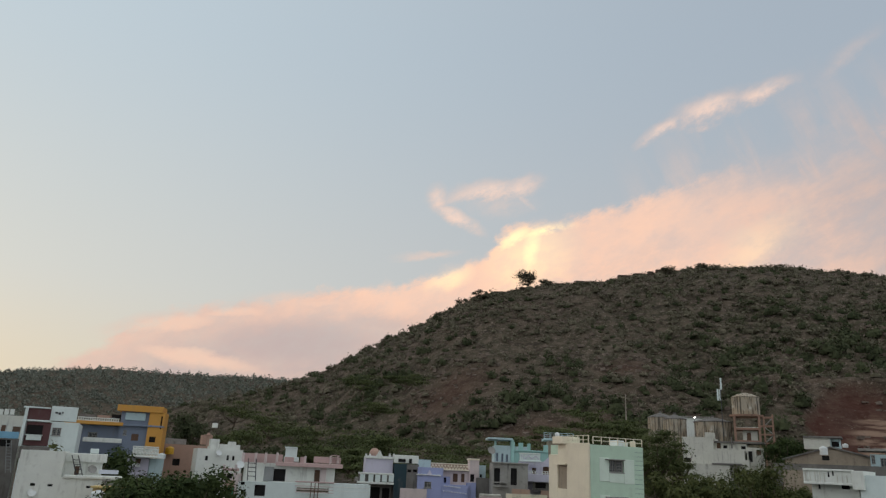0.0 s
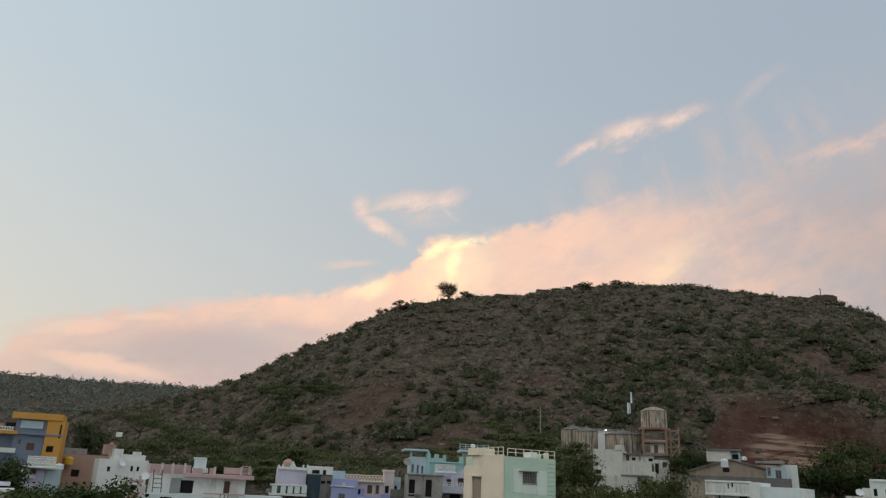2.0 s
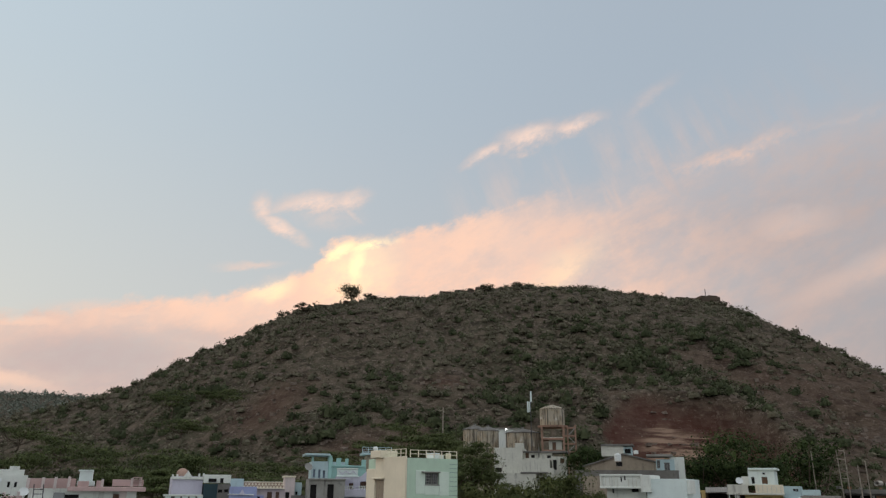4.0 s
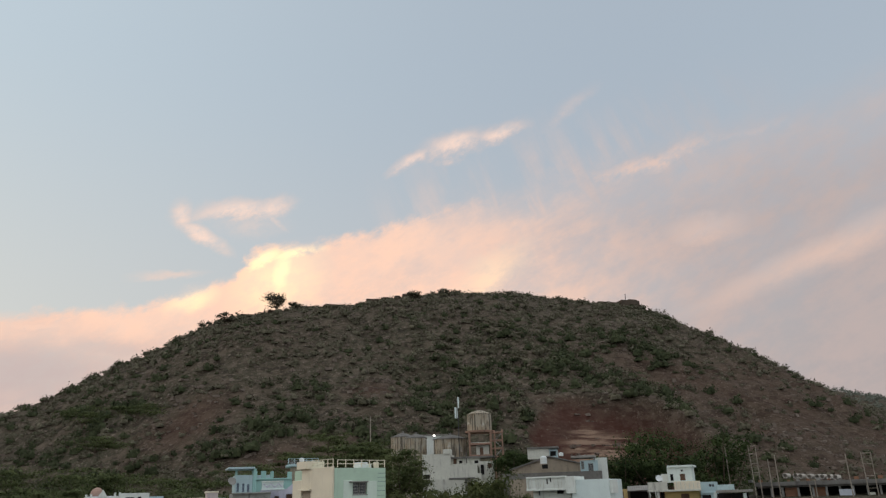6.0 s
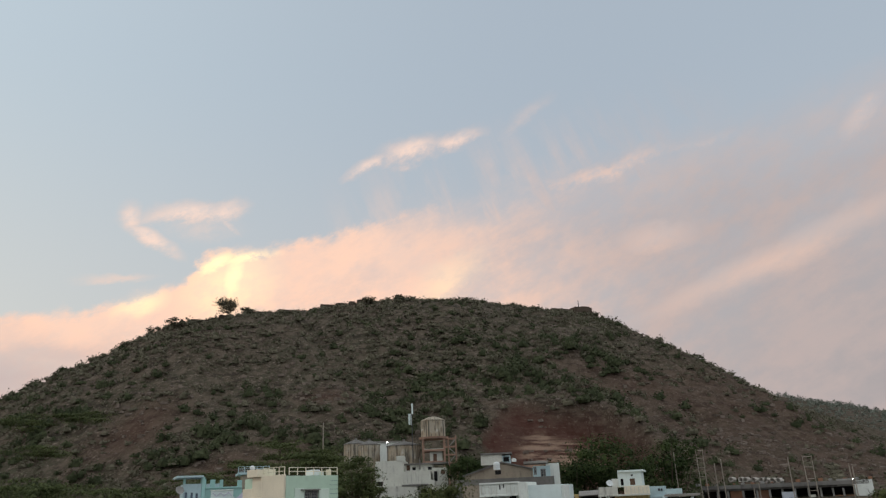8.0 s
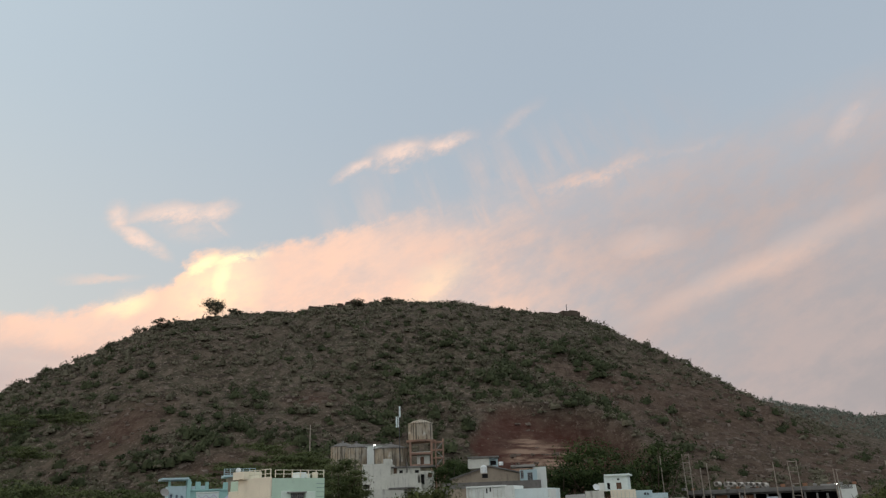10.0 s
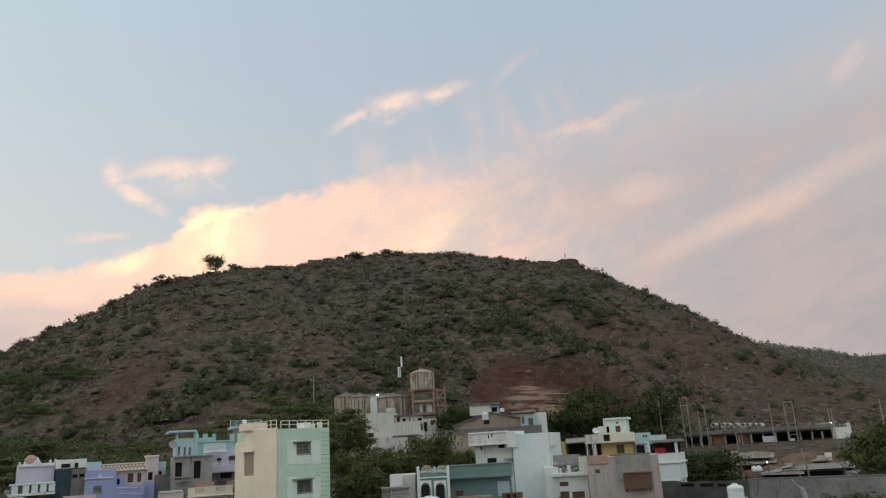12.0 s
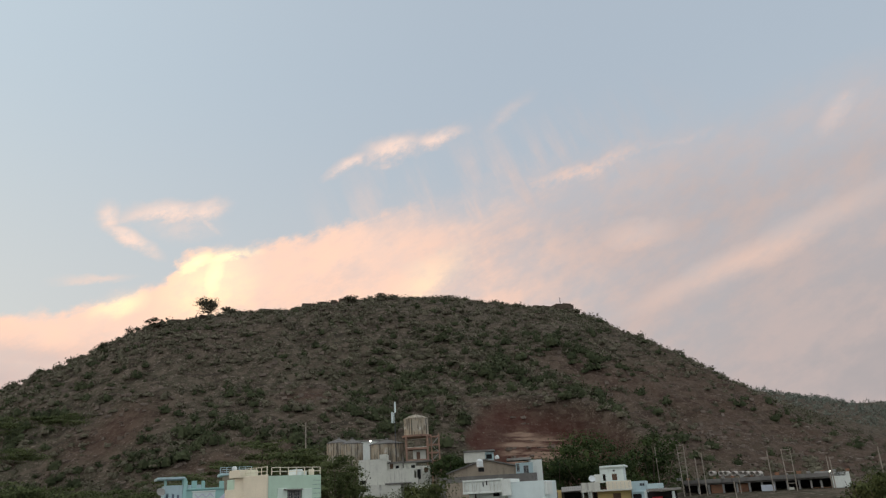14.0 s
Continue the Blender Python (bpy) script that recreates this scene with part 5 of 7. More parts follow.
box(h, "chimney_cap", -1.69, -0.93, 0.30, 1.20, 11.31, 11.44, SALMON)
box(h, "box", -0.03, 0.61, 10.00, 11.00, 12.61, 13.18, WHITE)

h = thing("house", "pink and white house with roof parapet and outside stair", "house", -12.98, 64.71, 9.3)
block(h, "wall", -3.23, 4.67, 2.00, 9.00, 6.72, 8.66, WHITE, [(-0.68, 0.38, 7.16, 8.20, "dark"), (2.89, 3.73, 7.25, 8.25, "door")])
box(h, "roof_slab", -0.50, 5.30, 1.10, 9.00, 8.46, 8.79, PINK, "pink roof slab with moulded edge")
block(h, "parapet", -3.51, -0.01, 2.20, 2.50, 8.51, 9.42, PINK, [])
box(h, "parapet", 0.17, 0.99, 1.50, 1.80, 8.71, 9.24, PINK)
box(h, "parapet", 1.53, 1.97, 1.50, 1.80, 8.77, 9.29, PINK)
box(h, "parapet", 2.71, 5.09, 1.50, 1.80, 8.86, 9.39, PINK)
box(h, "parapet_pier", -3.45, -3.26, 1.40, 1.90, 8.49, 9.43, PALEPINK)
box(h, "parapet_pier", -2.40, -2.21, 1.40, 1.90, 8.54, 9.48, PALEPINK)
box(h, "parapet_pier", -1.54, -1.35, 1.40, 1.90, 8.58, 9.52, PALEPINK)
box(h, "parapet_pier", -0.57, -0.38, 1.40, 1.90, 8.62, 9.57, PALEPINK)
box(h, "parapet_pier", 1.87, 2.07, 1.40, 1.90, 8.73, 9.40, PALEPINK)
box(h, "parapet_pier", 4.09, 4.29, 1.40, 1.90, 8.83, 9.50, PALEPINK)
box(h, "parapet_pier", 4.73, 4.93, 1.40, 1.90, 8.86, 9.53, PALEPINK)
box(h, "parapet_ledge", 4.20, 4.95, 1.30, 1.60, 9.50, 9.57, PINK)
box(h, "parapet_ledge", 4.22, 4.96, 1.30, 1.60, 9.33, 9.40, PINK)
box(h, "parapet_ledge", 4.23, 4.98, 1.30, 1.60, 9.17, 9.23, PINK)
box(h, "roof_tank", 0.17, 1.16, 2.50, 5.00, 9.10, 10.07, CLEANWHITE, "white masonry roof tank")
box(h, "roof_tank_base", 0.09, 1.37, 2.30, 5.20, 8.86, 9.25, CLEANWHITE)
box(h, "roof_tank_cap", 0.07, 1.16, 2.40, 5.10, 10.00, 10.12, CLEANWHITE)
box(h, "mullion", -1.46, -0.64, 1.90, 2.05, 7.12, 8.35, GREYMETAL)
box(h, "porch_post", 3.37, 3.92, 1.70, 2.00, 7.13, 8.51, PALEPINK)
block(h, "wall", -3.61, -1.07, 0.00, 2.00, None, 7.07, CLEANWHITE, [(-3.18, -2.85, 6.82, 7.09, "dark"), (-3.09, -2.77, 6.05, 6.41, "dark"), (-2.00, -1.11, 5.97, 6.87, "dark")])
block(h, "wall", -1.07, 1.47, 0.00, 2.00, None, 7.13, CLEANWHITE, [])
block(h, "wall", 4.23, 7.75, -0.20, 2.00, None, 7.23, CLEANWHITE, [])
box(h, "groove", 4.25, 7.73, -0.23, -0.18, 6.92, 6.96, WHITE)
box(h, "groove", 4.28, 7.75, -0.23, -0.18, 6.60, 6.63, WHITE)
block(h, "wall", 1.33, 4.65, -0.10, 1.90, None, 6.33, CLEANWHITE, [])
box(h, "handrail", 1.31, 4.64, -0.30, -0.10, 7.21, 7.32, PINK)
box(h, "rail", 1.34, 4.57, -0.25, -0.15, 6.90, 6.97, PALEPINK)
box(h, "rail", 1.37, 4.60, -0.25, -0.15, 6.63, 6.70, PALEPINK)
box(h, "rail", 1.39, 4.62, -0.25, -0.15, 6.40, 6.47, PALEPINK)
box(h, "post", 2.65, 2.72, -0.28, -0.10, 5.96, 7.24, WOOD)
box(h, "post", 2.98, 3.05, -0.28, -0.10, 5.97, 7.25, WOOD)
box(h, "post", 3.27, 3.34, -0.28, -0.10, 5.99, 7.26, WOOD)
ladder(h, -2.28, 7.21, -2.44, 8.95, -0.2, DARKMETAL, 0.65)
dish(h, -3.45, 8.40, 0.6, 0.5, PLASTIC)
block(h, "wall", -4.61, -3.38, -0.50, 2.50, None, 7.69, PALEPINK, [(-4.36, -3.90, 7.28, 7.80, "dark"), (-4.18, -3.59, 5.73, 6.61, "green")])
box(h, "porch_beam", -4.72, -3.53, -0.60, 1.00, 7.87, 8.10, PINK)
box(h, "porch_post", -4.73, -4.55, -0.60, -0.30, 7.67, 8.39, PALEPINK)
box(h, "porch_post", -3.77, -3.59, -0.60, -0.30, 7.71, 8.43, PALEPINK)
box(h, "stone_panel", -4.41, -3.63, -0.54, -0.40, 6.61, 7.15, SALMON)

h = thing("house", "lilac house with moulded balcony and small dome", "house", -5.28, 73.81, 7.1)
block(h, "wall", -1.27, 1.47, 1.20, 7.20, None, 9.78, LILAC, [])
box(h, "cornice", -1.42, 1.50, 1.00, 1.50, 9.51, 9.73, WHITE)
box(h, "parapet_pier", -1.35, -1.18, 1.00, 1.40, 9.61, 9.94, WHITE)
box(h, "parapet_pier", -0.96, -0.79, 1.00, 1.40, 9.63, 9.95, WHITE)
box(h, "parapet_pier", 1.00, 1.17, 1.00, 1.40, 9.72, 10.05, WHITE)
box(h, "parapet_pier", 1.40, 1.57, 1.00, 1.40, 9.74, 10.07, WHITE)
gable(h, -0.35, 9.65, 0.49, 10.33, 1.0, 1.4, WHITE)
dome(h, -0.38, 10.02, 2.2, 0.55, SALMON)
box(h, "parapet", 1.48, 3.95, 0.60, 0.90, 9.20, 9.96, WHITE)
# near-black plates laid on the parapet for the shade in its gaps
box(h, "panel_opening", 1.93, 2.65, 0.50, 0.65, 9.29, 9.61, DARK)
box(h, "panel_opening", 2.99, 3.28, 0.50, 0.65, 9.22, 9.65, DARK)
box(h, "balcony_slab", -1.99, 1.53, -0.60, 1.30, 7.14, 7.34, WHITE)
box(h, "baluster_panel", -1.76, -1.27, -0.50, -0.30, 7.29, 8.01, CLEANWHITE)
box(h, "baluster_panel", -0.94, -0.46, -0.50, -0.30, 7.32, 8.05, CLEANWHITE)
box(h, "baluster_panel", -0.29, 0.20, -0.50, -0.30, 7.35, 8.08, CLEANWHITE)
box(h, "baluster_panel", 0.36, 0.85, -0.50, -0.30, 7.38, 8.11, CLEANWHITE)
box(h, "baluster_panel", 1.02, 1.51, -0.50, -0.30, 7.40, 8.13, CLEANWHITE)
box(h, "balcony_back", -1.91, 1.53, -0.28, -0.20, 7.34, 8.02, DARKCEMENT)
box(h, "handrail", -1.95, 1.48, -0.55, -0.25, 8.02, 8.18, WHITE)
block(h, "wall", -1.79, 1.69, 0.90, 3.90, None, 7.10, DARKCEMENT, [(-0.62, 0.32, 5.78, 6.83, "dark"), (0.54, 1.26, 5.82, 6.77, "dark")])
box(h, "lean_to", -2.19, -0.97, 1.50, 3.00, 7.29, 7.66, TIN)
block(h, "dark_shaft", 1.57, 2.79, 0.30, 3.30, None, 9.12, NAVY, [])
block(h, "wall", 2.80, 3.97, 0.30, 5.30, None, 9.12, DARKCEMENT, [(2.86, 3.25, 8.36, 8.63, "dark"), (3.42, 3.81, 8.39, 8.65, "dark")])

h = thing("house", "periwinkle blue house with lattice parapet and pink wall", "house", 1.37, 73.99, 0.9)
block(h, "wall", -2.82, -0.31, 0.00, 6.00, None, 8.91, BLUE, [(-2.11, -1.43, 7.00, 7.57, "win")])
block(h, "wall", -2.85, -1.56, 1.00, 4.00, 8.16, 9.63, SKYBLUE, [])
box(h, "cornice", -2.94, -0.57, -0.10, 0.30, 8.15, 8.24, WHITE)
gable(h, -1.94, 8.16, -1.34, 8.69, -0.12, 0.1, LILAC)
block(h, "wall", -0.39, 2.45, 1.50, 5.50, 7.34, 8.89, PALEPINK, [(0.71, 1.19, 7.64, 8.44, "door"), (1.53, 1.87, 7.64, 8.45, "door")])
lattice(h, -1.58, 2.15, 1.20, 8.74, 9.29, CREAM, 12, 2)
box(h, "string_course", -1.56, 2.30, 1.10, 1.60, 8.71, 8.83, CREAM)
block(h, "wall", 2.31, 3.29, 1.20, 4.20, 7.12, 9.95, PALEPINK, [(2.43, 2.82, 7.73, 8.44, "dark")])
box(h, "parapet", 2.14, 3.32, 1.10, 3.20, 9.79, 9.95, CREAM)
block(h, "wall", 3.35, 4.00, 1.80, 4.80, 7.14, 9.34, SKYBLUE, [(3.42, 3.64, 8.17, 8.48, "dark")])
block(h, "wall", -0.37, 2.11, -0.20, 1.80, None, 7.39, BLUE, [])
block(h, "wall", -0.48, 0.41, 0.60, 1.60, 7.34, 8.12, BLUE, [(-0.21, 0.03, 7.54, 8.03, "dark")])
block(h, "wall", 2.05, 2.96, 0.40, 3.40, None, 7.65, BLUE, [])
beads(h, -0.15, 7.26, 1.35, 7.15, -0.35, 9)
beads(h, -0.21, 6.79, 1.94, 6.62, -0.35, 9)
beads(h, -2.76, 8.26, -0.62, 8.16, -0.25, 8)
block(h, "garden_wall", -4.41, -1.85, -0.80, -0.40, None, 6.89, PALEPINK, [])
block(h, "boundary_wall", 2.98, 4.80, 0.80, 1.30, None, 8.16, DARKCEMENT, [])

h = thing("house", "half finished cement house with tan balcony", "house", 7.27, 69.62, -1.0)
block(h, "wall", -1.73, 1.53, 0.00, 5.00, None, 9.64, CEMENT, [(-1.59, -1.03, 7.72, 9.14, "dark"), (-0.05, 0.53, 7.70, 9.19, "dark")])
box(h, "slab_edge", -1.83, 1.58, -0.15, 0.20, 9.54, 9.69, CEMENT)
box(h, "stair_flight", -1.66, -0.41, -0.70, -0.10, 7.84, 7.94, CEMENT)
box(h, "stair_flight", -1.65, -0.40, -0.70, -0.10, 7.51, 7.61, CEMENT)
block(h, "wall", -2.85, -0.91, -1.20, 0.80, None, 6.72, PALEPINK, [])
box(h, "wall_cap", -2.91, -1.01, -1.30, -0.60, 6.68, 6.86, OLDWHITE)
block(h, "balcony_front", -0.57, 3.13, -1.40, -1.20, 6.26, 7.00, CREAM, [(-0.02, 0.77, 6.46, 6.93, "vent"), (1.71, 2.46, 6.47, 6.94, "vent")])
block(h, "wall", -0.42, 3.21, -0.90, 1.10, None, 6.23, OLDWHITE, [])
box(h, "balcony_slab", -0.61, 3.18, -1.50, 0.00, 6.17, 6.31, CREAM)
block(h, "low_wall", 0.04, 1.69, -0.60, -0.30, 6.96, 7.39, SALMON, [])

h = thing("stair_tower", "pale blue stair tower with slits and turquoise roof slab", "tower", 7.41, 77.65, 0.5)
block(h, "wall", -1.10, 0.69, 0.00, 3.00, None, 11.43, SKYBLUE, [(-0.90, -0.69, 9.84, 10.65, "blue"), (-0.37, -0.16, 9.81, 10.62, "blue"), (0.10, 0.32, 9.79, 10.54, "blue")])
box(h, "roof_slab", -1.80, 0.73, -0.50, 3.40, 11.99, 12.18, SKYBLUE)
box(h, "roof_post", -1.10, -0.89, 0.10, 0.40, 11.41, 12.06, TEAL)
box(h, "roof_post", 0.54, 0.76, 0.10, 0.40, 11.34, 11.99, TEAL)
box(h, "corner_strip", 0.60, 0.92, -0.10, 0.20, 9.65, 12.03, TEAL)
dish(h, -1.44, 10.84, -0.4, 0.6, CEMENT)

h = thing("house", "turquoise parapet house with brown tank room", "house", 11.58, 83.20, -3.9)
block(h, "wall", -2.81, 1.18, 0.00, 6.00, None, 11.11, TEAL, [])
box(h, "merlon", -2.88, -2.53, -0.10, 0.30, 11.14, 12.02, TEAL)
box(h, "merlon", -2.13, -1.61, -0.10, 0.30, 11.10, 11.98, TEAL)
box(h, "merlon", -1.15, -0.80, -0.10, 0.30, 11.05, 11.94, TEAL)
box(h, "merlon", 0.66, 1.14, -0.10, 0.30, 10.96, 11.85, TEAL)
box(h, "coping", -2.87, 1.14, -0.15, 0.40, 11.05, 11.22, TEAL)
box(h, "balustrade", -2.52, -1.08, 0.00, 0.30, 11.21, 11.57, SKYBLUE)
block(h, "tank_room", 1.32, 3.15, 2.00, 5.00, 9.91, 12.54, TANCEMENT, [])
box(h, "roof_slab", 0.83, 4.14, 1.60, 5.40, 12.45, 12.70, SKYBLUE)
railing(h, 0.83, 4.14, 1.60, 12.64, 13.31, SKYBLUE, 6, 3)
block(h, "tank_room", 3.19, 4.12, 2.40, 5.40, 9.84, 12.50, TANCEMENT, [])

h = thing("house", "white house with lilac arched balcony", "house", 10.06, 72.30, -5.9)
block(h, "wall", -1.81, 2.14, 1.20, 6.20, None, 9.94, LILAC, [(-0.50, -0.09, 8.72, 9.34, "door"), (0.57, 1.19, 8.70, 9.48, "door")])
block(h, "parapet", -1.72, 0.25, 0.00, 0.25, 9.92, 10.63, CLEANWHITE, [])
box(h, "coping", -1.76, 0.35, -0.15, 0.40, 9.86, 10.01, CLEANWHITE)
box(h, "coping", -1.78, 0.28, -0.10, 0.30, 10.58, 10.68, WHITE)
vpattern(h, -1.56, 10.11, 0.14, 10.43, -0.06, LILAC)
gable(h, 0.31, 9.70, 2.60, 10.71, 0.0, 0.3, LILAC)
arch(h, -1.63, 8.86, 0.10, 9.82, 0.0, 0.25, LILAC)
arch(h, 0.18, 8.75, 1.99, 9.71, 0.0, 0.25, LILAC)
railing(h, -1.63, 1.91, 0.05, 8.70, 9.06, WHITE, 16, 2)
box(h, "balcony_slab", -1.72, 2.00, -0.20, 1.20, 8.05, 8.75, LILAC)
block(h, "wall", -0.44, 2.05, 0.30, 1.20, 7.29, 8.00, DARKCEMENT, [(-0.19, 0.82, 7.48, 7.98, "dark")])
block(h, "wall", 0.32, 2.03, -0.20, 1.80, None, 7.28, SALMON, [(0.88, 1.58, 5.68, 6.68, "shutter")])

h = thing("house", "mint and cream three storey house with roof railing", "house", 12.32, 58.72, 22.2)
block(h, "wall", -0.00, 5.04, 0.00, 6.00, None, 11.24, MINT, [(1.75, 3.13, 9.21, 10.13, "win"), (1.80, 3.27, 6.26, 7.20, "win")])
cream_side(h)
box(h, "window_surround", 0.81, 1.70, -0.04, 0.06, 8.49, 10.30, PALEMINT)
box(h, "window_surround", 3.13, 4.12, -0.04, 0.06, 8.36, 10.22, PALEMINT)
box(h, "window_surround", 1.69, 3.12, -0.04, 0.06, 8.42, 9.16, PALEMINT)
box(h, "window_surround", 0.81, 1.74, -0.04, 0.06, 5.94, 7.50, PALEMINT)
box(h, "window_surround", 3.27, 4.08, -0.04, 0.06, 5.74, 7.34, PALEMINT)
box(h, "window_surround", 1.74, 3.26, -0.04, 0.06, 5.84, 6.22, PALEMINT)
box(h, "sunshade", 1.34, 3.05, -0.35, 0.05, 10.12, 10.21, CEMENT)
box(h, "sunshade", 1.32, 3.22, -0.45, 0.05, 7.26, 7.37, CEMENT)
box(h, "groove", 4.22, 5.04, -0.01, 0.02, 10.80, 10.83, SEAGREEN)
box(h, "groove", 4.22, 5.04, -0.01, 0.02, 10.48, 10.51, SEAGREEN)
box(h, "groove", 4.21, 5.03, -0.01, 0.02, 10.16, 10.19, SEAGREEN)
box(h, "groove", 4.21, 5.02, -0.01, 0.02, 9.80, 9.83, SEAGREEN)
box(h, "groove", 4.20, 5.02, -0.01, 0.02, 9.44, 9.47, SEAGREEN)
box(h, "groove", 4.20, 5.01, -0.01, 0.02, 9.08, 9.11, SEAGREEN)
box(h, "groove", 4.19, 5.00, -0.01, 0.02, 8.72, 8.75, SEAGREEN)
box(h, "groove", 4.19, 5.00, -0.01, 0.02, 8.36, 8.39, SEAGREEN)
box(h, "groove", 4.18, 4.99, -0.01, 0.02, 8.01, 8.04, SEAGREEN)
box(h, "groove", 4.18, 4.98, -0.01, 0.02, 7.65, 7.68, SEAGREEN)
box(h, "groove", 4.17, 4.98, -0.01, 0.02, 7.30, 7.33, SEAGREEN)
box(h, "groove", 4.17, 4.97, -0.01, 0.02, 6.95, 6.98, SEAGREEN)
box(h, "groove", 4.16, 4.96, -0.01, 0.02, 6.59, 6.62, SEAGREEN)
box(h, "groove", 4.16, 4.96, -0.01, 0.02, 6.24, 6.27, SEAGREEN)
box(h, "groove", 4.15, 4.95, -0.01, 0.02, 5.89, 5.92, SEAGREEN)
railing(h, 0.46, 5.18, 0.30, 11.30, 11.89, CREAM, 7, 2)
roof_rail_side(h)
box(h, "roof_tank", 3.40, 4.10, 1.20, 2.20, 11.29, 11.75, PLASTIC, "white roof tank")
box(h, "roof_box", 3.97, 4.20, 0.80, 1.30, 11.26, 11.58, WHITE)
box(h, "roof_box", 4.67, 4.97, 0.80, 1.20, 11.24, 11.75, CREAM)

h = thing("water_tower", "stained concrete water tank on a rust coloured frame", "water tower", 63.66, 152.22, -22.7)
water_tower(h, -2.03, 15.95, 3.40, 25.52, 0.67, 22.13, 5.56, 16.27)

h = thing("storage_tank", "round stained concrete tank with shallow cone roof", "tank", 58.84, 157.36, -20.5, "round tanks")
round_tank(h, -3.40, 16.75, 4.19, 20.63)

h = thing("storage_tank", "low round stained concrete tank", "tank", 53.32, 163.53, -18.1, "round tanks")
round_tank(h, -2.63, 17.66, 2.29, 21.39)

h = thing("storage_tank", "pale stained round concrete tank", "tank", 51.65, 170.34, -16.9, "round tanks")
round_tank(h, -2.49, 18.14, 3.23, 22.10)

h = thing("shed", "long white shed behind the tanks", "shed", 60.25, 180.20, -15.5)
block(h, "wall", -6.84, 6.13, 0.00, 5.00, None, 23.47, WHITE, [])
box(h, "roof_slab", -7.08, 6.49, -0.40, 5.40, 23.30, 23.58, TIN)

h = thing("house", "white stepped house with stained walls below the tower", "house", 50.53, 132.71, -26.8)
block(h, "wall", -5.99, -0.68, 0.00, 8.00, None, 16.28, OLDWHITE, [(-5.81, -4.62, 11.88, 12.61, "dark"), (-3.95, -3.73, 12.84, 13.15, "dark")])
box(h, "parapet", -1.98, -0.56, 0.00, 3.00, 15.96, 17.12, OLDWHITE)
block(h, "wall", -0.68, 4.46, -0.60, 5.40, None, 14.16, OLDWHITE, [])
block(h, "wall", -0.85, 4.75, 2.00, 6.00, 13.82, 15.52, OLDWHITE, [(-0.29, 0.37, 14.46, 15.42, "shutter"), (0.80, 1.46, 14.51, 15.04, "dark"), (3.77, 4.54, 14.44, 14.97, "dark")])
block(h, "wall", 4.76, 7.36, 1.00, 5.00, None, 14.71, OLDWHITE, [(4.97, 5.63, 12.33, 14.12, "dark"), (6.32, 7.08, 13.51, 14.36, "shutter")])
box(h, "roof_slab", -0.75, 7.67, 1.50, 6.00, 15.42, 15.74, DARKCEMENT)
box(h, "roof_beam", 2.24, 2.46, 1.00, 1.30, 14.51, 16.42, DARKCEMENT)
block(h, "wall", -5.78, 2.06, -2.00, 0.00, None, 11.65, OLDWHITE, [])
box(h, "ledge", -0.82, 4.06, -2.20, 0.00, 11.56, 11.86, DARKCEMENT)
block(h, "wall", 2.24, 3.51, -1.50, 0.50, None, 11.80, CEMENT, [(2.53, 2.96, 8.74, 10.78, "dark")])
block(h, "wall", 3.51, 5.21, -1.20, 0.80, None, 12.54, OLDWHITE, [(4.11, 4.43, 8.65, 11.21, "dark")])

h = thing("house", "tan gabled house with grey boundary wall", "house", 59.57, 113.29, -30.7)
gable_house(h, -5.69, 11.62, 6.03, 14.42, 9.49, 12.13)
block(h, "upper_room", -3.11, 0.62, 4.00, 8.00, 14.36, 16.13, OLDWHITE, [])
box(h, "roof_slab", -3.12, 2.32, 3.70, 8.20, 16.07, 16.36, DARKCEMENT)
block(h, "upper_room", 0.60, 2.01, 4.60, 8.60, 14.22, 16.00, SKYBLUE, [(0.80, 1.81, 14.81, 15.60, "dark")])
block(h, "wall", 5.86, 8.72, -0.50, 3.50, None, 13.65, SKYBLUE, [(6.00, 6.48, 12.32, 13.53, "win"), (7.12, 7.97, 11.68, 13.17, "win")])
box(h, "roof_sheet", 4.40, 8.51, -1.00, 4.00, 14.07, 14.45, TIN)
block(h, "wall", 8.09, 10.29, 0.50, 3.50, None, 14.05, WHITE, [])
block(h, "boundary_wall", -6.98, 9.23, -3.00, -2.60, None, 11.90, DARKCEMENT, [])
tank(h, -0.00, 13.27, -3.4, 1.3, 0.55, PLASTIC)
tank(h, 2.74, 14.63, 2.0, 0.6, 0.4, PLASTIC)
box(h, "downpipe", -0.31, 0.64, -3.60, -3.10, 12.51, 13.15, DARK)
block(h, "lean_to", -5.80, -0.63, -4.00, -2.00, None, 10.95, TANCEMENT, [])

h = thing("house", "white house with panelled balcony and large blank wall", "house", 38.10, 68.06, -43.2)
block(h, "wall", 0.70, 4.48, -1.00, 6.00, None, 9.99, CLEANWHITE, [])
box(h, "parapet", 0.22, 1.16, -1.40, 3.00, 8.72, 10.34, WHITE)
box(h, "wall_pier", 4.29, 4.75, -0.80, 2.00, 8.62, 9.88, WHITE)
block(h, "wall", -3.58, 0.37, 0.00, 6.00, None, 9.21, WHITE, [(-1.10, -0.37, 8.72, 9.12, "dark"), (-2.38, -1.35, 6.96, 7.75, "dark")])
block(h, "balcony_front", -3.88, 0.17, -1.20, -1.00, 9.14, 10.27, WHITE, [(-1.79, -1.64, 9.70, 10.15, "dark"), (-1.42, -1.27, 9.84, 10.30, "dark")])
box(h, "balcony_slab", -3.89, 0.21, -1.30, 0.00, 9.05, 9.25, WHITE)
box(h, "panel_rib", -3.69, -3.62, -1.26, -1.18, 9.35, 10.15, OLDWHITE)
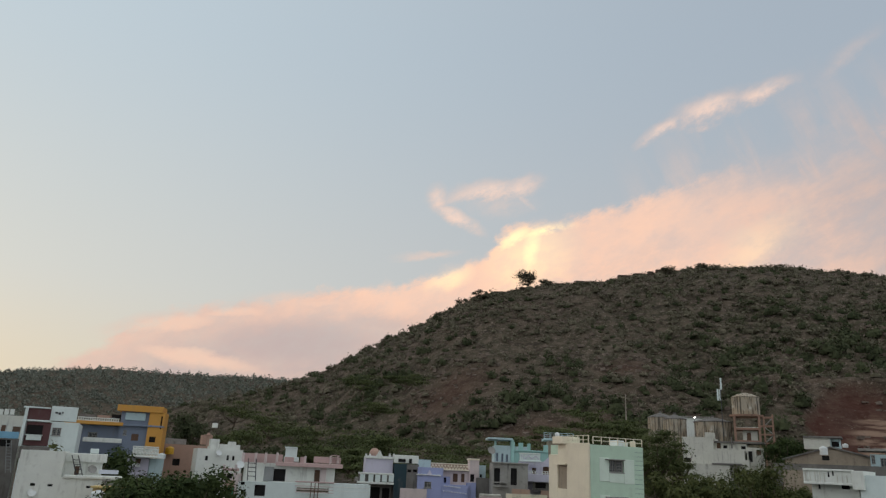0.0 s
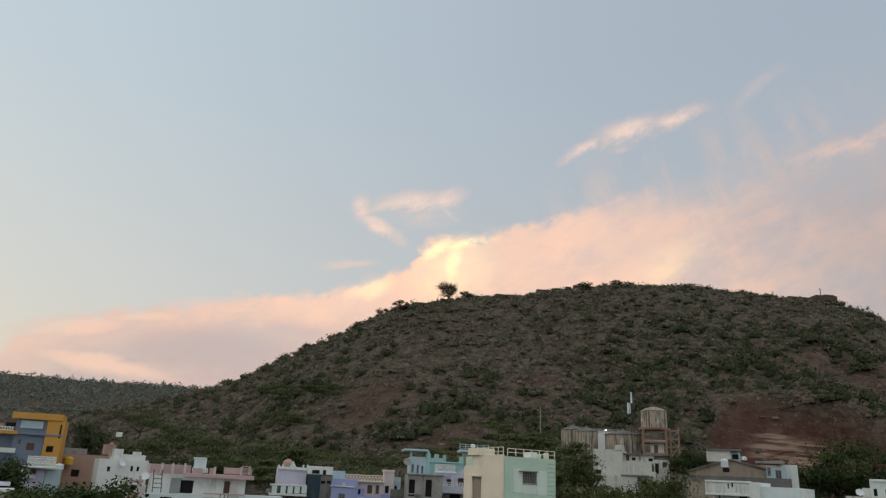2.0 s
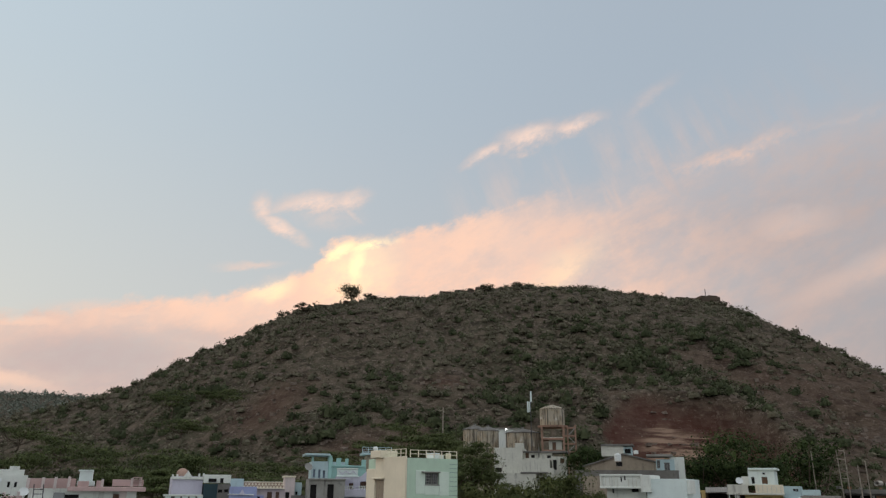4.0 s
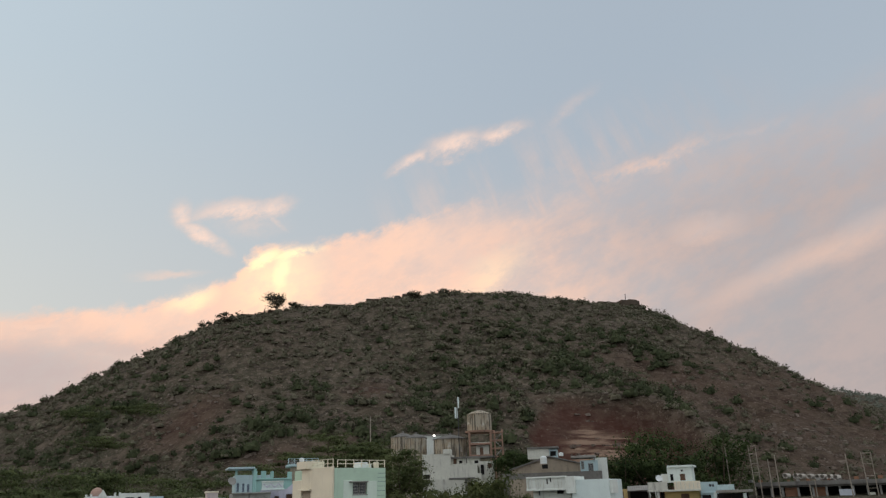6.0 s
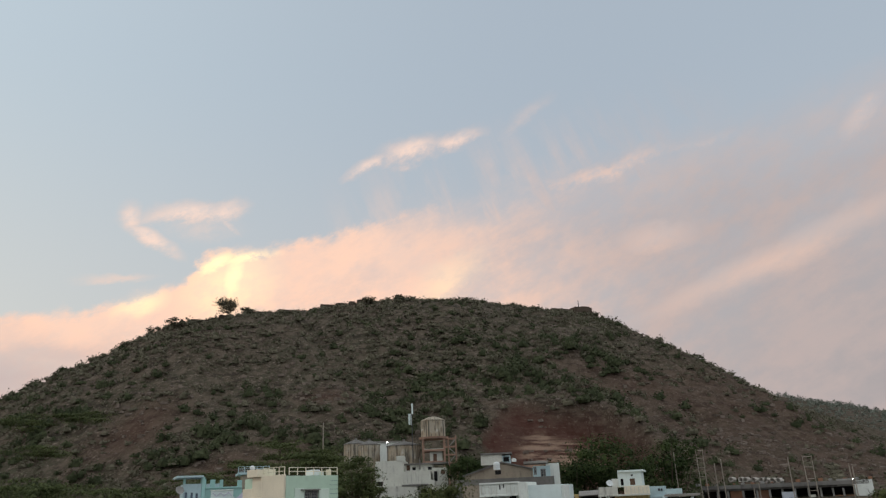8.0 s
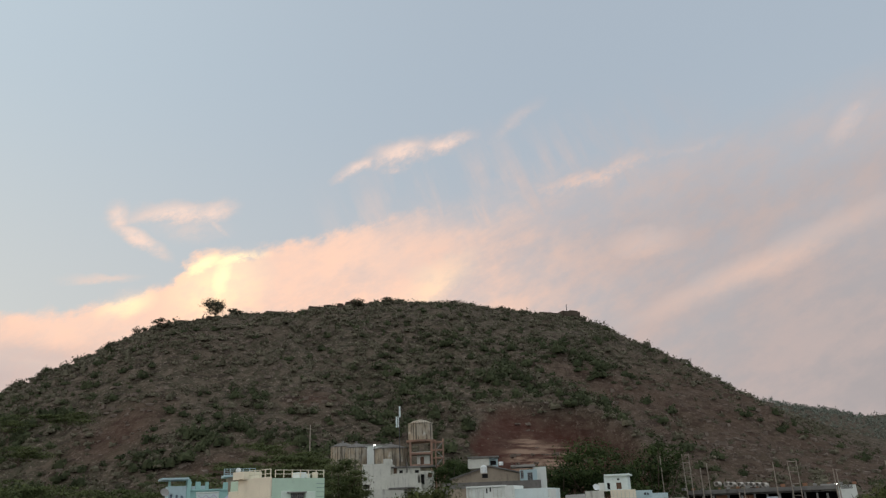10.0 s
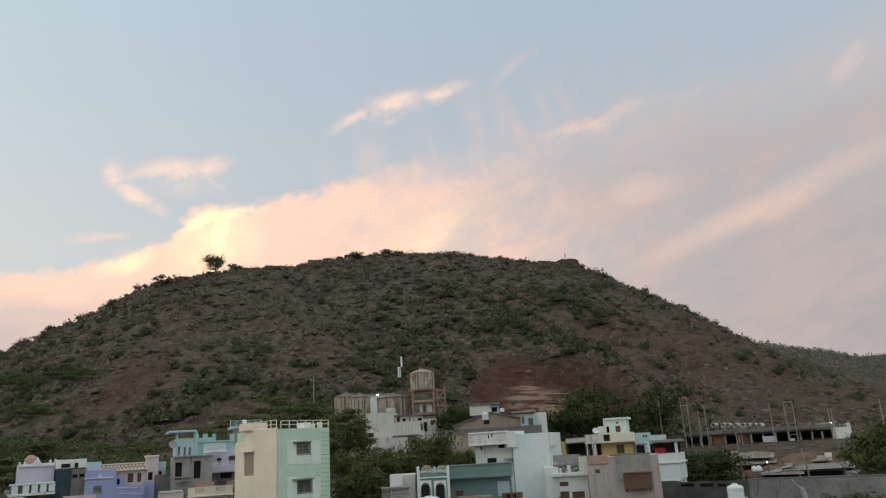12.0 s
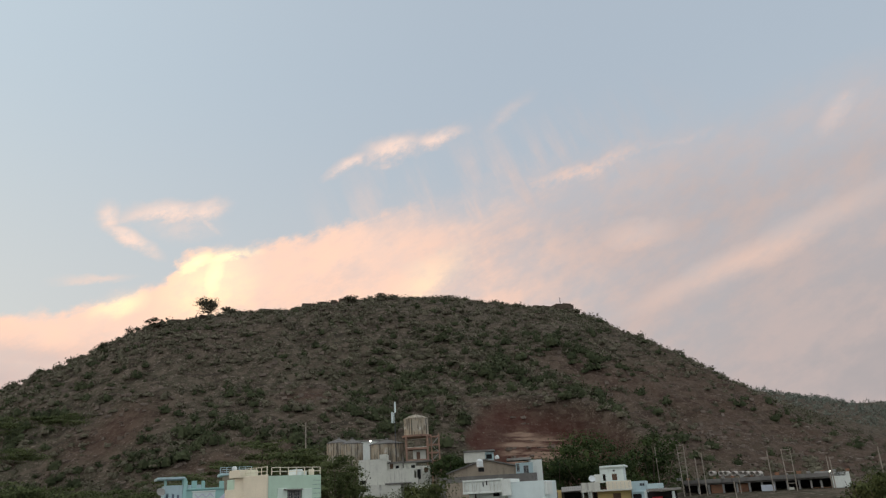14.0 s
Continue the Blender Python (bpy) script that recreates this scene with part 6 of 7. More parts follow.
box(h, "panel_rib", -3.32, -3.26, -1.26, -1.18, 9.33, 10.13, OLDWHITE)
box(h, "panel_rib", -2.89, -2.83, -1.26, -1.18, 9.31, 10.10, OLDWHITE)
box(h, "panel_rib", -2.46, -2.40, -1.26, -1.18, 9.29, 10.08, OLDWHITE)
box(h, "panel_rib", -2.10, -2.04, -1.26, -1.18, 9.27, 10.05, OLDWHITE)
box(h, "panel_rib", -1.02, -0.96, -1.26, -1.18, 9.20, 9.99, OLDWHITE)
box(h, "panel_rib", -0.60, -0.54, -1.26, -1.18, 9.18, 9.97, OLDWHITE)
box(h, "panel_rib", -0.24, -0.18, -1.26, -1.18, 9.16, 9.94, OLDWHITE)
box(h, "coping", -3.86, 0.32, -1.35, -0.90, 10.24, 10.41, WHITE)
box(h, "sunshade", -0.29, 0.71, -1.20, 0.00, 7.52, 7.69, CEMENT)
box(h, "column", -2.95, -2.83, -0.20, 0.00, 8.61, 9.12, DARKMETAL)

h = thing("house", "sea green flat roofed house", "house", 29.15, 56.98, -30.1)
block(h, "parapet", -2.69, 2.57, -0.60, -0.30, 6.64, 7.55, SEAGREEN, [])
box(h, "coping", -2.65, 2.70, -0.70, -0.20, 7.50, 7.61, SEAGREEN)
block(h, "wall", -2.59, 2.40, 0.00, 6.00, None, 6.57, SEAGREEN, [(-2.33, -1.67, 5.08, 5.49, "shutter"), (1.56, 2.04, 5.61, 5.83, "dark")])
box(h, "pale_panel", 1.26, 2.25, -0.03, 0.05, 4.89, 6.06, SKYBLUE)
box(h, "slab", -2.80, 2.53, -0.80, 6.00, 6.47, 6.69, SEAGREEN)
box(h, "low_parapet", -1.88, 0.78, -2.20, -1.80, 4.98, 5.15, SALMON)
block(h, "gate_frame", 1.63, 3.29, -3.00, -2.70, 4.88, 5.30, WOOD, [(2.03, 2.30, 4.89, 5.19, "dark"), (2.53, 2.79, 4.87, 5.17, "dark")])

h = thing("house", "small green house front with white trimmed arches", "house", 23.86, 55.05, -23.4)
block(h, "wall", -1.20, 1.12, 0.00, 4.00, None, 7.28, SEAGREEN, [])
box(h, "trim", -1.33, -1.10, -0.10, 0.20, 5.35, 7.73, WHITE)
box(h, "trim", 1.04, 1.26, -0.10, 0.20, 5.22, 7.68, WHITE)
box(h, "trim", -1.18, 1.15, -0.08, 0.10, 6.79, 6.89, WHITE)
fan(h, -0.98, 7.21, -0.06, 7.76, -0.02, CREAM)
fan(h, 0.14, 7.14, 1.16, 7.69, -0.02, CREAM)
# black plates on the wall pass for the shade inside the arches
arch(h, -1.16, 5.34, -0.20, 6.65, -0.12, 0.05, WHITE)
box(h, "arch_opening", -1.01, -0.38, -0.03, 0.02, 5.32, 6.33, DARK)
arch(h, -0.01, 5.28, 0.96, 6.58, -0.12, 0.05, WHITE)
box(h, "arch_opening", 0.15, 0.78, -0.03, 0.02, 5.25, 6.27, DARK)
box(h, "merlon", -0.03, 0.20, -0.05, 0.15, 7.15, 7.66, SKYBLUE)
block(h, "wall", -3.54, -1.50, 1.00, 5.00, None, 7.13, OLDWHITE, [])
box(h, "parapet", -3.50, -2.51, 0.60, 1.20, 6.27, 7.22, WHITE)
baluster_row(h, -4.10, -1.98, -0.40, 5.56, 6.15, CEMENT, 7, 2)
box(h, "coping", -4.16, -1.87, -0.60, 0.00, 6.16, 6.33, CEMENT)
tank(h, -0.43, 4.84, -2.0, 0.75, 0.8, PLASTIC)

h = thing("house", "white house with rubble on its open terrace", "house", 40.38, 59.61, -30.1)
block(h, "wall", -1.63, 1.08, 0.00, 6.00, None, 5.95, WHITE, [(-1.58, -0.77, 4.95, 5.35, "shutter"), (-1.65, -0.77, 3.89, 4.49, "shutter"), (-0.50, 0.64, 3.83, 4.43, "door")])
box(h, "floor_slab", -2.17, 1.27, -0.40, 4.00, 5.84, 6.14, WHITE)
block(h, "wall", -2.84, -1.57, 0.40, 5.40, None, 6.66, WHITE, [])
box(h, "broken_wall", -1.51, -1.30, -0.20, 0.10, 6.03, 6.59, CLEANWHITE)
box(h, "broken_wall", -0.76, -0.45, -0.20, 0.20, 5.99, 6.80, CLEANWHITE)
block(h, "terrace_wall", 0.43, 1.22, 0.50, 0.90, 5.79, 7.52, OLDWHITE, [])
block(h, "terrace_wall", -1.84, 0.79, 3.00, 3.30, 5.76, 7.72, CEMENT, [])
rubble(h, -0.83, 6.09, 1.2)

h = thing("shed", "ochre shed with tin lean-to", "shed", 55.17, 83.40, -33.5)
block(h, "wall", -2.58, 0.16, 1.00, 6.00, None, 8.95, YELLOW, [(-0.84, -0.32, 7.68, 8.70, "shutter")])
tin(h, "tin_roof", 0.36, 3.02, -2.00, 3.00, 8.93, 9.14, TIN)
block(h, "wall", 0.17, 2.92, 2.00, 5.00, None, 8.78, DARKCEMENT, [(0.48, 2.71, 7.11, 8.57, "dark")])
box(h, "post", 2.78, 2.92, -2.00, -1.80, 7.12, 9.07, WHITE)
box(h, "post", 3.49, 3.63, -2.00, -1.80, 7.08, 9.03, WHITE)
box(h, "post", 3.85, 3.99, -2.00, -1.80, 7.06, 9.01, WHITE)

h = thing("house", "ochre house with white roof room and balconies", "house", 58.07, 76.44, -43.2)
block(h, "wall", -1.73, 2.26, 0.00, 6.00, None, 8.50, YELLOW, [(0.11, 1.07, 7.14, 8.22, "shutter")])
block(h, "balcony_front", -3.50, -1.20, -1.20, -0.95, 8.61, 9.63, OLDWHITE, [])
block(h, "balcony_front", -0.42, 2.57, -1.20, -0.95, 8.55, 9.63, CREAM, [])
box(h, "balcony_slab", -3.60, 2.58, -1.30, 0.00, 8.50, 8.71, OLDWHITE)
box(h, "column", -2.55, -2.27, -1.00, -0.70, 7.12, 8.61, WHITE)
block(h, "wall", -2.60, -1.62, 0.20, 3.20, None, 8.57, WOOD, [(-2.29, -1.87, 7.07, 8.43, "dark")])
block(h, "roof_room", -1.45, 1.47, 2.40, 6.40, 9.57, 11.40, CLEANWHITE, [(-1.14, -0.78, 9.76, 10.54, "dark"), (0.18, 0.46, 10.82, 11.03, "dark"), (0.01, 0.65, 9.75, 10.53, "shutter")])
box(h, "roof_slab", -1.38, 1.75, 2.10, 6.80, 11.32, 11.56, CLEANWHITE)
block(h, "roof_room", -2.29, -1.49, 2.80, 5.80, 9.53, 10.60, WHITE, [])
dish(h, -2.15, 10.04, -0.5, 0.6, PLASTIC)
box(h, "panel_rib", -0.14, -0.07, -1.26, -1.18, 8.76, 9.57, OLDWHITE)
box(h, "panel_rib", 0.34, 0.41, -1.26, -1.18, 8.73, 9.54, OLDWHITE)
box(h, "panel_rib", 0.82, 0.89, -1.26, -1.18, 8.70, 9.51, OLDWHITE)
box(h, "panel_rib", 1.29, 1.36, -1.26, -1.18, 8.67, 9.48, OLDWHITE)
box(h, "panel_rib", 1.77, 1.84, -1.26, -1.18, 8.65, 9.45, OLDWHITE)
box(h, "panel_rib", 2.24, 2.31, -1.26, -1.18, 8.62, 9.42, OLDWHITE)
block(h, "wall", 2.44, 4.19, -0.50, 4.50, None, 9.48, SKYBLUE, [(2.54, 3.55, 7.02, 8.02, "dark")])
box(h, "arch_trim", 2.45, 4.19, -0.70, -0.40, 8.18, 8.35, SKYBLUE)
box(h, "sign_bar", 3.49, 3.75, -0.56, -0.48, 8.94, 9.21, DARKMETAL)
box(h, "sign_bar", 3.82, 4.02, -0.56, -0.48, 8.92, 9.19, DARKMETAL)

h = thing("house", "white two storey house with open upper gallery", "house", 58.63, 68.28, -50.7)
block(h, "gallery_front", -2.07, 1.53, 0.00, 5.00, 4.09, 6.99, CLEANWHITE, [])
box(h, "floor_slab", -1.97, 1.74, -0.20, 5.00, 5.88, 6.07, WHITE)
block(h, "wall", -2.16, 1.31, 0.30, 5.30, None, 5.86, OLDWHITE, [(-1.95, -1.63, 4.61, 5.42, "dark"), (-1.11, -0.41, 4.58, 5.45, "win"), (0.17, 1.11, 4.53, 5.58, "dark")])
box(h, "plinth", -2.13, 1.52, -0.10, 0.30, 3.90, 4.09, WHITE)
# wall coloured near-black for the shade deep in the gallery
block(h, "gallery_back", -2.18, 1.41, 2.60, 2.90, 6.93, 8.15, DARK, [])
box(h, "roof_sheet", -1.45, 1.83, -0.60, 3.50, 8.25, 8.50, TIN)
box(h, "parapet", -1.58, 0.24, 1.00, 1.30, 8.53, 9.10, SKYBLUE)
box(h, "gallery_post", 1.27, 1.58, -0.10, 0.20, 6.93, 8.17, CLEANWHITE)
box(h, "gallery_post", -1.78, -1.52, -0.10, 0.20, 7.08, 8.34, CLEANWHITE)
box(h, "washing", -1.19, 0.04, 1.00, 1.10, 7.05, 7.62, REDCLOTH, "red cloth on a line")

h = thing("house", "weathered pinkish plaster house with brown awning", "house", 42.54, 55.59, -45.4)
block(h, "wall", -3.00, 2.77, 0.00, 7.00, None, 7.40, PLASTER, [(-2.34, -1.88, 6.02, 6.36, "shutter")])
box(h, "dark_panel", -2.88, -1.08, -0.10, 0.20, 6.81, 7.60, SALMON)
box(h, "coping", -0.87, 2.72, -0.10, 0.40, 7.46, 7.60, DARKCEMENT)
block(h, "rendered_panel", -0.38, 2.59, -0.25, 0.00, 5.32, 7.45, CEMENT, [])
box(h, "awning", 0.27, 2.65, -0.90, -0.25, 4.58, 5.91, WOOD, "brown wooden awning box")
box(h, "awning_top", 0.32, 2.80, -1.00, -0.20, 5.89, 6.01, WOOD)
box(h, "bracket", 0.31, 0.45, -0.80, -0.30, 4.37, 4.61, WOOD)
box(h, "bracket", 2.41, 2.55, -0.80, -0.30, 4.40, 4.63, WOOD)

h = thing("building_site", "unfinished long concrete building with open bays", "building", 110.29, 101.66, -49.3)
box(h, "roof_slab", -13.05, 14.38, -1.00, 9.00, 8.62, 9.32, DARKCEMENT)
box(h, "beam", -12.80, 14.33, -0.30, 0.20, 8.31, 8.61, DARKCEMENT)
box(h, "column", -10.73, -10.37, -0.20, 0.30, 6.42, 9.32, CEMENT)
box(h, "column", -8.89, -8.54, -0.20, 0.30, 6.33, 9.21, CEMENT)
box(h, "column", -6.28, -5.93, -0.20, 0.30, 6.19, 9.05, CEMENT)
box(h, "column", -3.90, -3.56, -0.20, 0.30, 6.07, 8.91, CEMENT)
box(h, "column", -1.76, -1.42, -0.20, 0.30, 5.96, 8.78, CEMENT)
box(h, "column", 0.36, 0.70, -0.20, 0.30, 5.84, 8.65, CEMENT)
box(h, "column", 2.46, 2.79, -0.20, 0.30, 5.74, 8.52, CEMENT)
box(h, "column", 4.61, 4.94, -0.20, 0.30, 5.62, 8.39, CEMENT)
box(h, "column", 6.56, 6.88, -0.20, 0.30, 5.52, 8.27, CEMENT)
box(h, "column", 8.48, 8.80, -0.20, 0.30, 5.42, 8.15, CEMENT)
box(h, "column", 10.11, 10.43, -0.20, 0.30, 5.33, 8.05, CEMENT)
box(h, "column", 12.17, 12.48, -0.20, 0.30, 5.23, 7.92, CEMENT)
# shade of the open bays put into this wall's near-black colour
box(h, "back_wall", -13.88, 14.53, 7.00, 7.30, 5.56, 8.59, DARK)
box(h, "brick_wall", -8.36, -6.25, 0.30, 0.50, 6.24, 8.71, BRICK)
box(h, "brick_wall", -3.61, -1.84, 0.60, 0.80, 5.99, 8.23, BRICK)
box(h, "brick_wall", 8.67, 14.04, 0.30, 0.50, 5.16, 6.90, BRICK)
box(h, "floor_slab", -14.73, 14.62, -1.50, 8.00, 5.36, 5.86, DARKCEMENT)
box(h, "hanging_sheet", 0.34, 2.62, -0.40, -0.35, 6.19, 7.79, WHITECLOTH, "pale sheet hung in a bay")
box(h, "white_box", 4.84, 5.77, -0.40, 0.00, 6.18, 7.17, OLDWHITE)
box(h, "parapet", 9.43, 12.40, -0.50, 0.00, 8.42, 9.59, CEMENT)
block(h, "white_room", 12.09, 14.90, -1.00, 3.00, 5.19, 9.30, WHITE, [])
end_thing(h)

h = thing("concrete_pipe", "pale concrete drain pipe on the unfinished roof", "pipe", 104.97, 108.54, -46.0, "pipes on the roof")
pipe(h, 0.20, 9.89, 1.25, 10.77)

h = thing("concrete_pipe", "pale concrete drain pipe on the unfinished roof", "pipe", 106.19, 107.35, -46.7, "pipes on the roof")
pipe(h, 0.21, 9.78, 1.25, 10.66)

h = thing("concrete_pipe", "pale concrete drain pipe on the unfinished roof", "pipe", 106.76, 106.79, -47.0, "pipes on the roof")
pipe(h, 0.21, 9.73, 1.26, 10.60)

h = thing("concrete_pipe", "pale concrete drain pipe on the unfinished roof", "pipe", 107.73, 105.80, -47.5, "pipes on the roof")
pipe(h, 0.22, 9.64, 1.26, 10.51)

h = thing("concrete_pipe", "pale concrete drain pipe on the unfinished roof", "pipe", 108.63, 104.89, -48.0, "pipes on the roof")
pipe(h, 0.23, 9.56, 1.27, 10.43)

h = thing("concrete_pipe", "pale concrete drain pipe on the unfinished roof", "pipe", 109.17, 104.32, -48.3, "pipes on the roof")
pipe(h, 0.24, 9.51, 1.27, 10.38)

h = thing("concrete_pipe", "pale concrete drain pipe on the unfinished roof", "pipe", 109.91, 103.54, -48.7, "pipes on the roof")
pipe(h, 0.25, 9.44, 1.27, 10.31)

h = thing("concrete_pipe", "pale concrete drain pipe on the unfinished roof", "pipe", 110.57, 102.84, -49.1, "pipes on the roof")
pipe(h, 0.25, 9.38, 1.28, 10.24)

h = thing("scaffold", "bamboo pole frame with cross bars", "scaffold", 98.27, 109.32, -44.0, "scaffold frames")
scaffold(h, 0.88, 9.38, 1.90, 15.86)

h = thing("scaffold", "bamboo pole frame with cross bars", "scaffold", 110.74, 96.67, -50.9, "scaffold frames")
scaffold(h, 0.83, 5.89, 2.13, 13.77)

h = thing("pole", "thin weathered wooden pole", "pole", 99.51, 106.84, -43.0, "poles")
pole(h, 1.08, 8.95, 1.08, 13.21, 0.10, BAMBOO)

h = thing("pole", "thin weathered wooden pole", "pole", 100.30, 106.10, -43.4, "poles")
pole(h, 1.20, 9.99, 1.20, 13.95, 0.10, BAMBOO)

h = thing("pole", "thin weathered wooden pole", "pole", 107.98, 98.27, -47.7, "poles")
pole(h, 1.38, 9.78, 1.38, 13.53, 0.10, BAMBOO)

h = thing("pole", "thin weathered wooden pole", "pole", 114.04, 91.16, -51.4, "poles")
pole(h, 1.32, 9.36, 1.32, 12.03, 0.10, BAMBOO)

h = thing("pole", "thin weathered wooden pole", "pole", 114.37, 90.75, -51.6, "poles")
pole(h, 1.25, 9.33, 1.25, 11.61, 0.10, BAMBOO)

h = thing("pole", "thin weathered wooden pole", "pole", 118.69, 85.02, -54.4, "poles")
pole(h, 1.64, 9.78, 1.64, 12.94, 0.10, BAMBOO)

h = thing("pole", "thin weathered wooden pole", "pole", 104.77, 101.69, -45.9, "poles")
pole(h, 0.65, 3.01, 0.65, 9.49, 0.10, BAMBOO)

h = thing("pole", "thin weathered wooden pole", "pole", 112.15, 93.48, -50.2, "poles")
pole(h, 0.13, 0.56, 0.13, 5.55, 0.10, BAMBOO)

h = thing("pole", "thin weathered wooden pole", "pole", 94.27, 111.49, -40.2, "poles")
pole(h, 1.25, 13.29, 1.25, 15.59, 0.10, BAMBOO)

h = thing("pole", "grey wooden utility pole on the slope", "pole", 46.34, 179.10, -14.5)
pole(h, 0.03, 18.75, 0.03, 28.13, 0.16, BAMBOO)

h = thing("antenna_mast", "thin mast with two white panel antennas", "antenna", 57.04, 149.49, -20.9)
antenna(h, 1.18, 16.47, 1.18, 28.74)

h = thing("street_lamp", "lit lamp on a thin pole", "street lamp", 49.58, 141.57, -19.3)
lamp(h, 0.25, 15.14, 0.25, 20.29)

h = thing("street_lamp", "lit lamp at the unfinished roof edge", "street lamp", 115.93, 92.00, -51.6)
lamp(h, 0.85, 8.38, 0.85, 9.53)

h = thing("pole", "lattice pole with a white box on top", "pole", 76.39, 98.94, -37.7)
pole(h, 0.56, 6.82, 0.56, 11.44, 0.12, GREYMETAL)
box(h, "box", 0.28, 0.91, -0.30, 0.30, 11.07, 11.78, PLASTIC)

h = thing("shanty", "low sheds with patched tin roofs", "shed", 84.24, 73.81, -51.8)
# black fillings in the shed walls stand for the shade under the roofs
tin(h, "tin_roof", -6.56, -1.78, 0.00, 3.20, 5.49, 5.66, TIN)
tin(h, "tin_sheet", -5.96, -4.12, 0.80, 2.60, 5.67, 5.78, TIN)
tin(h, "tin_sheet", -3.94, -2.21, 0.40, 2.80, 5.60, 5.72, RUSTTIN)
box(h, "shed_post", -6.53, -6.42, 0.00, 0.15, 4.26, 5.61, BAMBOO)
box(h, "shed_post", -2.18, -2.07, 0.00, 0.15, 4.08, 5.41, BAMBOO)
block(h, "wall", -6.52, -2.16, 0.60, 3.00, None, 5.47, DARKCEMENT, [(-6.15, -2.51, 4.52, 5.11, "dark")])
tin(h, "tin_roof", -6.11, -1.51, -2.00, 1.20, 4.66, 4.82, TIN)
tin(h, "tin_sheet", -5.53, -3.73, -1.20, 0.60, 4.83, 4.93, TIN)
tin(h, "tin_sheet", -3.62, -1.93, -1.60, 0.80, 4.77, 4.88, RUSTTIN)
box(h, "shed_post", -6.08, -5.97, -2.00, -1.85, 3.52, 4.77, BAMBOO)
box(h, "shed_post", -1.90, -1.79, -2.00, -1.85, 3.37, 4.59, BAMBOO)
block(h, "wall", -6.07, -1.87, -1.40, 1.00, None, 4.63, DARKCEMENT, [(-5.70, -2.21, 3.78, 4.36, "dark")])
tin(h, "tin_roof", -1.81, 7.04, -4.00, -0.80, 3.92, 4.07, TIN)
tin(h, "tin_sheet", -1.22, 0.47, -3.20, -1.40, 4.16, 4.26, TIN)
tin(h, "tin_sheet", 5.16, 6.69, -3.60, -1.20, 3.92, 4.03, RUSTTIN)
box(h, "shed_post", -1.80, -1.70, -4.00, -3.85, 2.69, 4.10, BAMBOO)
box(h, "shed_post", 6.65, 6.74, -4.00, -3.85, 2.41, 3.77, BAMBOO)
block(h, "wall", -1.77, 6.72, -3.40, -1.00, None, 3.88, DARKCEMENT, [(-1.44, 6.39, 2.86, 3.42, "dark")])
tin(h, "tin_roof", 1.87, 5.27, 1.00, 4.20, 4.59, 4.75, TIN)
tin(h, "tin_sheet", 2.48, 4.20, 1.80, 3.60, 4.73, 4.83, TIN)
tin(h, "tin_sheet", 3.25, 4.89, 1.40, 3.80, 4.71, 4.83, RUSTTIN)
box(h, "shed_post", 1.89, 1.99, 1.00, 1.15, 3.51, 4.67, BAMBOO)
box(h, "shed_post", 4.89, 4.99, 1.00, 1.15, 3.39, 4.54, BAMBOO)
block(h, "wall", 1.94, 4.95, 1.60, 4.00, None, 4.56, DARKCEMENT, [(2.30, 4.62, 3.78, 4.36, "dark")])
tin(h, "tin_roof", 3.15, 8.06, -1.00, 2.20, 3.80, 3.96, TIN)
tin(h, "tin_sheet", 3.76, 5.42, -0.20, 1.60, 3.96, 4.06, TIN)
tin(h, "tin_sheet", 6.15, 7.70, -0.60, 1.80, 3.89, 4.00, RUSTTIN)
box(h, "shed_post", 3.17, 3.27, -1.00, -0.85, 2.70, 3.91, BAMBOO)
box(h, "shed_post", 7.68, 7.78, -1.00, -0.85, 2.55, 3.73, BAMBOO)
block(h, "wall", 3.22, 7.75, -0.40, 2.00, None, 3.77, DARKCEMENT, [(3.56, 7.44, 2.94, 3.50, "dark")])
tin(h, "tin_roof", -3.12, 1.85, -6.00, -2.80, 3.52, 3.67, TIN)
tin(h, "tin_sheet", -2.55, -0.86, -5.20, -3.40, 3.67, 3.77, TIN)
tin(h, "tin_sheet", -0.11, 1.47, -5.60, -3.20, 3.60, 3.71, RUSTTIN)
box(h, "shed_post", -3.09, -2.98, -6.00, -5.85, 2.44, 3.62, BAMBOO)
box(h, "shed_post", 1.48, 1.58, -6.00, -5.85, 2.29, 3.45, BAMBOO)
block(h, "wall", -3.07, 1.52, -5.40, -3.00, None, 3.48, DARKCEMENT, [(-2.72, 1.20, 2.67, 3.23, "dark")])
tin(h, "tin_roof", 6.88, 11.02, -5.00, -1.80, 2.92, 3.06, TIN)
tin(h, "tin_sheet", 7.47, 9.02, -4.20, -2.40, 3.05, 3.14, TIN)
tin(h, "tin_sheet", 9.25, 10.70, -4.60, -2.20, 3.01, 3.11, RUSTTIN)
box(h, "shed_post", 6.89, 6.99, -5.00, -4.85, 1.93, 3.00, BAMBOO)
box(h, "shed_post", 10.67, 10.76, -5.00, -4.85, 1.82, 2.87, BAMBOO)
block(h, "wall", 6.96, 10.75, -4.40, -2.00, None, 2.88, DARKCEMENT, [(7.28, 10.47, 2.16, 2.70, "dark")])
box(h, "panel", 4.68, 5.53, -2.00, -1.90, 5.08, 5.65, CREAM)
box(h, "blue_door", -7.90, -7.13, -6.00, -5.80, 2.86, 3.92, BLUEPLASTIC)
block(h, "wall", -8.96, -7.25, -5.80, -2.80, None, 4.58, CEMENT, [])
block(h, "wall", -7.69, -6.21, 0.00, 3.00, None, 6.24, SALMON, [])

h = thing("street_lamp", "lit lamp among the tin sheds", "street lamp", 72.25, 66.21, -45.0)
lamp(h, 0.0, 3.0, 0.0, 5.24, 0.55)

